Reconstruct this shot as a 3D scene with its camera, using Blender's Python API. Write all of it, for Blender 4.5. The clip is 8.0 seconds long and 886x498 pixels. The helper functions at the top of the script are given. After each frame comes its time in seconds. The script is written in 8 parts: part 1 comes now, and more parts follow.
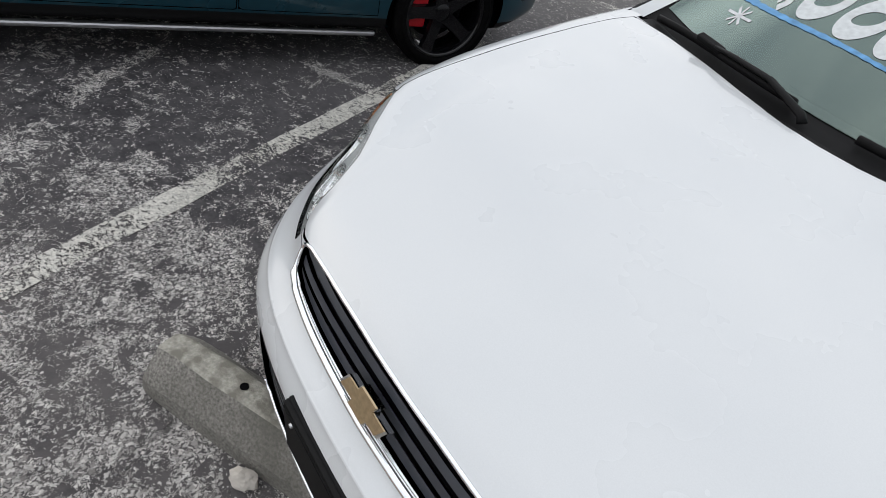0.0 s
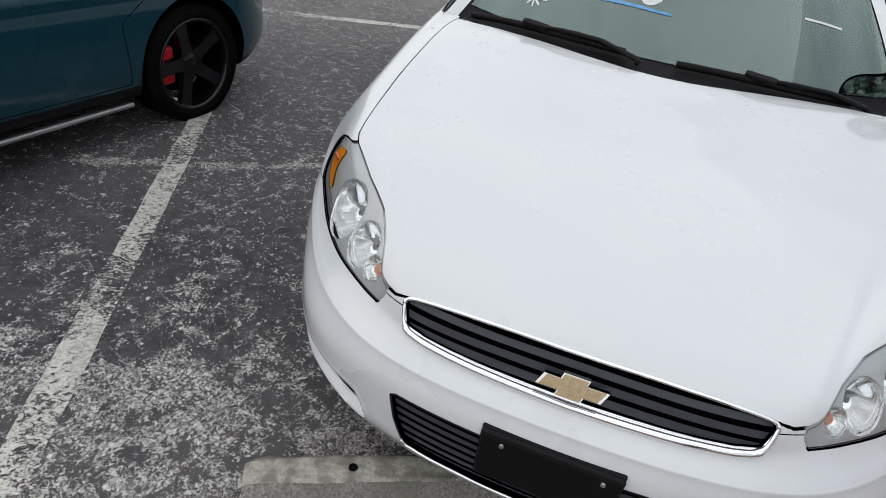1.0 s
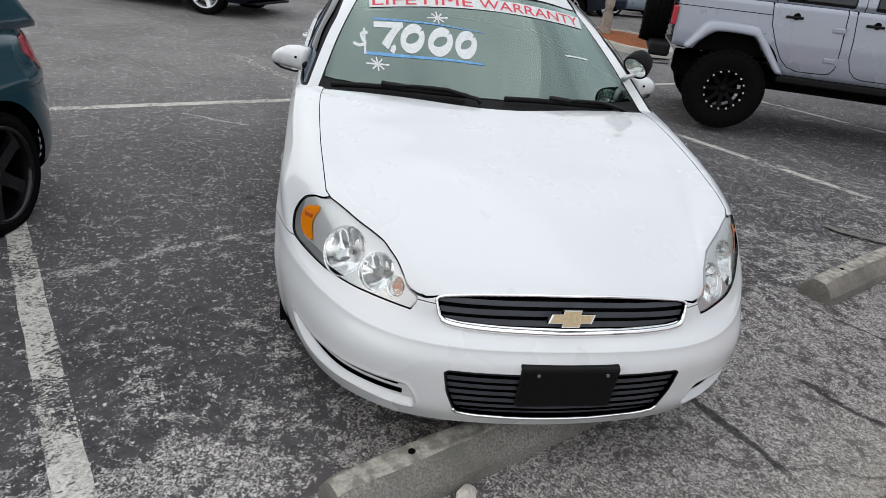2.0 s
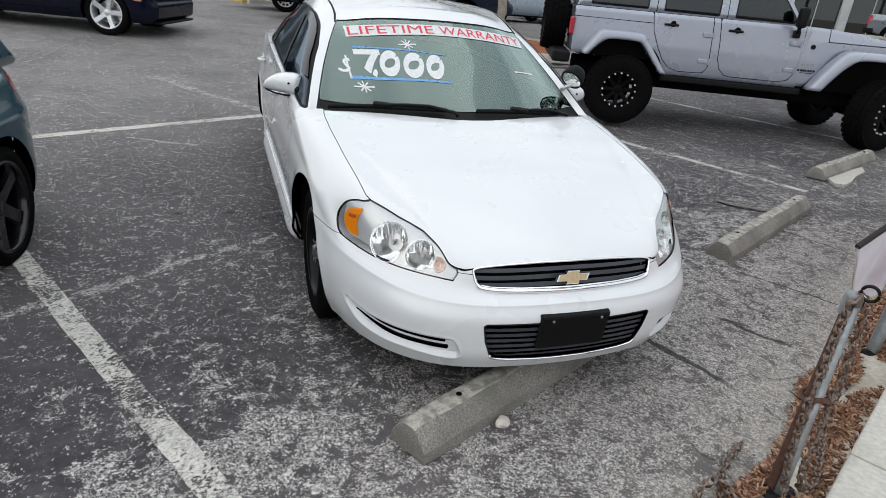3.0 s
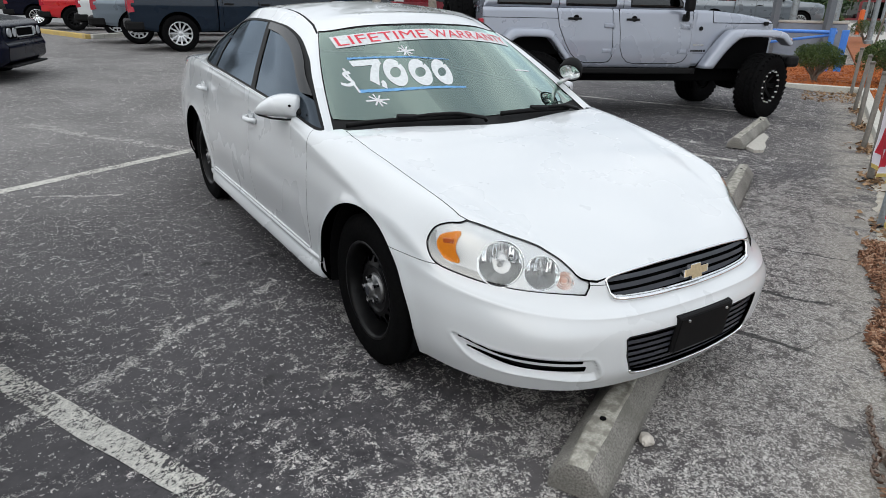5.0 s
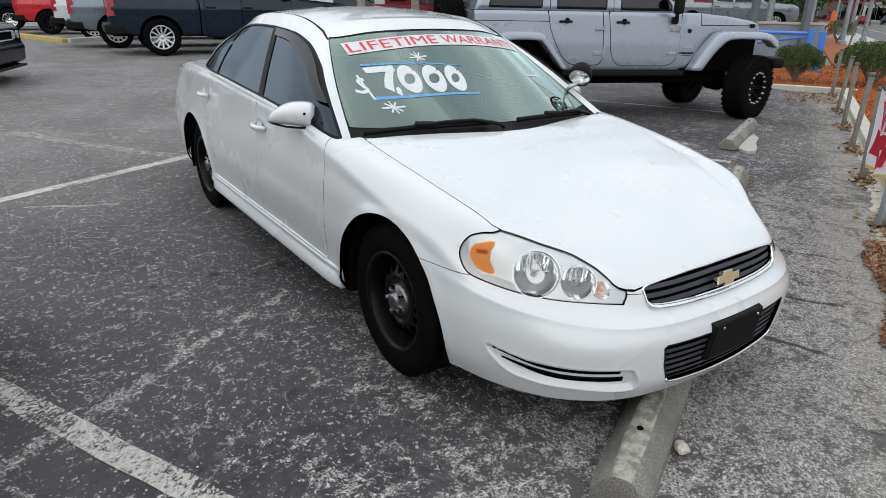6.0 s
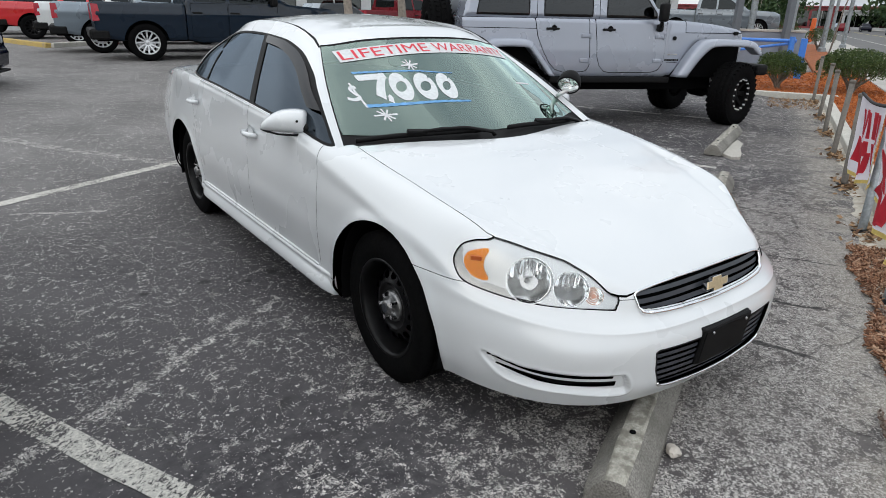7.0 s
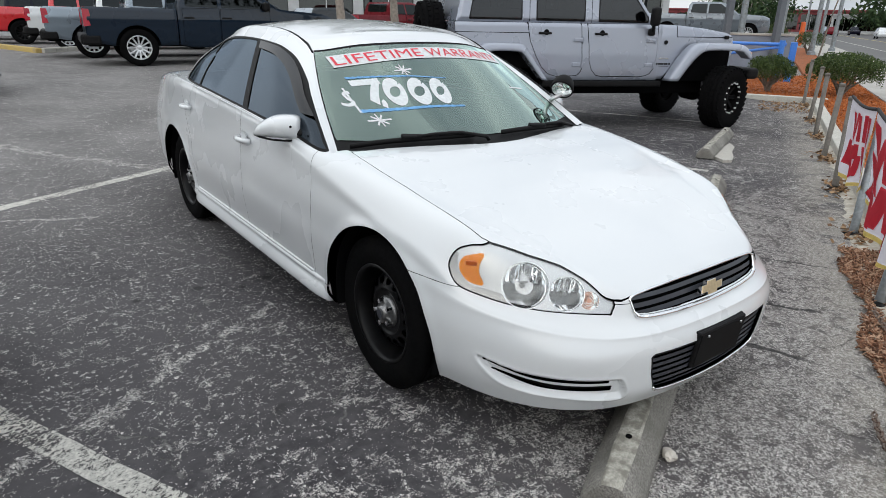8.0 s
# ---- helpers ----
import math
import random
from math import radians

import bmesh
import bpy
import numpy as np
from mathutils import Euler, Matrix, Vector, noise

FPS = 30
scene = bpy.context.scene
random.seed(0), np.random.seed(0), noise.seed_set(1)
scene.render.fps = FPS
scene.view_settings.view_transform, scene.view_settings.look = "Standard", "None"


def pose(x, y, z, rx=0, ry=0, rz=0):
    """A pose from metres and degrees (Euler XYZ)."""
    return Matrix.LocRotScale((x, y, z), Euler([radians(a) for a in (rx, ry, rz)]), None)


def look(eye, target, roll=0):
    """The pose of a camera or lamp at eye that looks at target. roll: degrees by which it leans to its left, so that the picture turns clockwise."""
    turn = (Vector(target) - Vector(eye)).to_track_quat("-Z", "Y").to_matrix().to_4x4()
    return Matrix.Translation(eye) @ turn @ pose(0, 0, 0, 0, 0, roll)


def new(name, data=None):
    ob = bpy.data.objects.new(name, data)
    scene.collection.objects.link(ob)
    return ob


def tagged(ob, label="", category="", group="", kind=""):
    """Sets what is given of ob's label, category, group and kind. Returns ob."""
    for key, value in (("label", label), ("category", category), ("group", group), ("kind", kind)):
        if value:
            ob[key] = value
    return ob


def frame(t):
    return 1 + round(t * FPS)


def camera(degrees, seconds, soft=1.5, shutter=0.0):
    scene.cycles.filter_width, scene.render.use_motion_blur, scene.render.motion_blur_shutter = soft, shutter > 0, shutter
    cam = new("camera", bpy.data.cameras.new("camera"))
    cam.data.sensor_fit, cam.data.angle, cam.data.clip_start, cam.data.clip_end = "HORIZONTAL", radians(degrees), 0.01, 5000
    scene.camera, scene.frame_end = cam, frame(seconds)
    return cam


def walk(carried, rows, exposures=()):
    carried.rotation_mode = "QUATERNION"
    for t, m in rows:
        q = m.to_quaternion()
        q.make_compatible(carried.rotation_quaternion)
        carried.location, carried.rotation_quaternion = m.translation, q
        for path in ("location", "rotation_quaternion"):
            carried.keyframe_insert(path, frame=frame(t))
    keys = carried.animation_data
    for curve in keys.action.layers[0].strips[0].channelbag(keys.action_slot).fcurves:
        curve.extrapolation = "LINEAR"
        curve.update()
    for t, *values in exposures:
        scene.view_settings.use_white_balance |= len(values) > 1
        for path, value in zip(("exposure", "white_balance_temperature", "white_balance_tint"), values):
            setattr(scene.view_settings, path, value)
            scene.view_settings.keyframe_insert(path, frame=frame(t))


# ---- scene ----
cam = camera(70.9, 8.0, soft=0.5)
PATH = [
    (0, (0.505, -1.336, 1.455), (-0.634, -0.251, 0.22), 15.9),
    (0.5, (0.208, -1.612, 1.417), (-0.614, -0.2, 0.264), 13.5),
    (1, (-0.053, -1.898, 1.436), (-0.485, -0.265, 0.366), 9.5),
    (1.5, (-0.301, -2.19, 1.494), (-0.284, -0.4, 0.601), 6.4),
    (1.7, (-0.459, -2.271, 1.476), (-0.29, -0.472, 0.618), 6.3),
    (2.8, (-1.164, -2.737, 1.55), (-0.545, -1.01, 0.753), 6.4),
    (3, (-1.248, -2.779, 1.578), (-0.592, -1.062, 0.789), 5.6),
    (3.5, (-1.372, -2.673, 1.564), (-0.594, -0.997, 0.8), 1.8),
    (4, (-1.555, -2.51, 1.537), (-0.66, -0.888, 0.784), 1.6),
    (4.5, (-1.814, -2.365, 1.475), (-0.832, -0.783, 0.745), 1.2),
    (5, (-1.883, -2.169, 1.451), (-0.871, -0.605, 0.722), 1.2),
    (6.5, (-2.046, -2.028, 1.474), (-0.958, -0.51, 0.758), 1.1),
    (7, (-2.041, -2.031, 1.478), (-0.939, -0.519, 0.771), 1.3),
    (7.5, (-2.044, -2.026, 1.477), (-0.931, -0.519, 0.778), 1.2),
    (8, (-2.043, -2.024, 1.482), (-0.922, -0.521, 0.787), 1.2),
]
walk(cam, [(t, look(eye, target, roll)) for t, eye, target, roll in PATH], exposures=[(0, -.30, 6400, 10), (1.0, -.29, 6400, 10), (1.6, -.21, 6400, 10), (2.8, .0, 6340, 9), (8, .02, 6320, 8)])

# ---- world and light: high overcast, soft ----
world = bpy.data.worlds.new("overcast_sky")
scene.world = world
world.use_nodes = True
wn, wl = world.node_tree.nodes, world.node_tree.links
wn.clear()
w_out = wn.new("ShaderNodeOutputWorld")
w_bg = wn.new("ShaderNodeBackground")
w_sky = wn.new("ShaderNodeTexSky")
w_sky.sky_type = "NISHITA"
w_sky.sun_disc = False
w_sky.sun_elevation = radians(32)
w_sky.sun_rotation = radians(245)
w_sky.dust_density = 4.0
w_co = wn.new("ShaderNodeTexCoord")
w_map = wn.new("ShaderNodeMapping")
w_map.inputs["Scale"].default_value = (1.6, 1.6, 3.2)
w_noise = wn.new("ShaderNodeTexNoise")
w_noise.inputs["Scale"].default_value = 1.7
w_noise.inputs["Detail"].default_value = 5.0
w_noise.inputs["Roughness"].default_value = 0.55
w_ramp = wn.new("ShaderNodeValToRGB")
w_ramp.color_ramp.elements[0].position, w_ramp.color_ramp.elements[0].color = 0.30, (5.4, 5.9, 6.6, 1)
w_ramp.color_ramp.elements[1].position, w_ramp.color_ramp.elements[1].color = 0.70, (11.6, 11.6, 11.6, 1)
w_mix = wn.new("ShaderNodeMix")
w_mix.data_type = "RGBA"
w_mix.inputs["Factor"].default_value = 0.86
wl.new(w_co.outputs["Generated"], w_map.inputs["Vector"])
wl.new(w_map.outputs["Vector"], w_noise.inputs["Vector"])
wl.new(w_noise.outputs["Fac"], w_ramp.inputs["Fac"])
wl.new(w_sky.outputs["Color"], w_mix.inputs["A"])
wl.new(w_ramp.outputs["Color"], w_mix.inputs["B"])
# an overcast dome: about two thirds as bright at the horizon as overhead
w_sep = wn.new("ShaderNodeSeparateXYZ")
w_dome = wn.new("ShaderNodeMapRange")
w_dome.inputs["From Min"].default_value, w_dome.inputs["From Max"].default_value = 0.0, 1.0
w_dome.inputs["To Min"].default_value, w_dome.inputs["To Max"].default_value = 0.80, 1.22
w_scale = wn.new("ShaderNodeVectorMath")
w_scale.operation = "SCALE"
wl.new(w_co.outputs["Generated"], w_sep.inputs["Vector"])
wl.new(w_sep.outputs["Z"], w_dome.inputs["Value"])
wl.new(w_mix.outputs["Result"], w_scale.inputs["Vector"])
wl.new(w_dome.outputs["Result"], w_scale.inputs["Scale"])
wl.new(w_scale.outputs["Vector"], w_bg.inputs["Color"])
w_bg.inputs["Strength"].default_value = 0.117
wl.new(w_bg.outputs["Background"], w_out.inputs["Surface"])

sun_data = bpy.data.lights.new("sun", "SUN")
sun_data.energy, sun_data.angle, sun_data.color = 1.3, radians(175), (1.0, 0.98, 0.95)
sun = new("sun", sun_data)
sun.matrix_world = look((0, 0, 30), (45, 14, 0))


# ---- materials ----
def material(name, color, rough=0.5, metal=0.0, coat=0.0, var=0.06, scale=30.0, bump=0.0, bump_scale=200.0, spec=0.5, dirt=None, dirt_scale=3.0, dirt_at=(0.5, 0.75)):
    """A principled surface with two scales of colour change, roughness change and fine relief."""
    m = bpy.data.materials.new(name)
    m.use_nodes = True
    n, l = m.node_tree.nodes, m.node_tree.links
    b = n["Principled BSDF"]
    b.inputs["Metallic"].default_value = metal
    b.inputs["Specular IOR Level"].default_value = spec
    b.inputs["Coat Weight"].default_value = coat
    b.inputs["Coat Roughness"].default_value = 0.03
    co = n.new("ShaderNodeTexCoord")
    fine = n.new("ShaderNodeTexNoise")
    fine.inputs["Scale"].default_value, fine.inputs["Detail"].default_value = scale, 6
    wide = n.new("ShaderNodeTexNoise")
    wide.inputs["Scale"].default_value, wide.inputs["Detail"].default_value = dirt_scale, 5
    for tex in (fine, wide):
        l.new(co.outputs["Object"], tex.inputs["Vector"])
    ramp = n.new("ShaderNodeValToRGB")
    for e, k, at in zip(ramp.color_ramp.elements, (1 - var, 1 + var), (0.3, 0.7)):
        e.position, e.color = at, tuple(min(c * k, 1) for c in color[:3]) + (1,)
    l.new(fine.outputs["Fac"], ramp.inputs["Fac"])
    last = ramp.outputs["Color"]
    if dirt:
        mask = n.new("ShaderNodeMapRange")
        mask.inputs["From Min"].default_value, mask.inputs["From Max"].default_value = dirt_at
        l.new(wide.outputs["Fac"], mask.inputs["Value"])
        mix = n.new("ShaderNodeMix")
        mix.data_type = "RGBA"
        mix.inputs["B"].default_value = (*dirt, 1)
        l.new(mask.outputs["Result"], mix.inputs["Factor"])
        l.new(last, mix.inputs["A"])
        last = mix.outputs["Result"]
    l.new(last, b.inputs["Base Color"])
    r = n.new("ShaderNodeMapRange")
    r.inputs["To Min"].default_value, r.inputs["To Max"].default_value = max(rough - 0.06, 0.0), min(rough + 0.06, 1)
    l.new(wide.outputs["Fac"], r.inputs["Value"])
    l.new(r.outputs["Result"], b.inputs["Roughness"])
    if bump:
        bt = n.new("ShaderNodeTexNoise")
        bt.inputs["Scale"].default_value, bt.inputs["Detail"].default_value = bump_scale, 4
        l.new(co.outputs["Object"], bt.inputs["Vector"])
        bn = n.new("ShaderNodeBump")
        bn.inputs["Strength"].default_value, bn.inputs["Distance"].default_value = bump, 0.004
        l.new(bt.outputs["Fac"], bn.inputs["Height"])
        l.new(bn.outputs["Normal"], b.inputs["Normal"])
    return m


def paint(name, color, flake=0.0, spec=0.5, coat=1.0):
    """Car paint: a base under a clear coat."""
    m = material(name, color, rough=0.28, metal=flake, coat=coat, var=0.02, scale=400, spec=spec, dirt_scale=2.0)
    m.node_tree.nodes["Principled BSDF"].inputs["Coat Roughness"].default_value = 0.04
    return m


def glass(name, tint, see=1.0, rough=0.0, gain=1.7, shine=(0.95, 1.0, 0.97)):
    """A thin pane: what lies behind shows through the tint, the sky mirrors in it."""
    m = bpy.data.materials.new(name)
    m.use_nodes = True
    n, l = m.node_tree.nodes, m.node_tree.links
    n.remove(n["Principled BSDF"])
    out = n["Material Output"]
    through_ = n.new("ShaderNodeBsdfTransparent")
    through_.inputs["Color"].default_value = (*[c * see for c in tint], 1)
    gloss = n.new("ShaderNodeBsdfGlossy")
    gloss.inputs["Roughness"].default_value = rough
    gloss.inputs["Color"].default_value = (*shine, 1)
    fres = n.new("ShaderNodeFresnel")
    fres.inputs["IOR"].default_value = 1.55
    k = n.new("ShaderNodeMath")
    k.operation = "MULTIPLY"
    k.inputs[1].default_value = gain
    k.use_clamp = True
    mix = n.new("ShaderNodeMixShader")
    l.new(fres.outputs["Fac"], k.inputs[0])
    l.new(k.outputs["Value"], mix.inputs["Fac"])
    l.new(through_.outputs["BSDF"], mix.inputs[1])
    l.new(gloss.outputs["BSDF"], mix.inputs[2])
    l.new(mix.outputs["Shader"], out.inputs["Surface"])
    return m


WHITE = paint("white_car_paint", (0.640, 0.660, 0.675))
WHITE.node_tree.nodes["Principled BSDF"].inputs["Coat Roughness"].default_value = 0.045
GAP = material("dark_gap_plastic", (0.006, 0.006, 0.0065), rough=0.85, spec=0.0)
TRIM = material("black_trim_plastic", (0.007, 0.007, 0.0075), rough=0.55, var=0.15, bump=0.1, bump_scale=600, spec=0.14)
PLATE = material("black_plate_plastic", (0.005, 0.005, 0.0055), rough=0.6, var=0.1, spec=0.12)
GRILLE = material("charcoal_grille_plastic", (0.038, 0.042, 0.052), rough=0.42, var=0.1, spec=0.4)
CHROME = material("chrome", (0.86, 0.87, 0.88), rough=0.08, metal=1.0, var=0.02)
HUB_GREY = material("dull_hub_metal", (0.22, 0.22, 0.22), rough=0.35, metal=0.9, var=0.2, scale=60)
BLACK_RIM = material("matt_black_rim", (0.004, 0.004, 0.0045), rough=0.5, var=0.2, spec=0.06)
GLOSS_RIM = material("gloss_black_rim", (0.004, 0.004, 0.005), rough=0.16, var=0.2, spec=0.45)
SATIN = material("satin_metal", (0.55, 0.55, 0.56), rough=0.32, metal=1.0, var=0.05)
GOLD = material("brushed_gold_badge", (0.50, 0.39, 0.24), rough=0.3, metal=0.75, var=0.12, scale=120)
RUBBER = material("tyre_rubber", (0.0055, 0.0055, 0.0058), rough=0.8, var=0.25, scale=60, bump=0.2, dirt=(0.009, 0.0085, 0.008), dirt_at=(0.55, 0.95), dirt_scale=8, spec=0.015)
STEEL_BLACK = material("black_painted_steel", (0.005, 0.005, 0.0055), rough=0.3, var=0.2, dirt=(0.010, 0.0095, 0.009), dirt_at=(0.5, 0.9), dirt_scale=14, spec=0.16)
AMBER_DARK = material("dark_amber_inset", (0.45, 0.09, 0.01), rough=0.4)
AMBER = material("amber_reflector", (0.76, 0.25, 0.002), rough=0.3, coat=0.0, spec=0.25, var=0.1, scale=90)
REFLECT = material("headlamp_reflector", (0.88, 0.89, 0.90), rough=0.07, metal=0.92, var=0.05)
HOUSING = material("silver_headlamp_bezel", (0.62, 0.63, 0.64), rough=0.22, metal=0.42, var=0.04)
LENS = glass("clear_lens", (0.98, 0.985, 0.985), gain=0.6)
SCREEN = glass("green_tinted_windshield", (0.55, 0.72, 0.62), gain=2.8, shine=(0.80, 1.0, 0.92))
TINT = glass("dark_tinted_glass", (0.035, 0.04, 0.045), rough=0.07, gain=0.95, shine=(0.70, 0.84, 1.0))
VISOR = material("smoke_grey_plastic", (0.010, 0.011, 0.013), rough=0.16, var=0.1, spec=0.3)
DASH = material("grey_dashboard", (0.20, 0.21, 0.19), rough=0.8, var=0.1)
MARK_WHITE = material("white_window_marker", (0.60, 0.63, 0.64), rough=0.7, var=0.12, scale=60)
MARK_BLUE = material("blue_window_marker", (0.12, 0.31, 0.56), rough=0.7, var=0.25, scale=40)
RED_INK = material("red_lettering", (0.60, 0.035, 0.06), rough=0.6, var=0.06)
PINK_INK = material("crimson_banner_lettering", (0.62, 0.02, 0.045), rough=0.7, var=0.06)


# ---- mesh tools ----
def part(name, bm, mat, parent=None, label="", smooth=False):
    """Links a bmesh as one mesh object, under a thing if one is given."""
    me = bpy.data.meshes.new(name)
    bm.to_mesh(me)
    bm.free()
    me.materials.append(mat)
    if smooth:
        me.shade_smooth()
    ob = new(name, me)
    ob.parent = parent
    return tagged(ob, label)


def thing(name, label, category, at=None, group="", kind=""):
    ob = new(name)
    ob.matrix_world = at if at is not None else Matrix()
    ob.empty_display_size = 0.1
    return tagged(ob, label, category, group, kind)


def box(bm, lo, hi, bevel=0.0, m=None, seg=2):
    """A box from corner to corner, its edges rounded."""
    size = [b - a for a, b in zip(lo, hi)]
    mid = [(a + b) / 2 for a, b in zip(lo, hi)]
    made = bmesh.ops.create_cube(bm, size=1.0)["verts"]
    bmesh.ops.scale(bm, vec=size, verts=made)
    bmesh.ops.translate(bm, vec=mid, verts=made)
    if bevel:
        edges = list({e for v in made for e in v.link_edges})
        got = bmesh.ops.bevel(bm, geom=edges, offset=bevel, segments=seg, affect="EDGES", profile=0.5)
        made = list({v for f in got["faces"] for v in f.verts} | {v for v in made if v.is_valid})
    if m is not None:
        bmesh.ops.transform(bm, matrix=m, verts=made)
    return made


def tube(bm, a, b, r0, r1=None, seg=12, cap=True):
    """A round bar from a to b."""
    a, b = Vector(a), Vector(b)
    m = Matrix.Translation((a + b) / 2) @ (b - a).to_track_quat("Z", "Y").to_matrix().to_4x4()
    return bmesh.ops.create_cone(bm, cap_ends=cap, segments=seg, radius1=r0, radius2=r0 if r1 is None else r1, depth=(b - a).length, matrix=m)["verts"]


def lathe(bm, profile, seg=32, m=None, close=False):
    """Turns (radius, height) pairs about z, then places them by m."""
    rings = []
    for r, h in profile:
        rings.append([bm.verts.new((r * math.cos(2 * math.pi * k / seg), r * math.sin(2 * math.pi * k / seg), h)) for k in range(seg)])
    pairs = list(zip(rings, rings[1:])) + ([(rings[-1], rings[0])] if close else [])
    for a, b in pairs:
        for k in range(seg):
            bm.faces.new((a[k], a[(k + 1) % seg], b[(k + 1) % seg], b[k]))
    made = [v for ring in rings for v in ring]
    if m is not None:
        bmesh.ops.transform(bm, matrix=m, verts=made)
    return made


def pipe(bm, pts, r, seg=8, closed=False, flat=1.0):
    """A tube along a line of points."""
    pts = [Vector(p) for p in pts]
    n = len(pts)
    rings, up = [], Vector((0, 0, 1))
    for i, p in enumerate(pts):
        a = pts[(i - 1) % n] if (closed or i) else p
        b = pts[(i + 1) % n] if (closed or i < n - 1) else p
        d = (b - a).normalized()
        x = d.cross(up)
        x = x.normalized() if x.length > 1e-4 else Vector((1, 0, 0))
        y = x.cross(d)
        rr = r(i / max(n - 1, 1)) if callable(r) else r
        rings.append([bm.verts.new(p + rr * (math.cos(2 * math.pi * k / seg) * x + flat * math.sin(2 * math.pi * k / seg) * y)) for k in range(seg)])
    for i in range(n if closed else n - 1):
        a, b = rings[i], rings[(i + 1) % n]
        for k in range(seg):
            bm.faces.new((a[k], a[(k + 1) % seg], b[(k + 1) % seg], b[k]))
    if not closed:
        bm.faces.new(rings[0][::-1])
        bm.faces.new(rings[-1])
    return rings


def prism(bm, outline, y0, y1, m=None):
    """A plate: an outline of (x, z) pairs given depth along y."""
    front = [bm.verts.new((x, y0, z)) for x, z in outline]
    back = [bm.verts.new((x, y1, z)) for x, z in outline]
    bm.faces.new(front)
    bm.faces.new(back[::-1])
    n = len(outline)
    for i in range(n):
        bm.faces.new((front[i], back[i], back[(i + 1) % n], front[(i + 1) % n]))
    if m is not None:
        bmesh.ops.transform(bm, matrix=m, verts=front + back)
    return front + back


# ---- curved sheets: lofted through lines, cut along curves, each piece a panel with a rim ----
def spline(p, per, mirror=False):
    """Catmull-Rom through the rows of p; mirror: both ends lie on the plane x = 0."""
    p = np.asarray(p, float)
    flip = np.array([-1, 1, 1.0])
    first = p[1] * flip if mirror else 2 * p[0] - p[1]
    last = p[-2] * flip if mirror else 2 * p[-1] - p[-2]
    q = np.concatenate([[first], p, [last]])
    out = []
    for i in range(len(p) - 1):
        t = np.linspace(0, 1, per, endpoint=False).reshape((-1,) + (1,) * (p.ndim - 1))
        a, b, c, d = q[i], q[i + 1], q[i + 2], q[i + 3]
        out.append(0.5 * (2 * b + (c - a) * t + (2 * a - 5 * b + 4 * c - d) * t**2 + (3 * b - a - 3 * c + d) * t**3))
    out.append(p[-1:])
    return np.concatenate(out)


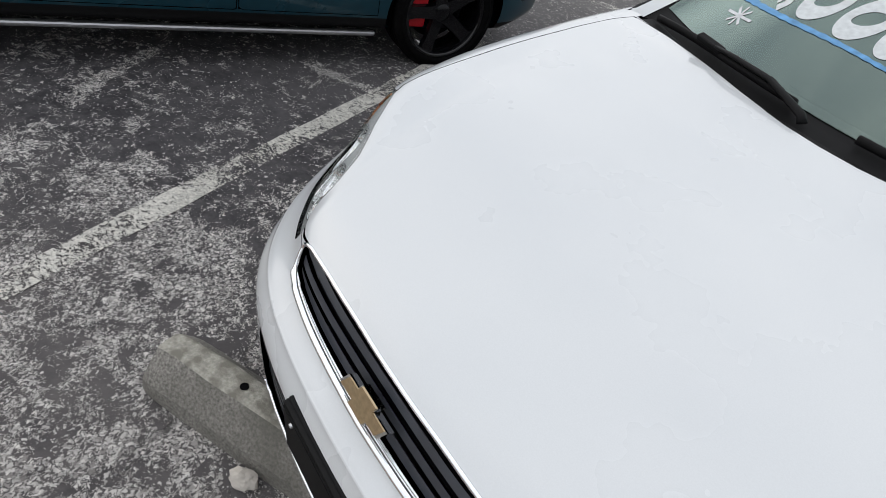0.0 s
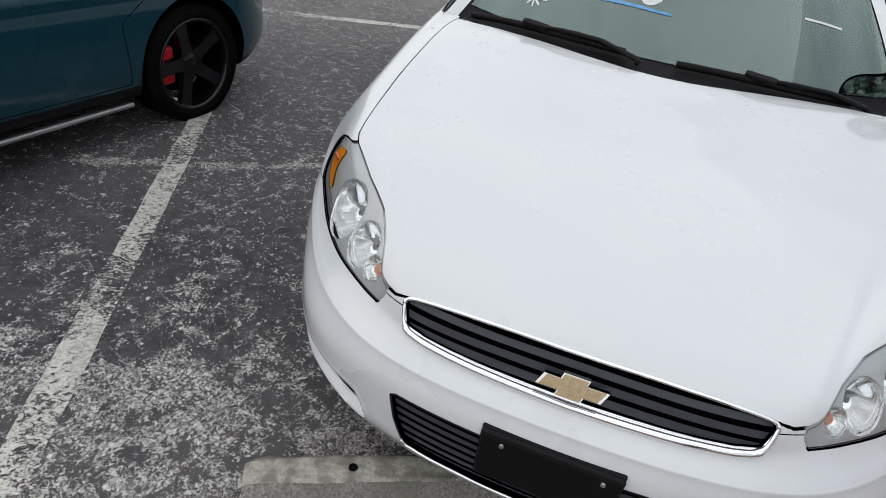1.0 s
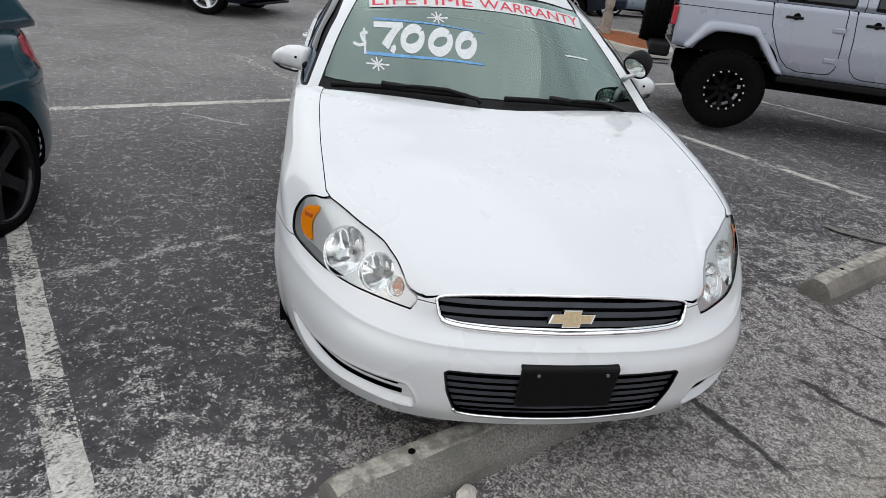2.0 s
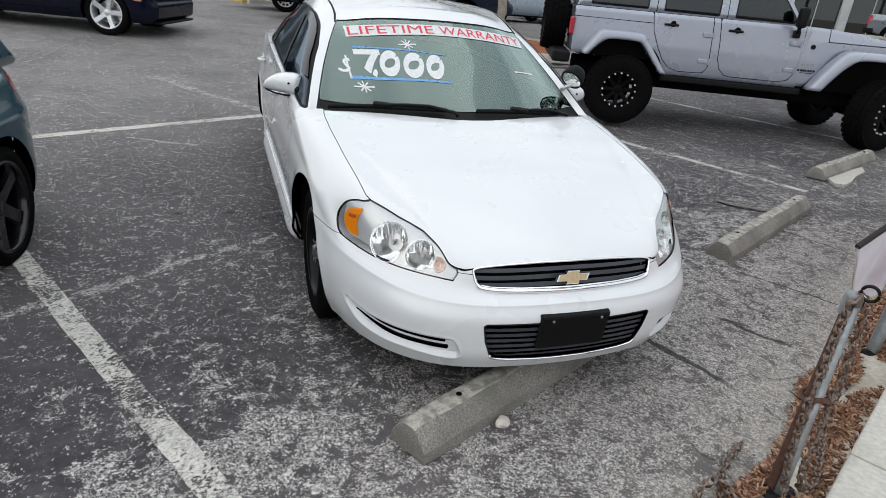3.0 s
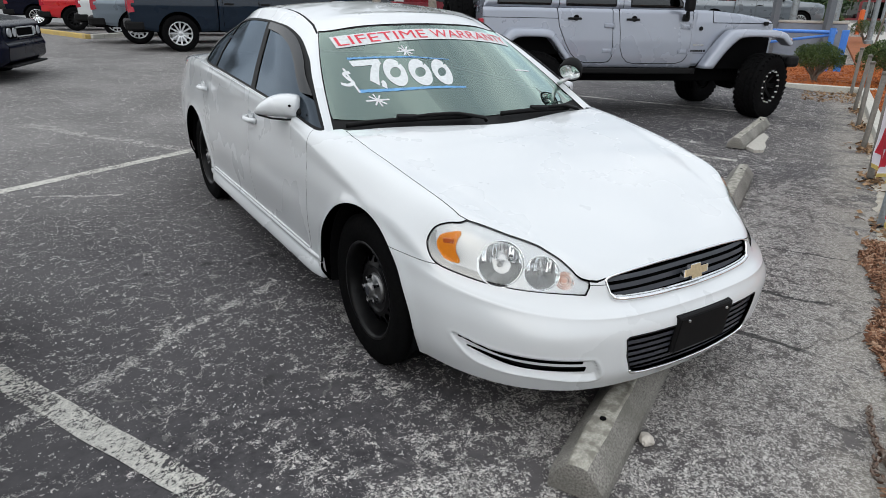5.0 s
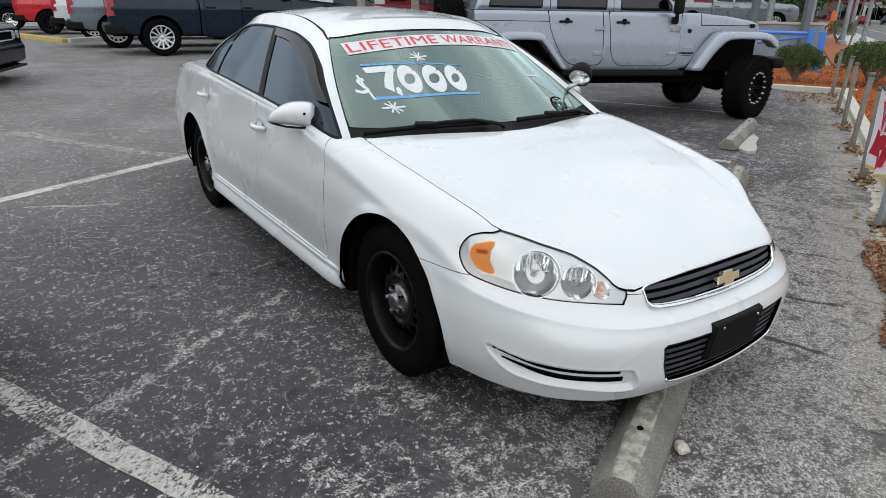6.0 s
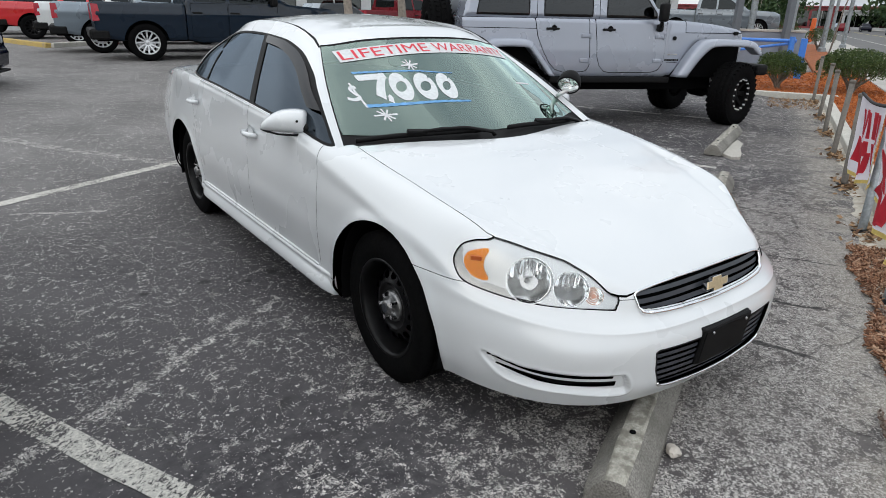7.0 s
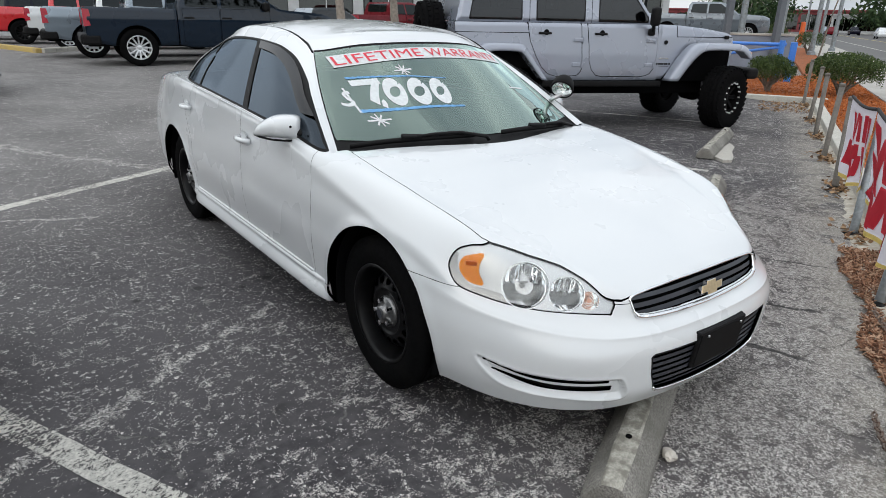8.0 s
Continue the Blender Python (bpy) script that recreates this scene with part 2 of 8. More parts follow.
class Sheet:
    """Points (place, then any fields that are carried along) with normals, and triangles; rim holds cut edges."""

    def __init__(self, v, n, t, rim=None):
        self.v, self.n, self.t = v, n, t
        self.rim = rim if rim is not None else np.zeros((0, 4, 3))

    def split(self, g):
        """Cuts along g = 0: the sheet where g < 0 and the sheet where g > 0. g: a function of the points."""
        val = g(self.v) if callable(g) else g
        val = np.where(np.abs(val) < 1e-7, 1e-7, val)
        s = val[self.t] > 0
        count = s.sum(1)
        v, n = [self.v], [self.n]
        base = len(self.v)
        outs = {False: [self.t[count == 0]], True: [self.t[count == 3]]}
        rims = []
        for lone in (True, False):
            tri = self.t[count == (1 if lone else 2)]
            if not len(tri):
                continue
            k = np.argmax((val[tri] > 0) == lone, 1)
            r = np.arange(len(tri))
            a, b, c = tri[r, k], tri[r, (k + 1) % 3], tri[r, (k + 2) % 3]
            new_pts, new_nrm, ids = [], [], []
            for p, q in ((a, b), (a, c)):
                f = (val[p] / (val[p] - val[q]))[:, None]
                new_pts.append(self.v[p] * (1 - f) + self.v[q] * f)
                new_nrm.append(self.n[p] * (1 - f) + self.n[q] * f)
                ids.append(np.arange(base, base + len(tri)))
                base += len(tri)
            v += new_pts
            n += new_nrm
            d, e = ids
            outs[lone].append(np.stack([a, d, e], 1))
            outs[not lone] += [np.stack([d, b, c], 1), np.stack([d, c, e], 1)]
            rims.append(np.stack([new_pts[0][:, :3], new_pts[1][:, :3], new_nrm[0], new_nrm[1]], 1))
        v, n = np.concatenate(v), np.concatenate(n)
        n = n / np.maximum(np.linalg.norm(n, axis=1, keepdims=True), 1e-9)
        rim = np.concatenate(rims) if rims else np.zeros((0, 4, 3))
        made = []
        for side in (False, True):
            t = np.concatenate(outs[side])
            used = np.unique(t)
            back = np.full(len(v), -1)
            back[used] = np.arange(len(used))
            made.append(Sheet(v[used], n[used], back[t], np.concatenate([self.rim, rim])))
        return made

    def shifted(self, d):
        v = self.v.copy()
        v[:, :3] -= d * self.n
        return Sheet(v, self.n, self.t)

    def mesh(self, name, mat, parent, label="", depth=0.012):
        """A panel: the sheet itself with its cut edges turned inwards by depth."""
        v, n, t = self.v[:, :3], self.n, self.t
        if depth and len(self.rim):
            lo, hi = v.min(0) - 1e-6, v.max(0) + 1e-6
            mid = (self.rim[:, 0] + self.rim[:, 1]) / 2
            keep = ((mid >= lo) & (mid <= hi)).all(1)
            cells = set(map(tuple, np.round(v / 0.0005).astype(int)))
            rim = self.rim[keep]
            near = np.array([tuple(np.round(p / 0.0005).astype(int)) in cells for p in rim[:, 0]], bool) if len(rim) else np.zeros(0, bool)
            rim = rim[near]
            if len(rim):
                a, b, na, nb = rim[:, 0], rim[:, 1], rim[:, 2], rim[:, 3]
                base, k = len(v), len(rim)
                flat = np.cross(b - a, na)
                flat /= np.maximum(np.linalg.norm(flat, axis=1, keepdims=True), 1e-9)
                v = np.concatenate([v, a, b, b - depth * nb, a - depth * na])
                n = np.concatenate([n, flat, flat, flat, flat])
                i = np.arange(k)
                t = np.concatenate([t, np.stack([base + i, base + k + i, base + 2 * k + i], 1), np.stack([base + i, base + 2 * k + i, base + 3 * k + i], 1)])
        me = bpy.data.meshes.new(name)
        me.vertices.add(len(v))
        me.vertices.foreach_set("co", v.astype(np.float32).ravel())
        me.loops.add(3 * len(t))
        me.loops.foreach_set("vertex_index", t.astype(np.int32).ravel())
        me.polygons.add(len(t))
        me.polygons.foreach_set("loop_start", np.arange(0, 3 * len(t), 3, dtype=np.int32))
        me.update(calc_edges=True)
        me.validate()
        me.materials.append(mat)
        me.shade_smooth()
        me.normals_split_custom_set_from_vertices([tuple(q) for q in n])
        ob = new(name, me)
        ob.parent = parent
        return tagged(ob, label)


def grid_sheet(g):
    """The sheet of a grid of points (rows, columns, 3), its normals turned outwards along +row x +column."""
    r, c = g.shape[:2]
    du, dv = np.gradient(g, axis=0), np.gradient(g, axis=1)
    n = np.cross(du, dv)
    n /= np.maximum(np.linalg.norm(n, axis=2, keepdims=True), 1e-9)
    idx = np.arange(r * c).reshape(r, c)
    a, b, cc, d = idx[:-1, :-1].ravel(), idx[1:, :-1].ravel(), idx[1:, 1:].ravel(), idx[:-1, 1:].ravel()
    t = np.concatenate([np.stack([a, b, cc], 1), np.stack([a, cc, d], 1)])
    return Sheet(g.reshape(-1, 3), n.reshape(-1, 3), t)


def loft(lines, per_s, per_r, smooth=2):
    """A body half lofted through lines that run from the front's middle to the rear's, mirrored to the other half.
    The last line lies in the middle plane."""
    rows = np.stack([spline(line, per_s, mirror=True) for line in lines])
    flip = np.array([-1, 1, 1.0])
    ghost = np.concatenate([rows, rows[-2:-1] * flip])
    g = spline(ghost, per_r)[: per_r * (len(lines) - 1) + 1]
    for _ in range(smooth):
        h = g.copy()
        h[1:-1, :] = 0.5 * g[1:-1, :] + 0.25 * (g[:-2, :] + g[2:, :])
        g = h
        h = g.copy()
        h[:, 1:-1] = 0.5 * g[:, 1:-1] + 0.25 * (g[:, :-2] + g[:, 2:])
        for end, nxt in ((0, 1), (-1, -2)):
            h[:, end] = 0.5 * g[:, end] + 0.25 * (g[:, nxt] + g[:, nxt] * flip)
        g = h
    return np.concatenate([g[:, :0:-1] * flip, g], 1)[:, ::-1]


def within(poly):
    """Signed distance to a closed outline (negative inside) as a function of (n, 2) points."""
    p = np.asarray(poly, float)
    q = np.roll(p, -1, 0)

    def g(xy):
        best = np.full(len(xy), 1e9)
        inside = np.zeros(len(xy), bool)
        for a, b in zip(p, q):
            d = b - a
            f = np.clip(((xy - a) @ d) / max(d @ d, 1e-12), 0, 1)
            best = np.minimum(best, np.linalg.norm(xy - a - f[:, None] * d, axis=1))
            cross = (a[1] > xy[:, 1]) != (b[1] > xy[:, 1])
            at = a[0] + (xy[:, 1] - a[1]) / (d[1] if abs(d[1]) > 1e-12 else 1e-12) * d[0]
            inside ^= cross & (xy[:, 0] < at)
        return np.where(inside, -best, best)

    return g


def rounded(poly, per=8):
    """A smooth closed curve through a few corners."""
    p = np.asarray(poly, float)
    n = len(p)
    out = []
    for i in range(n):
        a, b, c, d = p[i - 1], p[i], p[(i + 1) % n], p[(i + 2) % n]
        t = np.linspace(0, 1, per, endpoint=False)[:, None]
        out.append(0.5 * (2 * b + (c - a) * t + (2 * a - 5 * b + 4 * c - d) * t**2 + (3 * b - a - 3 * c + d) * t**3))
    return np.concatenate(out)


# ---- the ground: old asphalt whose pale stones show where it is worn ----
ROW = Vector((.889, .457, 0))  # along the posts and the wheel stops
OUT = Vector((-.457, .889, 0))  # from the posts into the car park
POST = Vector((3.165, -.27, 0))


def at_edge(s, q, z=0.0):
    """A place s metres along the line of posts and q metres into the car park."""
    return POST + ROW * s + OUT * q + Vector((0, 0, z))


# pale ragged lines of bared stone: from, to, half width, strength
PALE_LINES = (((-2.5, .10), (-.9, 1.0), .05, .11), ((-.45, 4.3), (-2.1, 6.3), .11, .12), ((-2.05, 3.45), (-1.40, 3.18), .03, .16), ((-2.75, -.55), (-2.2, -1.1), .05, .12))
# shade painted dark under the sedan's nose, then oil drips: x, y, radius
OIL_AND_SHADE_SPOTS = ((-.30, -.30, .22), (.05, -.28, .26), (.40, -.25, .24), (-.84, 1.38, .055), (-1.22, 1.43, .05), (-1.54, 1.44, .035), (-1.0, 1.31, .028))
# open seams in front of the wheel stops: from, to, half width
CRACKS = (((.70, -.45), (.93, -1.05), .028), ((1.30, -.44), (1.52, -.82), .026), ((1.9, .1), (2.3, -.55), .012), ((2.9, .75), (3.15, .1), .012))


def asphalt():
    m = bpy.data.materials.new("worn_asphalt")
    m.use_nodes = True
    n, l = m.node_tree.nodes, m.node_tree.links
    b = n["Principled BSDF"]

    def node(kind, **ins):
        q = n.new(kind)
        for k, v in ins.items():
            q.inputs[k.replace("_", " ")].default_value = v
        return q

    def math_(op, a, c=None, clamp=False):
        q = n.new("ShaderNodeMath")
        q.operation, q.use_clamp = op, clamp
        for i, v in enumerate((a, c)):
            if v is None:
                continue
            if isinstance(v, (int, float)):
                q.inputs[i].default_value = v
            else:
                l.new(v, q.inputs[i])
        return q.outputs["Value"]

    def ramp(v, lo, hi, a=0.0, c=1.0):
        q = node("ShaderNodeMapRange", From_Min=lo, From_Max=hi, To_Min=a, To_Max=c)
        q.interpolation_type = "SMOOTHSTEP"
        l.new(v, q.inputs["Value"])
        return q.outputs["Result"]

    def mix(f, a, c):
        q = n.new("ShaderNodeMix")
        q.data_type = "RGBA"
        for name, v in (("Factor", f), ("A", a), ("B", c)):
            if isinstance(v, tuple):
                q.inputs[name].default_value = (*v, 1)
            elif isinstance(v, (int, float)):
                q.inputs[name].default_value = v
            else:
                l.new(v, q.inputs[name])
        return q.outputs["Result"]

    co = n.new("ShaderNodeTexCoord").outputs["Object"]

    def noise_(scale, detail=4.0, rough=0.55, warp=0.0):
        q = node("ShaderNodeTexNoise", Scale=scale, Detail=detail, Roughness=rough, Distortion=warp)
        l.new(co, q.inputs["Vector"])
        return q.outputs["Fac"]

    def along(axis, at):
        q = n.new("ShaderNodeVectorMath")
        q.operation = "DOT_PRODUCT"
        l.new(co, q.inputs[0])
        q.inputs[1].default_value = tuple(axis)
        return math_("SUBTRACT", q.outputs["Value"], float(axis.dot(at)))

    def seam_of(a, c, wide):
        run = Vector((c[0] - a[0], c[1] - a[1], 0))
        reach = run.length
        run.normalize()
        off = math_("ADD", along(Vector((-run.y, run.x, 0)), Vector((*a, 0))), math_("MULTIPLY", math_("SUBTRACT", patch, 0.5), 0.16))
        off = math_("ADD", off, math_("MULTIPLY", math_("SUBTRACT", fine, 0.5), 0.03))
        length = along(run, Vector((*a, 0)))
        line_ = ramp(math_("ABSOLUTE", off), wide * .4, wide, 1.0, 0.0)
        return math_("MULTIPLY", line_, math_("MULTIPLY", ramp(length, -.03, .04), ramp(length, reach - .12, reach, 1.0, 0.0)))

    q_out, s_row = along(OUT, POST), along(ROW, POST)
    broad, patch, fine = noise_(0.55, 5, 0.6), noise_(2.6, 8, 0.68, 0.6), noise_(16.0, 6, 0.7)
    # wear: strongest in front of the wheel stops, along the planted edge
    edge_wear = math_("MULTIPLY", ramp(q_out, 0.3, 3.0, 1.0, 0.0), ramp(s_row, -1.2, 3.0, 1.0, 0.22))
    wear = math_("ADD", math_("MULTIPLY", edge_wear, 0.54), math_("MULTIPLY", math_("SUBTRACT", patch, 0.5), 1.5))
    wear = math_("ADD", wear, math_("MULTIPLY", math_("SUBTRACT", broad, 0.5), 0.9))
    wear = math_("ADD", wear, math_("MULTIPLY", math_("SUBTRACT", fine, 0.5), 0.9))
    near_lot = ramp(q_out, 2.3, 4.4, 1.0, 0.12)
    wear = math_("MULTIPLY", math_("SUBTRACT", wear, 0.05), near_lot)
    # stones of two sizes, each cell with its own shade
    cells = node("ShaderNodeTexVoronoi", Scale=125.0)
    big = node("ShaderNodeTexVoronoi", Scale=58.0)
    # bent a little, so that the flakes are ragged
    bent = n.new("ShaderNodeVectorMath")
    bent.operation = "MULTIPLY_ADD"
    jag = node("ShaderNodeTexNoise", Scale=70.0, Detail=3.0)
    l.new(co, jag.inputs["Vector"])
    l.new(jag.outputs["Color"], bent.inputs[0])
    bent.inputs[1].default_value = (0.03, 0.03, 0.0)
    l.new(co, bent.inputs[2])
    for v in (cells, big):
        l.new(bent.outputs["Vector"], v.inputs["Vector"])
    sep = n.new("ShaderNodeSeparateColor")
    l.new(cells.outputs["Color"], sep.inputs["Color"])
    sep2 = n.new("ShaderNodeSeparateColor")
    l.new(big.outputs["Color"], sep2.inputs["Color"])
    ragged = noise_(11.0, 10, 0.78, 0.4)
    clump = math_("ADD", ragged, math_("MULTIPLY", wear, 0.26))
    for a, c, wide, gain in PALE_LINES:
        clump = math_("ADD", clump, math_("MULTIPLY", seam_of(a, c, wide), gain))
    limit = ramp(clump, 0.545, 0.62, 0.025, 0.60)
    pale = math_("GREATER_THAN", limit, sep.outputs["Red"])
    limit2 = ramp(clump, 0.55, 0.66, 0.03, 0.36)
    pale2 = math_("GREATER_THAN", limit2, sep2.outputs["Red"])
    stone = math_("MAXIMUM", pale, pale2)
    grains = node("ShaderNodeTexVoronoi", Scale=260.0)
    l.new(bent.outputs["Vector"], grains.inputs["Vector"])
    sep3 = n.new("ShaderNodeSeparateColor")
    l.new(grains.outputs["Color"], sep3.inputs["Color"])
    pale3 = math_("MULTIPLY", math_("GREATER_THAN", ramp(clump, 0.53, 0.66, 0.012, 0.36), sep3.outputs["Red"]), 0.85)
    round_ = ramp(cells.outputs["Distance"], 0.50, 0.62, 1.0, 0.0)
    stone = math_("MAXIMUM", math_("MULTIPLY", stone, round_), pale3)
    shade = mix(sep.outputs["Green"], (0.22, 0.208, 0.200), (0.80, 0.77, 0.735))
    # the binder: dark by the bays, greyer and smoother out in the lane
    far = ramp(q_out, 2.8, 8.0)
    tar = mix(ramp(broad, 0.35, 0.65), (0.036, 0.034, 0.038), (0.088, 0.083, 0.087))
    tar = mix(ramp(fine, 0.3, 0.75), tar, (0.098, 0.093, 0.096))
    lane = mix(ramp(noise_(1.1, 6, 0.65), 0.3, 0.7), (0.138, 0.132, 0.130), (0.216, 0.208, 0.203))
    tar = mix(far, tar, lane)
    color = mix(stone, tar, shade)
    # single pale stones strewn over the dark binder
    for scale, size, few, many in ((78.0, 0.23, 0.07, 0.26), (44.0, 0.19, 0.04, 0.13)):
        speck = node("ShaderNodeTexVoronoi", Scale=scale)
        l.new(bent.outputs["Vector"], speck.inputs["Vector"])
        pick = n.new("ShaderNodeSeparateColor")
        l.new(speck.outputs["Color"], pick.inputs["Color"])
        chosen = math_("GREATER_THAN", math_("MULTIPLY", ramp(patch, 0.38, 0.62, few, many), near_lot), pick.outputs["Blue"])
        dot = math_("MULTIPLY", chosen, ramp(speck.outputs["Distance"], size * .75, size * 1.15, 1.0, 0.0))
        color = mix(dot, color, mix(pick.outputs["Green"], (0.34, 0.33, 0.32), (0.86, 0.84, 0.82)))
    # dust lying in the worn hollows
    dust = ramp(clump, 0.62, 0.85, 0.0, 0.13)
    color = mix(dust, color, (0.27, 0.26, 0.24))
    # brown dirt trodden in beside the posts
    dirt_ = math_("MULTIPLY", ramp(q_out, 0.2, 1.9, 0.4, 0.0), ramp(math_("ADD", broad, math_("MULTIPLY", fine, 0.4)), 0.45, 0.85))
    color = mix(dirt_, color, (0.205, 0.185, 0.168))
    # sand washed out along the planted edge
    sand = math_("MULTIPLY", ramp(q_out, 0.10, 0.50, 1.0, 0.0), ramp(math_("ADD", patch, math_("MULTIPLY", ragged, 0.5)), 0.60, 0.80))
    color = mix(math_("MULTIPLY", sand, 0.45), color, (0.42, 0.385, 0.33))
    # cracks: dark and open near the edge, grey with dust elsewhere
    bend = n.new("ShaderNodeVectorMath")
    bend.operation = "MULTIPLY_ADD"
    wob = node("ShaderNodeTexNoise", Scale=2.2, Detail=5.0)
    l.new(co, wob.inputs["Vector"])
    l.new(wob.outputs["Color"], bend.inputs[0])
    bend.inputs[1].default_value = (0.5, 0.5, 0.0)
    l.new(co, bend.inputs[2])
    crack = node("ShaderNodeTexVoronoi", Scale=0.8)
    crack.feature = "DISTANCE_TO_EDGE"
    l.new(bend.outputs["Vector"], crack.inputs["Vector"])
    line = ramp(crack.outputs["Distance"], 0.002, 0.0062, 1.0, 0.0)
    line = math_("MULTIPLY", line, math_("MULTIPLY", ramp(fine, 0.40, 0.55), ramp(broad, 0.40, 0.56)))
    near = ramp(q_out, 0.2, 1.6, 1.0, 0.0)
    color = mix(math_("MULTIPLY", line, math_("MULTIPLY", near, 0.25)), color, (0.022, 0.021, 0.02))
    color = mix(math_("MULTIPLY", line, math_("MULTIPLY", math_("SUBTRACT", 1.0, near), math_("MULTIPLY", near_lot, 0.75))), color, (0.23, 0.225, 0.215))
    # oil drips in the bays
    spots = node("ShaderNodeTexVoronoi", Scale=1.4)
    l.new(co, spots.inputs["Vector"])
    drip = math_("MULTIPLY", ramp(spots.outputs["Distance"], 0.05, 0.10, 1.0, 0.0), ramp(noise_(0.9, 2), 0.55, 0.62))
    color = mix(math_("MULTIPLY", drip, 0.7), color, (0.025, 0.025, 0.025))
    for a, c, wide in CRACKS:
        seam = seam_of(a, c, wide)
        color = mix(math_("MULTIPLY", seam, 0.85), color, (0.03, 0.03, 0.03))
    # darkens the asphalt for the nose's painted shade and for the oil drips
    for x, y, r in OIL_AND_SHADE_SPOTS:
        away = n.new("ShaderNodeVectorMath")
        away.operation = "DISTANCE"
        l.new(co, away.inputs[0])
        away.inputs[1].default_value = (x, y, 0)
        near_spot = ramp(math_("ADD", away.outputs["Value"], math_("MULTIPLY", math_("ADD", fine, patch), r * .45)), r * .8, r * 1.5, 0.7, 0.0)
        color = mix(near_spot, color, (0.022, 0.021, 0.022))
    l.new(color, b.inputs["Base Color"])
    b.inputs["Roughness"].default_value = 0.88
    b.inputs["Specular IOR Level"].default_value = 0.18
    high = math_("ADD", math_("MULTIPLY", stone, 1.0), math_("MULTIPLY", fine, 0.8))
    high = math_("SUBTRACT", high, math_("MULTIPLY", line, 2.0))
    bump = node("ShaderNodeBump", Strength=0.9, Distance=0.005)
    l.new(high, bump.inputs["Height"])
    l.new(bump.outputs["Normal"], b.inputs["Normal"])
    return m


def road_paint():
    """White line paint, cracked across the line into flakes and worn through to the asphalt under it."""
    m = bpy.data.materials.new("worn_line_paint")
    m.use_nodes = True
    n, l = m.node_tree.nodes, m.node_tree.links
    b = n["Principled BSDF"]
    co = n.new("ShaderNodeTexCoord").outputs["Object"]

    def tex(scale, detail, rough, warp=0.0):
        place = n.new("ShaderNodeMapping")
        place.inputs["Scale"].default_value = scale
        place.inputs["Rotation"].default_value = (0, 0, .25)
        q = n.new("ShaderNodeTexNoise")
        q.inputs["Scale"].default_value, q.inputs["Detail"].default_value = 1.0, detail
        q.inputs["Roughness"].default_value, q.inputs["Distortion"].default_value = rough, warp
        l.new(co, place.inputs["Vector"])
        l.new(place.outputs["Vector"], q.inputs["Vector"])
        return q.outputs["Fac"]

    def math_(op, a, c):
        q = n.new("ShaderNodeMath")
        q.operation = op
        for i, v in enumerate((a, c)):
            if isinstance(v, (int, float)):
                q.inputs[i].default_value = v
            else:
                l.new(v, q.inputs[i])
        return q.outputs["Value"]

    flake, fine, wide = tex((40, 27, 10), 6, 0.68, 1.4), tex((150, 120, 20), 4, 0.7), tex((2.2, 2.2, 2.2), 3, 0.5)
    tone = n.new("ShaderNodeValToRGB")
    for e, at, c in zip(tone.color_ramp.elements, (0.36, 0.60), ((0.22, 0.213, 0.198, 1), (0.66, 0.64, 0.585, 1))):
        e.position, e.color = at, c
    l.new(math_("ADD", math_("MULTIPLY", flake, 0.6), math_("MULTIPLY", fine, 0.4)), tone.inputs["Fac"])
    l.new(tone.outputs["Color"], b.inputs["Base Color"])
    b.inputs["Roughness"].default_value = 0.85
    keep = math_("ADD", math_("ADD", math_("MULTIPLY", flake, 0.55), math_("MULTIPLY", fine, 0.25)), math_("MULTIPLY", wide, 0.45))
    worn = n.new("ShaderNodeMapRange")
    worn.inputs["From Min"].default_value, worn.inputs["From Max"].default_value = 0.588, 0.613
    l.new(keep, worn.inputs["Value"])
    clear = n.new("ShaderNodeBsdfTransparent")
    mix = n.new("ShaderNodeMixShader")
    l.new(worn.outputs["Result"], mix.inputs["Fac"])
    l.new(clear.outputs["BSDF"], mix.inputs[1])
    l.new(b.outputs["BSDF"], mix.inputs[2])
    l.new(mix.outputs["Shader"], n["Material Output"].inputs["Surface"])
    return m


ASPHALT, LINE_PAINT = asphalt(), road_paint()
CONCRETE = material("weathered_concrete", (0.225, 0.213, 0.192), rough=0.9, var=0.5, scale=140, bump=1.0, bump_scale=160, dirt=(0.125, 0.12, 0.102), dirt_scale=5, dirt_at=(0.42, 0.75))
KERB = material("pale_kerb_concrete", (0.47, 0.455, 0.41), rough=0.9, var=0.15, scale=50, bump=0.5, bump_scale=140, dirt=(0.36, 0.335, 0.29), dirt_scale=4, dirt_at=(0.5, 0.8))


def ground_z(x, y):
    """The car park rises gently away from the posts."""
    d = Vector((x, y, 0)) - POST
    step_ = lambda v, lo, hi: (lambda u: u * u * (3 - 2 * u))(min(max((v - lo) / (hi - lo), 0), 1))
    return .33 * step_(d.dot(OUT), 5, 13) + .05 * step_(d.dot(ROW), 2.2, 4.6) * step_(d.dot(OUT), .5, 1.4) * (1 - step_(d.dot(OUT), 5, 8)) - .034 * step_(-d.dot(ROW), 3.5, 4.3) * (1 - step_(d.dot(OUT), 2.5, 5))


bm = bmesh.new()
levels = [-600, -60, -8, 0, .5, .65, .8, .95, 1.1, 1.25, 1.4, 2.5, 3, 3.5, 4, 4.5] + [5 + .4 * k for k in range(21)] + [14, 30, 100, 600]
rows = []
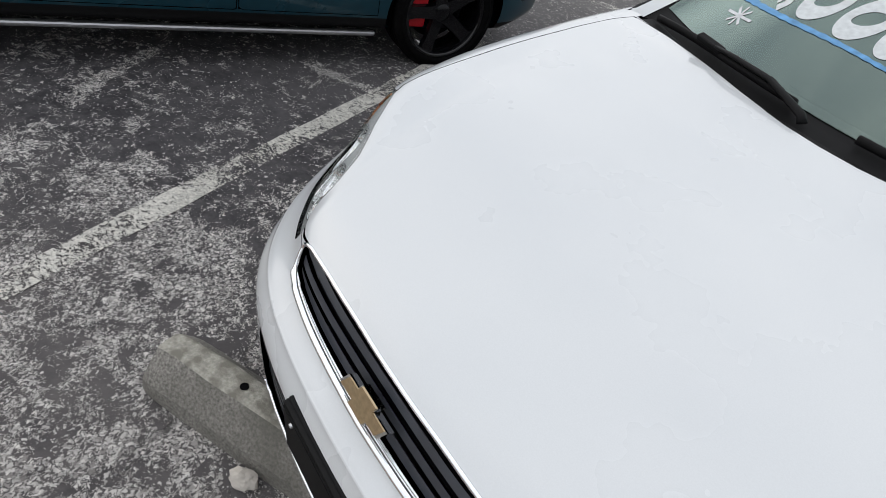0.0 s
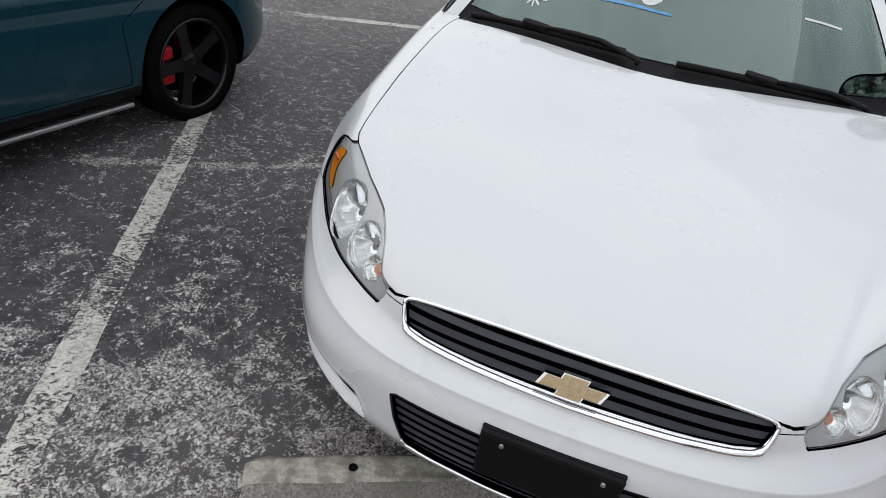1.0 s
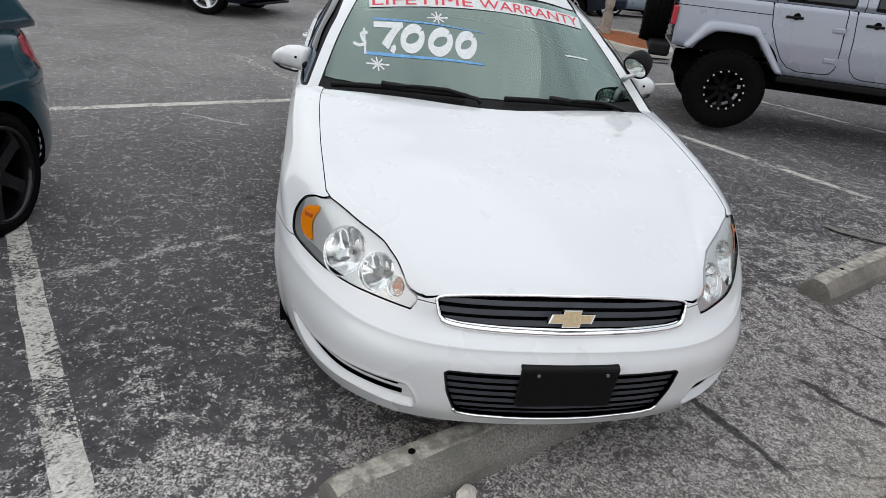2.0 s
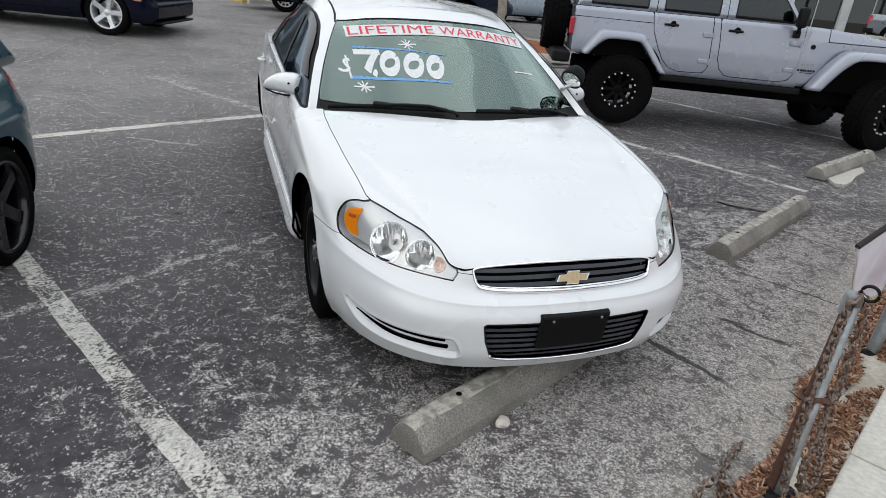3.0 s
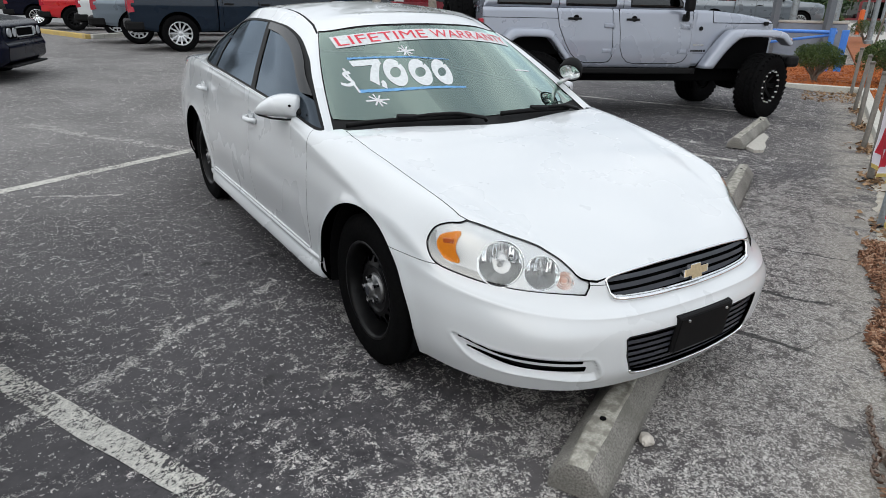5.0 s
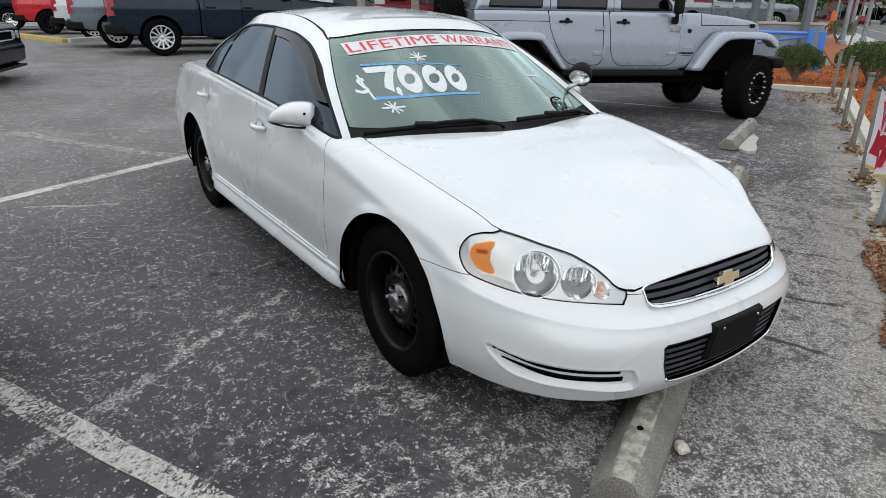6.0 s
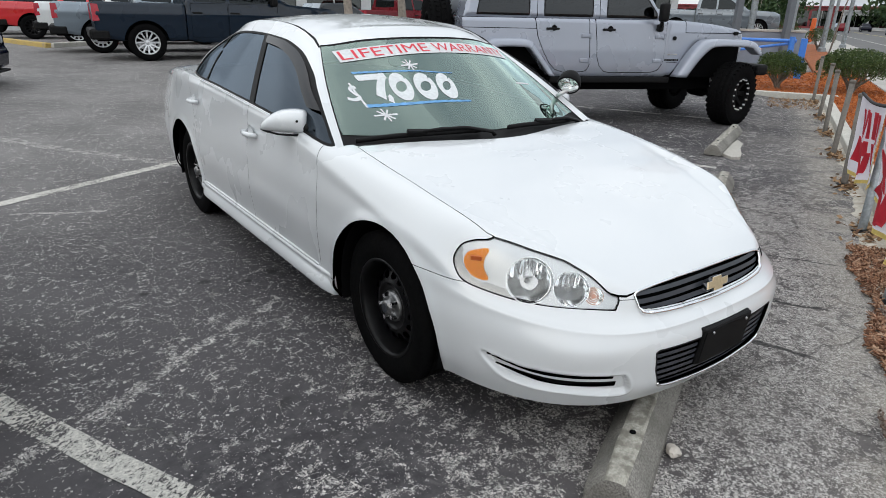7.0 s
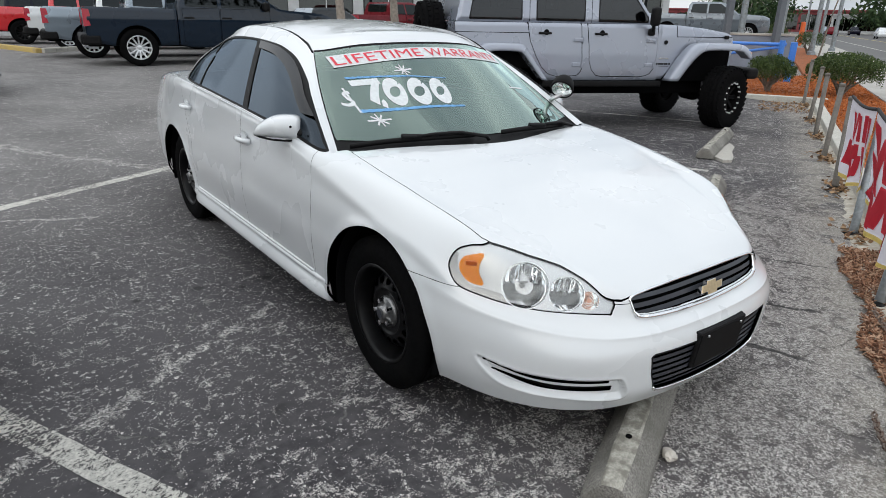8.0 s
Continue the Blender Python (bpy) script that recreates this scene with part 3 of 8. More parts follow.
for q in levels:
    row = []
    for s in (-600, -60, -12, -4.3, -4.1, -3.9, -3.7, -3.5, 0, 2.2, 2.6, 3, 3.4, 3.8, 4.2, 4.6, 12, 60, 600):
        p = at_edge(s, q)
        row.append(bm.verts.new((p.x, p.y, ground_z(p.x, p.y))))
    rows.append(row)
for a, b in zip(rows, rows[1:]):
    for i in range(len(a) - 1):
        bm.faces.new((a[i], a[i + 1], b[i + 1], b[i]))
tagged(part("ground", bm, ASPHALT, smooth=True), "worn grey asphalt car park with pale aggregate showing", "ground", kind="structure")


def bay_line(a, b, width, label):
    """A painted line with wavering edges, laid along its own x axis."""
    a, b = Vector((*a, 0)), Vector((*b, 0))
    d = (b - a).normalized()
    length = (b - a).length
    steps = max(int(length / .05), 2)
    m = Matrix.Translation(a) @ Matrix.Rotation(math.atan2(d.y, d.x), 4, "Z")
    bm = bmesh.new()
    rows = []
    for i in range(steps + 1):
        x = length * i / steps
        k = [1 + .13 * noise.noise(Vector((i * .45, 3.1 * j, a.x))) for j in (0, 1)]
        row = []
        for y in (width / 2 * k[0], -width / 2 * k[1]):
            p = m @ Vector((x, y, 0))
            row.append(bm.verts.new((x, y, ground_z(p.x, p.y) + .004)))
        rows.append(row)
    for r, s in zip(rows, rows[1:]):
        bm.faces.new((r[0], r[1], s[1], s[0]))
    ob = tagged(part("bay_line", bm, LINE_PAINT), label, "road marking", group="parking bay lines", kind="structure")
    ob.matrix_world = m
    return ob


bay_line((-2.60, 1.43), (-1.09, -1.56), .106, "worn white parking bay line on asphalt")
bay_line((2.62, 5.0), (4.15, 1.55), .105, "worn white parking bay line on asphalt")
bay_line((5.4, 7.0), (7.1, 3.2), .105, "worn white parking bay line on asphalt")
bay_line((-9.0, .12), (14.0, 12.25), .115, "long worn white line behind the parking bays")


# ---- the white sedan: y = 0 at its front axle, the nose towards -y, its middle plane x = 0 ----
def sedan_lower():
    """The lower body, lofted through its long lines: from the nose's middle round the corner and along the side to the tail's middle."""
    lip = [(0, -.945, .205), (.38, -.905, .205), (.60, -.79, .205), (.745, -.60, .21), (.828, -.36, .225), (.86, 0, .235), (.87, .40, .24), (.872, .9, .24),
           (.872, 1.5, .24), (.872, 2.2, .24), (.865, 2.8, .24), (.84, 3.3, .26), (.75, 3.75, .28), (.48, 3.98, .29), (0, 4.03, .29)]
    low = [(0, -.985, .275), (.38, -.945, .275), (.62, -.82, .278), (.772, -.615, .285), (.86, -.36, .30), (.89, 0, .30), (.907, .40, .30), (.91, .9, .30),
           (.91, 1.5, .30), (.91, 2.2, .30), (.905, 2.8, .31), (.875, 3.3, .34), (.785, 3.77, .37), (.5, 4.03, .39), (0, 4.08, .39)]
    waist = [(0, -.995, .34), (.38, -.957, .34), (.627, -.832, .345), (.785, -.615, .355), (.873, -.36, .37), (.893, 0, .37), (.905, .40, .365), (.903, .9, .365),
             (.903, 1.5, .365), (.903, 2.2, .37), (.907, 2.8, .39), (.885, 3.3, .43), (.79, 3.78, .47), (.5, 4.05, .49), (0, 4.10, .49)]
    wide = [(0, -1.0, .43), (.38, -.963, .43), (.63, -.838, .432), (.793, -.60, .45), (.883, -.36, .48), (.905, 0, .51), (.915, .4, .52), (.921, .9, .53),
            (.921, 1.5, .53), (.92, 2.2, .54), (.917, 2.8, .55), (.892, 3.3, .57), (.80, 3.78, .60), (.5, 4.06, .62), (0, 4.11, .62)]
    crease = [(0, -.978, .498), (.38, -.942, .497), (.615, -.81, .507), (.79, -.57, .545), (.873, -.35, .60), (.899, 0, .665), (.91, .4, .70), (.915, .9, .72),
              (.915, 1.5, .735), (.912, 2.2, .75), (.91, 2.8, .76), (.88, 3.3, .77), (.78, 3.75, .79), (.49, 4.03, .81), (0, 4.08, .81)]
    brow = [(0, -.925, .535), (.38, -.893, .54), (.59, -.765, .565), (.780, -.515, .61), (.852, -.315, .705), (.876, 0, .775), (.888, .4, .86), (.885, .9, .935),
            (.882, 1.5, .975), (.872, 2.2, 1.01), (.855, 2.8, 1.03), (.815, 3.3, 1.02), (.72, 3.68, .99), (.46, 3.95, .97), (0, 4.0, .97)]
    rail = [(0, -.885, .625), (.385, -.852, .62), (.572, -.648, .708), (.720, -.478, .762), (.764, -.27, .812), (.80, .02, .862), (.826, .42, .915), (.84, .92, .953),
            (.838, 1.5, .99), (.825, 2.2, 1.025), (.79, 2.8, 1.05), (.70, 3.3, 1.05), (.58, 3.62, 1.03), (.36, 3.85, 1.02), (0, 3.9, 1.02)]
    hood = [(0, -.815, .665), (.36, -.70, .690), (.50, -.50, .758), (.58, -.33, .804), (.61, -.17, .833), (.63, .06, .878), (.65, .42, .927), (.6, .92, .90),
            (.55, 1.5, .90), (.5, 2.2, .95), (.5, 2.8, 1.03), (.45, 3.2, 1.055), (.38, 3.45, 1.055), (.25, 3.65, 1.05), (0, 3.75, 1.05)]
    spine = [(0, -.70, .708), (0, -.55, .755), (0, -.40, .794), (0, -.25, .828), (0, -.12, .855), (0, .08, .893), (0, .40, .94), (0, .92, .88),
             (0, 1.5, .88), (0, 2.2, .93), (0, 2.8, 1.03), (0, 3.1, 1.062), (0, 3.35, 1.065), (0, 3.5, 1.062), (0, 3.62, 1.058)]
    # two more lines close to the crease keep the edge of the bumper's face tight at the nose and let it fade along the flank
    keep = [.16, .16, .17, .22, .34] + [.5] * (len(crease) - 5)
    mix = lambda a, b: [tuple(np.array(p) + (np.array(q) - np.array(p)) * k) for p, q, k in zip(a, b, keep)]
    return loft([lip, low, waist, wide, mix(crease, wide), crease, mix(crease, brow), brow, rail, hood, spine], 42, 14)


def sedan_upper():
    """Windscreen, side glass, rear glass and roof as one closed lid."""
    base = [(0, .18, .875), (.4, .24, .87), (.745, .40, .865), (.855, .44, .89), (.872, .9, .935), (.868, 1.4, .97), (.860, 2.0, 1.0), (.83, 2.65, 1.03),
            (.66, 3.05, 1.05), (.38, 3.2, 1.05), (0, 3.25, 1.05)]
    mid = [(0, .60, 1.107), (.38, .645, 1.11), (.645, .79, 1.115), (.748, .86, 1.14), (.778, 1.1, 1.15), (.765, 1.5, 1.17), (.755, 2.05, 1.18), (.715, 2.62, 1.19),
           (.58, 2.85, 1.20), (.36, 2.95, 1.20), (0, 2.99, 1.20)]
    edge = [(0, 1.02, 1.37), (.33, 1.045, 1.358), (.535, 1.12, 1.325), (.595, 1.19, 1.33), (.635, 1.4, 1.36), (.64, 1.65, 1.373), (.63, 2.05, 1.37), (.58, 2.42, 1.33),
            (.50, 2.56, 1.315), (.3, 2.64, 1.32), (0, 2.66, 1.33)]
    inner = [(0, 1.20, 1.42), (.26, 1.23, 1.413), (.43, 1.30, 1.395), (.50, 1.38, 1.40), (.52, 1.52, 1.42), (.525, 1.72, 1.432), (.515, 2.0, 1.427), (.48, 2.25, 1.405),
             (.40, 2.36, 1.395), (.22, 2.42, 1.395), (0, 2.44, 1.395)]
    top = [(0, 1.42, 1.452), (0, 1.45, 1.456), (0, 1.5, 1.46), (0, 1.58, 1.464), (0, 1.66, 1.467), (0, 1.75, 1.468), (0, 1.87, 1.466), (0, 1.98, 1.46),
           (0, 2.07, 1.454), (0, 2.13, 1.448), (0, 2.17, 1.444)]
    return loft([base, mid, edge, inner, top], 16, 12, smooth=1)


HEADLIGHT = [(-.391, .561), (-.384, .562), (-.316, .565), (-.242, .567), (-.149, .570), (-.053, .577), (.048, .593), (.121, .612), (.156, .640), (.173, .683), (.150, .727), (.101, .748), (.048, .757), (-.02, .80), (-.13, .80), (-.24, .76), (-.35, .68), (-.396, .60), (-.394, .57)]
GRILLE_TOP = [(0, .632), (.14, .6305), (.28, .624), (.365, .617), (.389, .610), (.392, .598), (.376, .548), (.33, .537), (.20, .531), (0, .528)]
GRILLE_LOW = [(0, .432), (.20, .431), (.352, .430), (.366, .421), (.352, .35), (.325, .285), (.30, .268), (.20, .258), (0, .253)]
HOOD_EDGE = [(0, -.915), (.15, -.908), (.30, -.885), (.385, -.863), (.396, -.862), (.418, -.857), (.444, -.843), (.463, -.827), (.474, -.812), (.497, -.75), (.536, -.68), (.575, -.638), (.613, -.60), (.656, -.55), (.699, -.50), (.715, -.465), (.722, -.40),
             (.731, -.30), (.744, -.15), (.752, .0), (.759, .15), (.760, .30), (.752, .395), (.60, .372), (.42, .322), (.25, .27), (.11, .235), (.0, .228)]
SIDE_GLASS = [(.470, .915), (.81, .953), (1.37, .989), (2.0, 1.022), (2.60, 1.049), (2.68, 1.075), (2.66, 1.12), (2.61, 1.19), (2.47, 1.277), (2.28, 1.331), (2.0, 1.355), (1.669, 1.354), (1.381, 1.336),
              (1.233, 1.308), (1.098, 1.267), (.953, 1.203), (.816, 1.126), (.67, 1.047), (.534, .966)]


def both_sides(outline):
    """A half outline from the middle out, made whole."""
    return [*outline, *[(-x, z) for x, z in outline[::-1]]]


def band(sheet, g, gap=0.0016):
    """Cuts along g = 0 and leaves a shut line between the two pieces."""
    a, rest = sheet.split(lambda v: g(v) + gap)
    _, b = rest.split(lambda v: g(v) - gap)
    return a, b


def headlight_uv(v):
    return np.stack([np.abs(v[:, 0]) * 0.613 + v[:, 1] * 0.790, v[:, 2]], 1)


def road_wheel(name, r, w, rim_r, parent, m, grooves=4):
    """A tyre and its rim about the z axis, outside towards +z; placed by m. Returns the wheel."""
    wheel = new(name)
    wheel.parent = parent
    wheel.matrix_local = m
    bm = bmesh.new()
    h = w / 2
    prof = [(rim_r - .012, -h * .80), (rim_r + .01, -h * .92), ((r + rim_r) / 2, -h), (r - .035, -h * .97), (r - .012, -h * .84)]
    for k in range(grooves + 1):
        a, b = -h * .80 + 1.6 * h * k / (grooves + 1), -h * .80 + 1.6 * h * (k + 1) / (grooves + 1)
        prof += [(r, a + .004), (r, b - .004), (r - .008, b - .003), (r - .008, b + .001)] if k < grooves else [(r, a + .004), (r, b)]
    prof += [(r - .012, h * .84), (r - .035, h * .97), ((r + rim_r) / 2, h), (rim_r + .012, h * .94), (rim_r - .004, h * .86), (rim_r - .012, h * .80)]
    lathe(bm, prof, seg=64)
    for f in bm.faces:
        f.smooth = True
    part("tyre", bm, RUBBER, wheel, "worn black rubber tyre")
    return wheel


def steel_wheel(parent, m):
    """A black steel wheel with a ring of holes and a bright centre cap."""
    R, W, RR = .325, .225, .212
    wheel = road_wheel("wheel", R, W, RR, parent, m)
    bm = bmesh.new()
    h = W / 2
    lathe(bm, [(RR - .012, -h * .8), (RR + .004, h * .84), (RR + .001, h * .92), (RR - .010, h * .90), (RR - .016, h * .76), (RR - .024, h * .50), (RR - .028, h * .20), (RR - .030, -h * .05)], seg=64)
    for f in bm.faces:
        f.smooth = True
    part("rim", bm, STEEL_BLACK, wheel)
    # the disc: a dished plate with sixteen holes
    n_hole, seg = 16, 96
    prof = [(RR - .030, -h * .05), (.168, h * .12), (.158, h * .30), (.148, h * .42), (.130, h * .50), (.114, h * .56), (.102, h * .60), (.088, h * .52), (.060, h * .50), (.0, h * .50)]
    rings = np.array([[(r * math.cos(2 * math.pi * k / seg), r * math.sin(2 * math.pi * k / seg), z) for k in range(seg + 1)] for r, z in spline([(r, 0, z) for r, z in prof], 6)[:, [0, 2]]])
    disc = grid_sheet(rings)

    def holes(v):
        a = np.arctan2(v[:, 1], v[:, 0])
        rad = np.hypot(v[:, 0], v[:, 1])
        da = (a * n_hole / (2 * np.pi) + 0.5) % 1 - 0.5
        return np.hypot((rad - .135) / .015, da * 2 * np.pi / n_hole * .135 / .0135) - 1

    _, disc = disc.split(holes)
    if disc.n[:, 2].mean() < 0:
        disc.n *= -1
        disc.t = disc.t[:, ::-1]
    disc.mesh("wheel_disc", STEEL_BLACK, wheel, depth=.004)
    bm = bmesh.new()
    tube(bm, (0, 0, -h * .8), (0, 0, -h * .45), .145, seg=40)
    part("brake_disc", bm, GAP, wheel)
    bm = bmesh.new()
    lathe(bm, [(.0, h * .90), (.022, h * .895), (.030, h * .86), (.034, h * .77), (.042, h * .70), (.060, h * .64), (.067, h * .58), (.069, h * .50)], seg=40)
    for f in bm.faces:
        f.smooth = True
    part("centre_cap", bm, HUB_GREY, wheel, "dull metal centre cap")
    bm = bmesh.new()
    lathe(bm, [(.0, h * .907), (.018, h * .905), (.019, h * .88)], seg=24)
    part("cap_inlay", bm, GRILLE, wheel)
    for k in range(5):
        bm = bmesh.new()
        a = 2 * math.pi * (k + .25) / 5
        c, s = 0.052 * math.cos(a), 0.052 * math.sin(a)
        tube(bm, (c, s, h * .55), (c, s, h * .84), .0120, .0100, seg=6)
        part("lug_nut", bm, CHROME, wheel)
    return wheel


def build_sedan():
    car = thing("sedan", "white four-door sedan for sale, prices painted on its windshield", "car")
    grid = sedan_lower()
    low = grid_sheet(grid)
    v = low.v
    ax = np.abs(v[:, 0])
    # swelling of the wheel arches' edges and the recess round the bumper's slots
    for yc, zc in ((-.02, .325), (2.80, .335)):
        d = np.hypot(v[:, 1] - yc, v[:, 2] - zc)
        k = np.exp(-((d - .385) / .03) ** 2) * (ax > .7)
        v[:, 0] += np.sign(v[:, 0]) * .008 * k
    slot_zone = within(rounded([(.806, .384), (.735, .362), (.604, .354), (.485, .352), (.456, .338), (.434, .280), (.470, .264), (.617, .278), (.708, .285), (.768, .310)], 6))
    z = slot_zone(np.stack([ax, v[:, 2]], 1))
    k = np.clip(-z / .006, 0, 1)
    rim = np.exp(-((z - .004) / .006) ** 2)
    v -= ((k * .022 - rim * .0025) * (v[:, 1] < -.4))[:, None] * low.n
    # the bonnet's middle stands a little above its sides, along two soft creases
    ridge = np.clip((.46 + .286 * (v[:, 1] + .8) - np.abs(v[:, 0])) / .035 + .5, 0, 1)
    ridge = ridge * ridge * (3 - 2 * ridge) * np.clip((.15 - v[:, 1]) / .35, 0, 1) * np.clip((v[:, 1] + .90) / .10, 0, 1) * (v[:, 2] > .60)
    v[:, 2] += .005 * ridge
    low.n = grid_sheet(v.reshape(grid.shape)).n
    dark = low.shifted(.016)

    # openings
    def arch(yc, zc, r):
        return lambda p: np.where(np.abs(p[:, 0]) > .55, np.hypot(p[:, 1] - yc, p[:, 2] - zc) - r, 1.0)

    for yc, zc in ((-.02, .325), (2.80, .335)):
        _, low = low.split(arch(yc, zc, .385))
        _, dark = dark.split(arch(yc, zc, .393))
    front = lambda g2: (lambda p: np.where(p[:, 1] < -.6, g2(np.stack([p[:, 0], p[:, 2]], 1)), 1.0))
    up_in, low = low.split(front(within(both_sides(GRILLE_TOP))))
    low_in, low = low.split(front(within(both_sides(GRILLE_LOW))))
    _, dark = dark.split(front(within(both_sides(GRILLE_TOP))))
    _, dark = dark.split(front(within(both_sides(GRILLE_LOW))))

    def slot(a, b, c, d, w):
        mid = spline([(*p, 0) for p in (a, b, c, d)], 8)[:, :2]
        taper = np.minimum(np.linspace(.3, 2.2, len(mid)), 1)[:, None]
        up, dn = mid + taper * [0, w], mid - taper * [0, w]
        g2 = within([*up, *dn[::-1]])
        return lambda p: np.where(p[:, 1] < -.4, g2(np.stack([np.abs(p[:, 0]), p[:, 2]], 1)), 1.0)

    for s in (slot((.787, .372), (.703, .346), (.61, .339), (.483, .336), .0110), slot((.767, .341), (.686, .314), (.61, .306), (.470, .303), .0110)):
        _, low = low.split(s)
    # bonnet, wings, bumper, doors
    hood, low = band(low, lambda p: np.where((p[:, 2] > .5) & (p[:, 1] < .6), within(both_sides(HOOD_EDGE))(p[:, :2]), 1.0))
    hood.mesh("hood", WHITE, car)
    # head lamps
    lamp_g = within(rounded(HEADLIGHT, 6))
    at_lamp = lambda p: np.where(p[:, 1] < -.2, lamp_g(headlight_uv(p)), 1.0)
    lens, low = band(low, at_lamp, .002)
    _, dark = dark.split(at_lamp)
    cowl, low = low.split(lambda p: np.where((p[:, 2] > .8) & (p[:, 1] < .55) & (p[:, 1] > .1), np.maximum(np.abs(p[:, 0]) - .752, .224 + .238 * np.abs(p[:, 0]) - p[:, 1]), 1.0))
    cowl, _ = cowl.split(lambda p: p[:, 1] - .50)
    cowl.shifted(.012).mesh("cowl", TRIM, car, "black plastic cowl below the windshield", depth=0)
    # what lies under the glass becomes the dashboard and the parcel shelf
    lid = sedan_upper()
    base = np.array(lid[0])
    loop = within(base[::4, :2])
    inside, low = low.split(lambda p: np.where(p[:, 2] > .8, loop(p[:, :2]) + .03, 1.0))
    inside.shifted(.02).mesh("dashboard_shelf", DASH, car, "grey dashboard and shelf behind the glass", depth=0)
    seam = lambda p: np.where(p[:, 1] < -.1, p[:, 2] - .612 - .05 * (p[:, 1] + .45), 1.0)
    bumper, low = band(low, seam, .0011)
    bumper.mesh("front_bumper", WHITE, car)
    rocker, low = band(low, lambda p: np.where((p[:, 1] > .2) & (p[:, 1] < 2.6), p[:, 2] - .335, 1.0), .0015)
    for side, sgn in (("passenger", -1), ("driver", 1)):
        _, half = rocker.split(lambda p: p[:, 0] * sgn)
        half.mesh("rocker_panel", WHITE, car)
    for sgn in (-1, 1):
        _, half = low.split(lambda p: p[:, 0] * sgn - .001)
        wing, rest = band(half, lambda p: p[:, 1] - .50 - .10 * np.clip(p[:, 2] - .75, 0, 1))
        wing.mesh("fender", WHITE, car)
        door, rest = band(rest, lambda p: p[:, 1] - 1.40 - .05 * (p[:, 2] - .9))
        d = door.mesh("front_door", WHITE, car)
        rear, rest = band(rest, lambda p: np.where(p[:, 2] > .25, p[:, 1] - np.where(p[:, 2] < .70, 2.36 - 0 * p[:, 2], 2.36 + (p[:, 2] - .70) * .9), 1.0))
        e = rear.mesh("rear_door", WHITE, car)
        rest.mesh("quarter_panel", WHITE, car)
        for door_ob, (yy, zz) in ((d, (1.33, .845)), (e, (2.42, .893))):
            bm = bmesh.new()
            xx = sgn * .924
            pipe(bm, [(xx - sgn * .022, yy - .085, zz), (xx + sgn * .006, yy - .06, zz + .002), (xx + sgn * .016, yy, zz + .003), (xx + sgn * .006, yy + .06, zz + .002), (xx - sgn * .022, yy + .085, zz)], .014, seg=10)
            part("handle", bm, WHITE, door_ob, smooth=True)
            bm = bmesh.new()
            lathe(bm, [(.0, -.006), (.02, -.006), (.034, .0), (.037, .004)], seg=24, m=pose(sgn * .905, yy - .01, zz + .018, 0, 90 * sgn, 0) @ Matrix.Diagonal((.8, 1.2, 1, 1)))
            part("handle_cup", bm, WHITE, door_ob, smooth=True)
    dark.mesh("body_shell", GAP, car, "black inner shell behind the shut lines", depth=0)

    # glass house: carried fields are the column (0 at the screen's middle) and the row (0 at the waist)
    top = grid_sheet(lid)
    cols = lid.shape[1]
    half = (cols - 1) // 2
    column = np.tile(np.abs(np.arange(cols) - half) / 16.0, lid.shape[0])
    row = np.repeat(np.arange(lid.shape[0]) / 12.0, cols)
    top.v = np.column_stack([top.v, column, row])
    side_w = within(rounded(SIDE_GLASS, 5))
    side = lambda p: np.maximum(side_w(p[:, 1:3]), np.maximum(2.72 - p[:, 3], p[:, 3] - 8.2) * .12)
    screen, top = top.split(lambda p: np.maximum(p[:, 3] - 2.28, p[:, 4] - 1.93) * .3)
    screen, edge = screen.split(lambda p: np.maximum(np.maximum(p[:, 3] - 2.235, p[:, 4] - 1.88), .33 - p[:, 4]) * .3)
    edge.shifted(.003).mesh("windshield_border", TRIM, car, "black border of the windshield")
    pane = screen.mesh("windshield", SCREEN, car, "green-tinted windshield mirroring the overcast sky", depth=.004)
    rear, top = top.split(lambda p: np.maximum(np.maximum(8.1 - p[:, 3], p[:, 4] - 1.85), .12 - p[:, 4]) * .3)
    rear.shifted(.003).mesh("rear_window", TINT, car, "dark tinted rear window")
    glassy, top = top.split(side)
    for sgn in (-1, 1):
        # black seal in the roof's ditch, from the windshield's corner back to the rear window
        line = []
        flat = lid.reshape(-1, 3)
        for x, y in ((.583, 1.10), (.576, 1.14), (.570, 1.18), (.567, 1.25), (.566, 1.32), (.567, 1.40), (.575, 1.51), (.583, 1.65), (.583, 1.80), (.578, 1.95), (.565, 2.1), (.545, 2.25), (.52, 2.4)):
            d2 = (flat[:, 0] - sgn * x) ** 2 + (flat[:, 1] - y) ** 2 + np.where(flat[:, 2] > 1.28, 0, 9)
            near = np.argsort(d2)[:5]
            w = 1 / (d2[near] + 1e-6)
            line.append((sgn * x, y, float((flat[near, 2] * w).sum() / w.sum())))
        for _ in range(3):
            line = [line[0]] + [(b[0], b[1], (a[2] + 2 * b[2] + c[2]) / 4) for a, b, c in zip(line, line[1:], line[2:])] + [line[-1]]
        bm = bmesh.new()
        pipe(bm, line, .0065, seg=8)
        part("roof_seal", bm, TRIM, car, smooth=True)
    top.mesh("roof", WHITE, car, depth=.006)
    for sgn in (-1, 1):
        _, g1 = glassy.split(lambda p: p[:, 0] * sgn)
        strip, g1 = g1.split(lambda p: -side(p) - .011)
        strip.mesh("window_trim", TRIM, car, "black window trim", depth=.004)
        post = lambda p: np.abs(p[:, 1] - 1.415 - .55 * (p[:, 2] - .98)) - .035
        post2 = lambda p: np.abs(p[:, 1] - 2.30 - .10 * (p[:, 2] - 1.05)) - .013
        pillar, g1 = g1.split(post)
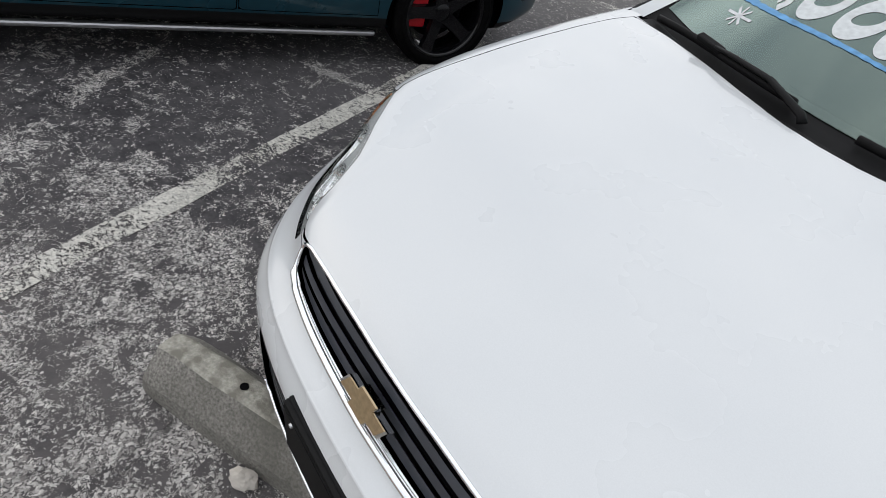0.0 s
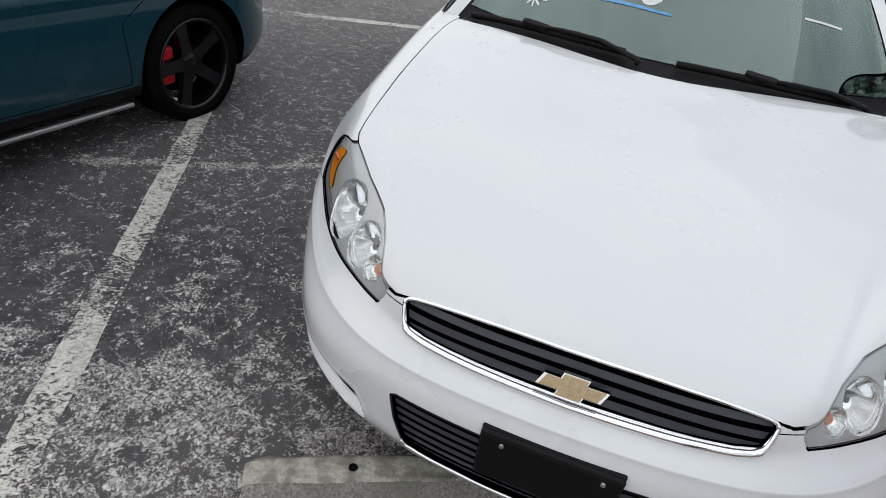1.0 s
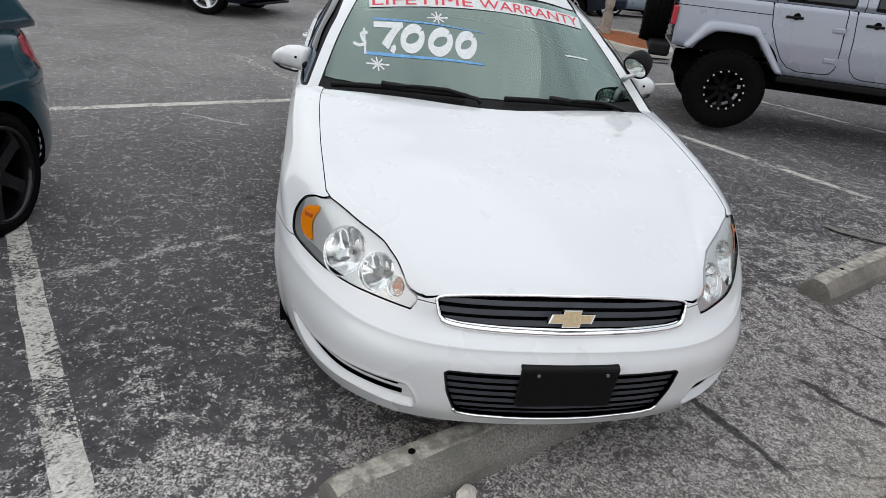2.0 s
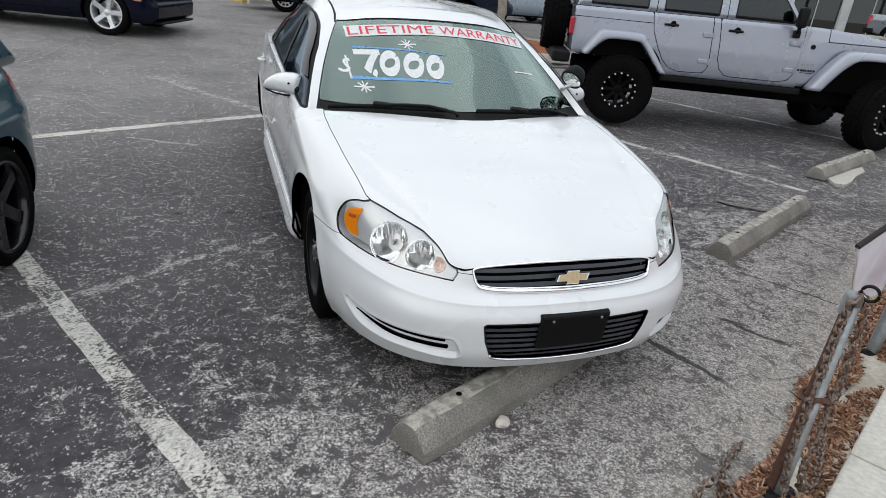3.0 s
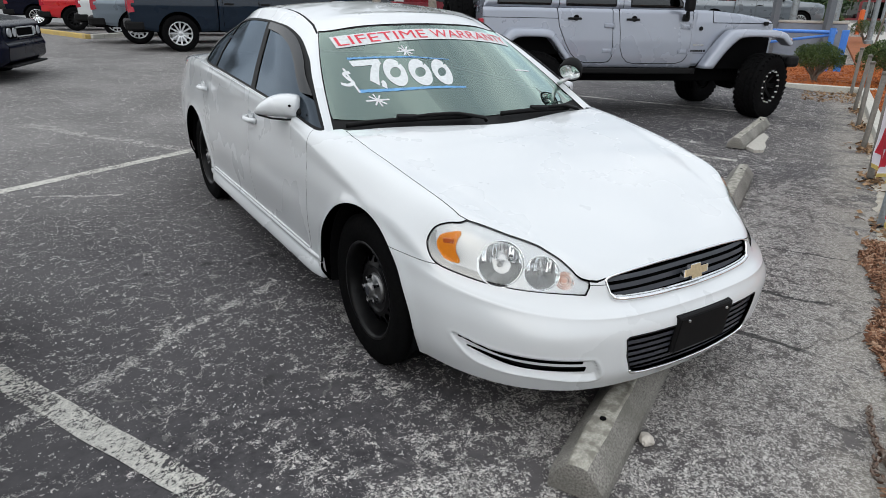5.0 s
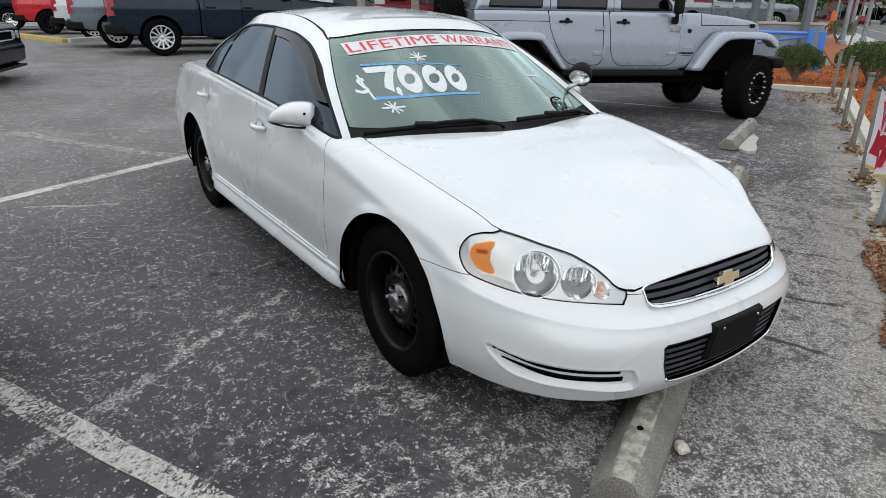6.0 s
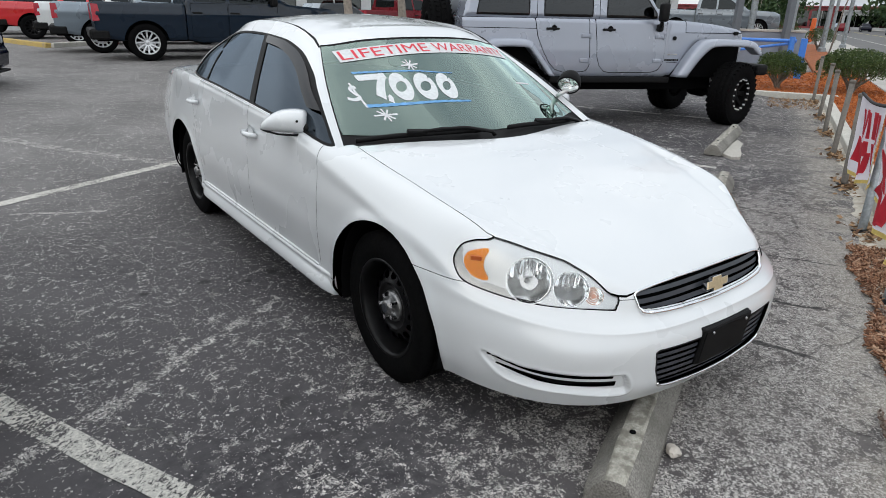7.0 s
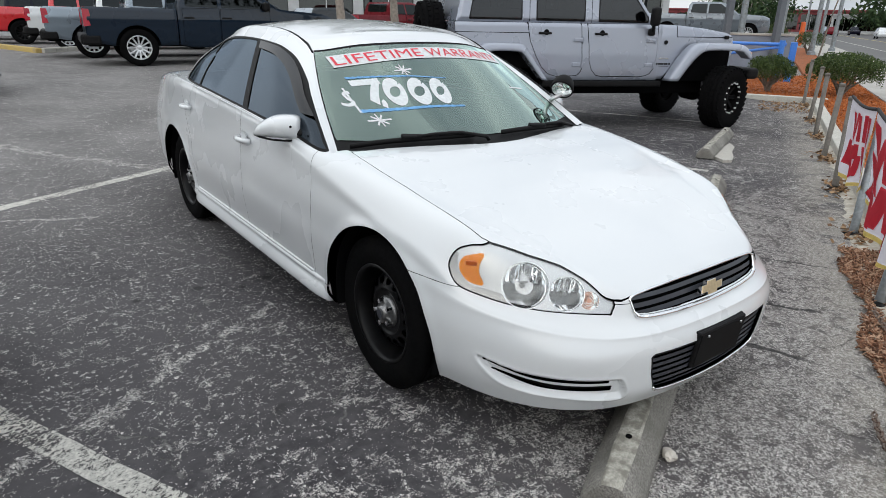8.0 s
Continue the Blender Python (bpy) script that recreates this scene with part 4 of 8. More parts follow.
        pillar.mesh("b_pillar", TRIM, car, depth=.004)
        bar, g1 = g1.split(post2)
        bar.mesh("window_divider", TRIM, car, depth=.004)
        front_g, g1 = g1.split(lambda p: p[:, 1] - 1.415 - .55 * (p[:, 2] - .98))
        back_g, quarter = g1.split(lambda p: p[:, 1] - 2.30)
        # smoke-grey rain visor along the top of the front window
        visor, front_g = front_g.split(lambda p: np.where(p[:, 2] > .915 + .065 * (p[:, 1] - .47) + .10, -side(p) - .046, 1.0))
        visor.shifted(-.010).mesh("rain_visor", VISOR, car, "smoke-grey plastic rain visor", depth=.012)
        for name, sheet in (("front_window", front_g), ("rear_door_window", back_g), ("quarter_window", quarter)):
            sheet.shifted(.004).mesh(name, TINT, car, "dark tinted side glass", depth=.003)
    return car, up_in, low_in, lens


sedan, upper_hole, lower_hole, lamp_lens = build_sedan()

for yy, zz in ((0, .325), (2.807, .325)):
    for sgn in (-1, 1):
        steel_wheel(sedan, pose(sgn * .755, yy, zz, 0, 90 * sgn, 0))


# ---- the sedan's grille, lamps, plate, mirrors, wipers and writing ----
def strip_of(sheet, z0, half):
    """The part of a front sheet between two heights."""
    got, _ = sheet.split(lambda p: np.abs(p[:, 2] - z0) - half)
    return got


def grilles():
    top_w, low_w = within(both_sides(GRILLE_TOP)), within(both_sides(GRILLE_LOW))
    xz = lambda p: np.stack([p[:, 0], p[:, 2]], 1)
    # bright surround of the upper grille, thicker along its foot
    frame_, core = upper_hole.split(lambda p: -(top_w(xz(p)) + np.where(p[:, 2] < .556, .013, .0055)))
    def front_y(x, z):
        d = (upper_hole.v[:, 0] - x) ** 2 + (upper_hole.v[:, 2] - z) ** 2
        k = np.argsort(d)[:4]
        w = 1 / (d[k] + 1e-8)
        return float((upper_hole.v[k, 1] * w).sum() / w.sum())

    loop = np.array(both_sides(GRILLE_TOP)[:-1])
    loop = np.array([p for i, p in enumerate(loop) if i == 0 or np.linalg.norm(p - loop[i - 1]) > 1e-4])
    dense = rounded(loop, 5)
    bm = bmesh.new()
    rings = pipe(bm, [(x * .992, front_y(x, z) - .003, z + (.004 if z < .56 else -.003)) for x, z in dense], .0048, seg=10, closed=True)
    for ring, (x, z) in zip(rings, dense):
        if z < .552:
            mid = sum((v.co for v in ring), Vector()) / len(ring)
            for v in ring:
                v.co = mid + (v.co - mid) * 1.9
    part("grille_surround", bm, CHROME, sedan, "bright chrome grille surround", smooth=True)
    frame_.mesh("grille_seal", CHROME, sedan, depth=.03)
    core.shifted(.045).mesh("grille_back", GAP, sedan, depth=0)
    for z0 in (.551, .578, .605):
        bar = strip_of(core, z0, .0098).shifted(.010)
        bar = strip_of(bar, z0, .0097)
        bar.mesh("grille_slat", GRILLE, sedan, depth=.022)
    # lower grille
    lower_hole.shifted(.05).mesh("lower_grille_back", GAP, sedan, depth=0)
    edge, core = lower_hole.split(lambda p: -(low_w(xz(p)) + .006))
    bright, side_edge = edge.split(lambda p: p[:, 2] - .285)
    bright.mesh("lower_grille_sill", TRIM, sedan, depth=.02)
    foot = [p for p in both_sides(GRILLE_LOW) if p[1] < .30]
    foot = sorted({(round(x, 4), z) for x, z in foot})
    dense = spline([(x, 0, z) for x, z in foot], 8)[:, [0, 2]]
    bm = bmesh.new()
    near = lambda x, z: float(lower_hole.v[np.argmin((lower_hole.v[:, 0] - x) ** 2 + (lower_hole.v[:, 2] - z) ** 2), 1])
    pipe(bm, [(x, near(x, z) - .002, z + .002) for x, z in dense], .0055, seg=10)
    part("lower_grille_trim", bm, CHROME, sedan, "chrome strip under the lower grille", smooth=True)
    side_edge.mesh("lower_grille_edge", TRIM, sedan, depth=.03)
    for k in range(6):
        z0 = .275 + k * .0245
        bar = strip_of(strip_of(core, z0, .008).shifted(.012), z0, .0075)
        bar.mesh("lower_grille_slat", GRILLE, sedan, depth=.025)


def badge():
    """A slanted gold cross in a bright rim."""
    def cross(k):
        w, h, a = .070 * k, .0125 * k, .0245 * k
        s = .012
        return [(-w, -h), (-.026 * k, -h), (-.030 * k, -a), (.022 * k, -a), (.026 * k, -h), (w - s, -h), (w, h), (.026 * k, h), (.030 * k, a), (-.022 * k, a), (-.026 * k, h), (-w + s, h)]
    m = pose(0, -.935, .583, -22, 0, 0)
    bm = bmesh.new()
    prism(bm, cross(1.035), 0, .016, m)
    ob = part("badge", bm, CHROME, sedan, "plain gold cross-shaped badge with a bright rim")
    bm = bmesh.new()
    prism(bm, cross(.945), -.003, .002, m)
    part("badge_face", bm, GOLD, ob)


def front_plate():
    bm = bmesh.new()
    m = pose(.003, -.988, .386, 7, 0, 0)
    box(bm, (-.150, -.012, -.074), (.150, .006, .076), .008, m)
    ob = part("plate_holder", bm, TRIM, sedan, "blank black plate holder")
    bm = bmesh.new()
    box(bm, (-.143, -.0145, -.070), (.143, -.0105, .068), .003, m)
    part("plate", bm, PLATE, ob)
    bm = bmesh.new()
    box(bm, (-.150, .0, .066), (.150, .035, .0765), .004, m)
    part("holder_lip", bm, TRIM, ob)
    for x in (-.101, .109):
        bm = bmesh.new()
        tube(bm, (x, -.010, .056), (x, -.019, .056), .0062, .005, seg=12)
        bmesh.ops.transform(bm, matrix=m, verts=bm.verts)
        part("screw", bm, SATIN, ob)
    bm = bmesh.new()
    box(bm, (-.11, .0, -.06), (.11, .06, .05), .004, m)
    part("plate_bracket", bm, GAP, ob)


BEZEL_GREY = material("grey_lamp_bezel", (0.36, 0.365, 0.37), rough=0.25, metal=0.5, var=0.06)
TURN_PINK = material("pale_orange_bulb", (0.62, 0.30, 0.20), rough=0.3, var=0.1)
SEAL_GREY = material("grey_lamp_seal", (0.10, 0.10, 0.105), rough=0.5)


def head_lamps():
    lamp_w = within(rounded(HEADLIGHT, 6))
    amber_w = within(rounded([(.136, .677), (.124, .704), (.088, .718), (.048, .724), (.061, .692), (.061, .660), (.040, .622), (.093, .627), (.124, .651)], 5))
    bezel_w = within(rounded([(.142, .715), (.19, .72), (.19, .66), (.13, .60), (.04, .585), (-.06, .575), (-.05, .595), (.03, .612), (.09, .620), (.130, .655), (.145, .70)], 5))
    for sgn in (-1, 1):
        _, lens = lamp_lens.split(lambda p: p[:, 0] * sgn)
        lamps = [((.660, -.642, .640), .079, .062), ((.561, -.741, .621), .059, .050), ((.508, -.798, .603), .032, .020)]
        axis = np.array([.52, -.75, .41])
        axis /= np.linalg.norm(axis)
        q = Vector((axis[0] * sgn, axis[1], axis[2])).to_track_quat("Z", "Y").to_matrix().to_4x4()
        shell = lens.shifted(.008)
        skin = shell.v[:, :3]

        def ring(c, r):
            c0 = np.array(c)
            return lambda p: np.maximum(np.linalg.norm(np.cross(p[:, :3] * [sgn, 1, 1] - c0, axis), axis=1) - r, -.06 - (p[:, :3] * [sgn, 1, 1] - c0) @ axis)

        amber, shell = shell.split(lambda p: amber_w(headlight_uv(p)))
        for c, r, _ in lamps:
            _, shell = shell.split(ring(c, r))
        grey, shell = shell.split(lambda p: bezel_w(headlight_uv(p)))
        unit = shell.mesh("headlight", HOUSING, sedan, "clear headlight with chrome reflectors and an amber marker", depth=.012)
        lens.shifted(.002).mesh("lens", LENS, unit, "clear lens", depth=0)
        lens.shifted(.080).mesh("lamp_back", HOUSING, unit, depth=0)
        grey.mesh("marker_bezel", BEZEL_GREY, unit, "grey surround of the side marker", depth=.01)
        amber.shifted(-.003).mesh("marker", AMBER, unit, "amber side marker", depth=.01)
        bm = bmesh.new()
        box(bm, (-.020, -.006, -.008), (.020, .002, .008), .002, Matrix.Translation((sgn * .765, -.478, .690)) @ pose(0, 0, 0, 0, 0, sgn * 52))
        part("marker_inset", bm, AMBER_DARK, unit)
        for k, (c, r, depth) in enumerate(lamps):
            m = Matrix.Translation((c[0] * sgn, c[1], c[2])) @ q
            back = np.array(m.inverted())
            local = skin @ back[:3, :3].T + back[:3, 3]
            seg = 56
            turn = [2 * math.pi * a / seg for a in range(seg)]

            def height(x, y):
                """How high the bezel stands over the lamp's own plane."""
                d = (local[:, 0] - x) ** 2 + (local[:, 1] - y) ** 2 + np.where(np.abs(local[:, 2]) < .12, 0, 1)
                near = np.argsort(d)[:6]
                w = 1 / (d[near] + 1e-6)
                return float((local[near, 2] * w).sum() / w.sum())

            rim = [height(r * math.cos(a), r * math.sin(a)) for a in turn]
            foot = min(rim) - .004
            # collar from the bezel's edge down to the bowl
            bm = bmesh.new()
            rows = [[bm.verts.new(m @ Vector((r * f * math.cos(a), r * f * math.sin(a), h * (1 - g) + foot * g))) for a, h in zip(turn, rim)] for f, g in ((1.03, 0), (1.0, .0), (.975, .25), (.965, 1.0), (.94, 1.0))]
            for a, b in zip(rows, rows[1:]):
                for i in range(seg):
                    bm.faces.new((a[i], a[(i + 1) % seg], b[(i + 1) % seg], b[i]))
            part("reflector_rim", bm, REFLECT, unit, smooth=True)
            # the bowl: smooth below, stepped in upright facets above
            bm = bmesh.new()
            rows = []
            for f in (.94, .90, .84, .76, .66, .55, .44, .33, .22, .12, .0):
                row = []
                for a in turn:
                    x, y = r * f * math.cos(a), r * f * math.sin(a)
                    drop = depth * (1 - (f / .94) ** 2)
                    if k < 2 and y > .05 * r and .2 < f < .92:
                        drop += .007 * math.sin(x / r * 13) * min(1, (y / r - .05) * 5)
                    row.append(bm.verts.new(m @ Vector((x, y, foot - drop))))
                rows.append(row)
            for a, b in zip(rows, rows[1:]):
                for i in range(seg):
                    bm.faces.new((a[i], a[(i + 1) % seg], b[(i + 1) % seg], b[i]))
            part("reflector", bm, REFLECT, unit, smooth=True)
            if k < 2:
                bm = bmesh.new()
                tube(bm, m @ Vector((0, 0, foot - depth * .98)), m @ Vector((0, 0, foot - depth * .40)), .010, .008, seg=16)
                bulb = part("bulb", bm, HUB_GREY, unit)
                bm = bmesh.new()
                box(bm, (-.016, .010, -.004), (.016, .016, .022), .002, m @ Matrix.Translation((0, 0, foot - depth * .6)))
                part("bulb_shade", bm, BEZEL_GREY, bulb)
            else:
                bm = bmesh.new()
                lathe(bm, [(.0, foot - .004), (.010, foot - .006), (.015, foot - .012)], seg=20, m=m)
                part("turn_bulb", bm, TURN_PINK, unit, "pale orange turn signal bulb")
                for j in range(3):
                    bm = bmesh.new()
                    lathe(bm, [(.008 + .007 * j, foot + .001), (.010 + .007 * j, foot + .004), (.012 + .007 * j, foot + .001)], seg=28, m=m)
                    part("lens_ring", bm, LENS, unit)
        # thin dark seal round the lens
        edge, _ = lens.split(lambda p: -(np.maximum(lamp_w(headlight_uv(p)), -within(both_sides(HOOD_EDGE))(p[:, :2])) + .0028))
        edge.shifted(.001).mesh("seal", SEAL_GREY, unit, depth=.03)


def lid_point(x, z, lift=.003):
    """The place on the windshield at this width and height, lifted off the glass."""
    return _screen_at(x, z, lift)


_lid = sedan_upper()[:25]
_lid_n = grid_sheet(_lid).n.reshape(_lid.shape)


def _screen_at(x, z, lift):
    half = (_lid.shape[1] - 1) // 2
    block = slice(half - 36, half + 37)
    best = []
    for r in range(_lid.shape[0]):
        xs = _lid[r, block, 0]
        order = np.argsort(xs)
        best.append([np.interp(x, xs[order], _lid[r, block, c][order]) for c in range(3)] + [np.interp(x, xs[order], _lid_n[r, block, c][order]) for c in range(3)])
    best = np.array(best)
    at = np.array([np.interp(z, best[:, 2], best[:, c]) for c in range(6)])
    n = at[3:] / np.linalg.norm(at[3:])
    return Vector(at[:3] + lift * n)


def ribbon(name, pts, width, mat, parent=None, lift=.0015, label="", steps=10, rough=.0):
    """A brush stroke on the windshield through (x, z) points."""
    line = spline([(x, 0, z) for x, z in pts], steps)[:, [0, 2]] if len(pts) > 1 else np.array(pts)
    d = np.gradient(line, axis=0)
    n = np.stack([-d[:, 1], d[:, 0]], 1)
    n /= np.maximum(np.linalg.norm(n, axis=1, keepdims=True), 1e-9)
    bm = bmesh.new()
    rows = []
    for i, (p, q) in enumerate(zip(line, n)):
        w = (width(i / (len(line) - 1)) if callable(width) else width) / 2 * (1 + rough * math.sin(i * 2.7) * .5)
        rows.append([bm.verts.new(lid_point(*(p + q * w * k), lift)) for k in (-1, 0, 1)])
    for a, b in zip(rows, rows[1:]):
        for k in range(2):
            bm.faces.new((a[k], b[k], b[k + 1], a[k + 1]))
    return part(name, bm, mat, parent, label)


def letters(text, x0, x1, z_of, height, mat, name, parent, bold=.0, slant=0.0, lift=.005):
    """Text laid on the windshield between two widths; z_of gives the height of its foot."""
    cu = bpy.data.curves.new(name, "FONT")
    cu.body, cu.size, cu.offset, cu.resolution_u, cu.shear = text, 1.0, bold, 6, slant
    tmp = new(name + "_outline", cu)
    me = bpy.data.meshes.new_from_object(tmp.evaluated_get(bpy.context.evaluated_depsgraph_get()))
    bpy.data.objects.remove(tmp)
    bpy.data.curves.remove(cu)
    bm = bmesh.new()
    bm.from_mesh(me)
    bpy.data.meshes.remove(me)
    far = max(v.co.x for v in bm.verts)
    for k in range(1, int(far / .2) + 1):
        bmesh.ops.bisect_plane(bm, geom=bm.verts[:] + bm.edges[:] + bm.faces[:], plane_co=(k * .2, 0, 0), plane_no=(1, 0, 0))
    xs, ys = [v.co.x for v in bm.verts], [v.co.y for v in bm.verts]
    a, b, c, d = min(xs), max(xs), min(ys), max(ys)
    for v in bm.verts:
        x = x0 + (v.co.x - a) / (b - a) * (x1 - x0)
        v.co = lid_point(x, z_of(x) + (v.co.y - c) / (d - c) * height, lift)
    return part(name, bm, mat, parent)


def windshield_writing():
    band_z = lambda x: 1.278 - .11 * (abs(x) / .55) ** 2 * .42
    sticker = thing("windshield_sticker", "white sticker strip with red capital letters across the windshield", "sticker")
    bm = bmesh.new()
    rows = []
    for i in range(41):
        x = -.545 + 1.125 * i / 40
        rows.append([bm.verts.new(lid_point(x, band_z(x) + .050 * k, .003)) for k in (0, .5, 1)])
    for a, b in zip(rows, rows[1:]):
        for k in range(2):
            bm.faces.new((a[k], b[k], b[k + 1], a[k + 1]))
    part("strip", bm, MARK_WHITE, sticker)
    xs = [(-.530, -.035, "LIFETIME"), (.0, .562, "WARRANTY")]
    for x0, x1, word in xs:
        letters(word, x0, x1, lambda x: band_z(x) + .007, .037, RED_INK, "lettering", sticker, bold=.0)
    price = thing("painted_price", "white and blue hand-painted price on the windshield", "lettering")
    # seven, comma and three noughts as brush strokes
    ribbon("stroke", [(-.527, 1.168), (-.46, 1.174), (-.390, 1.180)], .023, MARK_WHITE, price, rough=.15)
    ribbon("stroke", [(-.405, 1.178), (-.445, 1.135), (-.476, 1.090)], lambda f: .024 + .012 * f, MARK_WHITE, price, rough=.1)
    ribbon("stroke", [(-.440, 1.098), (-.436, 1.090), (-.446, 1.072)], .020, MARK_WHITE, price)
    for cx, cz, w, h in ((-.347, 1.134, .122, .104), (-.216, 1.133, .128, .102), (-.094, 1.131, .116, .098)):
        ring = []
        for k in range(13):
            a = 2 * math.pi * k / 12 + .6
            ring.append((cx + (w / 2 - .017) * math.cos(a) + .10 * (h / 2 - .015) * math.sin(a), cz + (h / 2 - .014) * math.sin(a) + .01 * math.cos(a)))
        ribbon("stroke", ring, lambda f: .031 + .005 * math.sin(6.28 * f * 2), MARK_WHITE, price, steps=5)
    # dollar sign
    ribbon("stroke", [(-.556, 1.132), (-.585, 1.124), (-.580, 1.105), (-.566, 1.092), (-.592, 1.080), (-.622, 1.085)], .012, MARK_WHITE, price)
    ribbon("stroke", [(-.572, 1.148), (-.570, 1.10), (-.566, 1.050)], .010, MARK_WHITE, price)
    ribbon("stroke", [(-.530, 1.190), (-.40, 1.198), (-.22, 1.199), (-.11, 1.192), (.0, 1.184)], lambda f: .008 - .005 * f, MARK_BLUE, price, rough=.6)
    ribbon("stroke", [(-.566, 1.056), (-.40, 1.064), (-.20, 1.069), (-.02, 1.064)], lambda f: .012 - .005 * f, MARK_BLUE, price, rough=.4)
    for cx, cz in ((-.220, 1.226), (-.512, 1.022)):
        for k in range(4):
            a = math.pi * k / 4 + .15
            dx, dz = (.052 if k == 0 else .036) * math.cos(a), .024 * math.sin(a)
            ribbon("stroke", [(cx - dx, cz - dz), (cx, cz), (cx + dx, cz + dz)], .006, MARK_WHITE, price)
    ribbon("stroke", [(.415, 1.120), (.48, 1.114), (.55, 1.104)], .006, MARK_WHITE, price)


def wipers():
    for pts, pivot in (([(-.715, .918), (-.55, .935), (-.35, .944), (-.13, .944)], (-.075, .262, .938)), ([(.04, .944), (.20, .944), (.40, .936), (.60, .921)], (.655, .400, .918))):
        line = [lid_point(x, z, .016) for x, z in pts]
        smooth_line = [Vector(p) for p in spline([tuple(p) for p in line], 6)]
        bm = bmesh.new()
        pipe(bm, smooth_line, .0075, seg=8, flat=1.6)
        w = part("wiper", bm, TRIM, sedan, "black wiper with a rubber blade", smooth=True)
        mid = (line[1] + line[2]) / 2
        up = Vector((0, -.012, .018))
        bm = bmesh.new()
        root = Vector(pivot)
        pipe(bm, [root, root * .75 + line[3] * .25 + up * .6, line[3] * .6 + line[2] * .4 + up * 1.1, line[2] + up * 1.1, mid + up * .7], lambda f: .017 - .008 * f, seg=8, flat=.6)
        part("wiper_arm", bm, TRIM, w, smooth=True)
        bm = bmesh.new()
        box(bm, (-.05, -.012, -.008), (.05, .012, .012), .005, Matrix.Translation(mid + up * .7) @ pose(0, 0, 0, 25, 3, -9))
        part("blade_clip", bm, TRIM, w)


def mirrors():
    for sgn in (-1, 1):
        m = Matrix.Translation((sgn * .905, .815, .985)) @ pose(0, 0, 0, 0, 0, sgn * 32)
        bm = bmesh.new()
        keys = [(-.100, .040, -.055, .040), (-.085, .054, -.056, .062), (-.04, .060, -.054, .076), (.02, .054, -.050, .076), (.07, .032, -.046, .060), (.105, .004, -.042, .036), (.122, -.022, -.038, .012), (.124, -.029, -.035, .002)]
        rows = []
        depth = np.interp(np.linspace(0, 7, 29), range(8), [k[3] for k in keys])
        for (u, zt, zb), d in zip(spline([k[:3] for k in keys], 4).tolist(), depth):
            mid, half = (zt + zb) / 2, (zt - zb) / 2
            ring = []
            for k in range(17):
                a = math.pi * k / 16
                c, e = math.cos(a), math.sin(a)
                ring.append(bm.verts.new(m @ Vector((sgn * u, .012 - (d + .012) * e ** .75, mid + half * math.copysign(abs(c) ** .8, c)))))
            rows.append(ring)
        for a, b in zip(rows, rows[1:]):
            for k in range(16):
                bm.faces.new((a[k], a[k + 1], b[k + 1], b[k]))
            bm.faces.new((a[16], a[0], b[0], b[16]))
        bm.faces.new(rows[0])
        bm.faces.new(rows[-1][::-1])
        bmesh.ops.recalc_face_normals(bm, faces=bm.faces)
        shell = part("side_mirror", bm, WHITE, sedan, "white door mirror shell", smooth=True)
        bm = bmesh.new()
        box(bm, (-.08, .014, -.036), (.08, .022, .032), .010, m)
        part("mirror_glass", bm, CHROME, shell)
        bm = bmesh.new()
        pipe(bm, [(sgn * .80, .70, .950), (sgn * .835, .735, .962), (sgn * .87, .775, .972)], lambda f: .034 - .008 * f, seg=12, flat=.7)
        part("mirror_foot", bm, TRIM, shell, smooth=True)
        bm = bmesh.new()
        tube(bm, m @ Vector((-sgn * .062, -.055, .012)), m @ Vector((-sgn * .062, -.0735, .012)), .0060, seg=12)
        part("mirror_hole", bm, GAP, shell)
        bm = bmesh.new()
        pipe(bm, [m @ Vector((sgn * u, y, z)) for u, y, z in ((-.095, -.03, -.055), (-.04, -.055, -.056), (.03, -.05, -.052), (.09, -.022, -.044), (.118, .0, -.037))], .007, seg=8, flat=.7)
        part("mirror_base", bm, TRIM, shell, "dark lower edge", smooth=True)


def spot_lamp():
    ob = new("spot_lamp")
    ob.parent = sedan
    tagged(ob, "black pillar-mounted spot lamp with a clear face")
    eye = Vector((.770, .60, 1.115))
    aim = Vector((-.66, -.38, -.64)).normalized()
    m = Matrix.Translation(eye) @ aim.to_track_quat("Z", "Y").to_matrix().to_4x4()
    bm = bmesh.new()
    lathe(bm, [(.0, -.070), (.022, -.069), (.045, -.058), (.060, -.035), (.067, -.005), (.069, .018), (.066, .026), (.060, .024)], seg=36, m=m)
    part("lamp_shell", bm, PLATE, ob, smooth=True)
    bm = bmesh.new()
    lathe(bm, [(.061, .020), (.045, -.012), (.025, -.034), (.0, -.042)], seg=36, m=m)
    part("lamp_reflector", bm, REFLECT, ob, smooth=True)
    bm = bmesh.new()
    lathe(bm, [(.0, .030), (.03, .0285), (.062, .022)], seg=36, m=m)
    part("lamp_lens", bm, LENS, ob, smooth=True)
    bm = bmesh.new()
    pipe(bm, [(.735, .66, 1.03), (.755, .64, 1.05), tuple(eye - aim * .02 + Vector((0, 0, -.05)))], .013, seg=10)
    part("lamp_arm", bm, SATIN, ob, smooth=True)


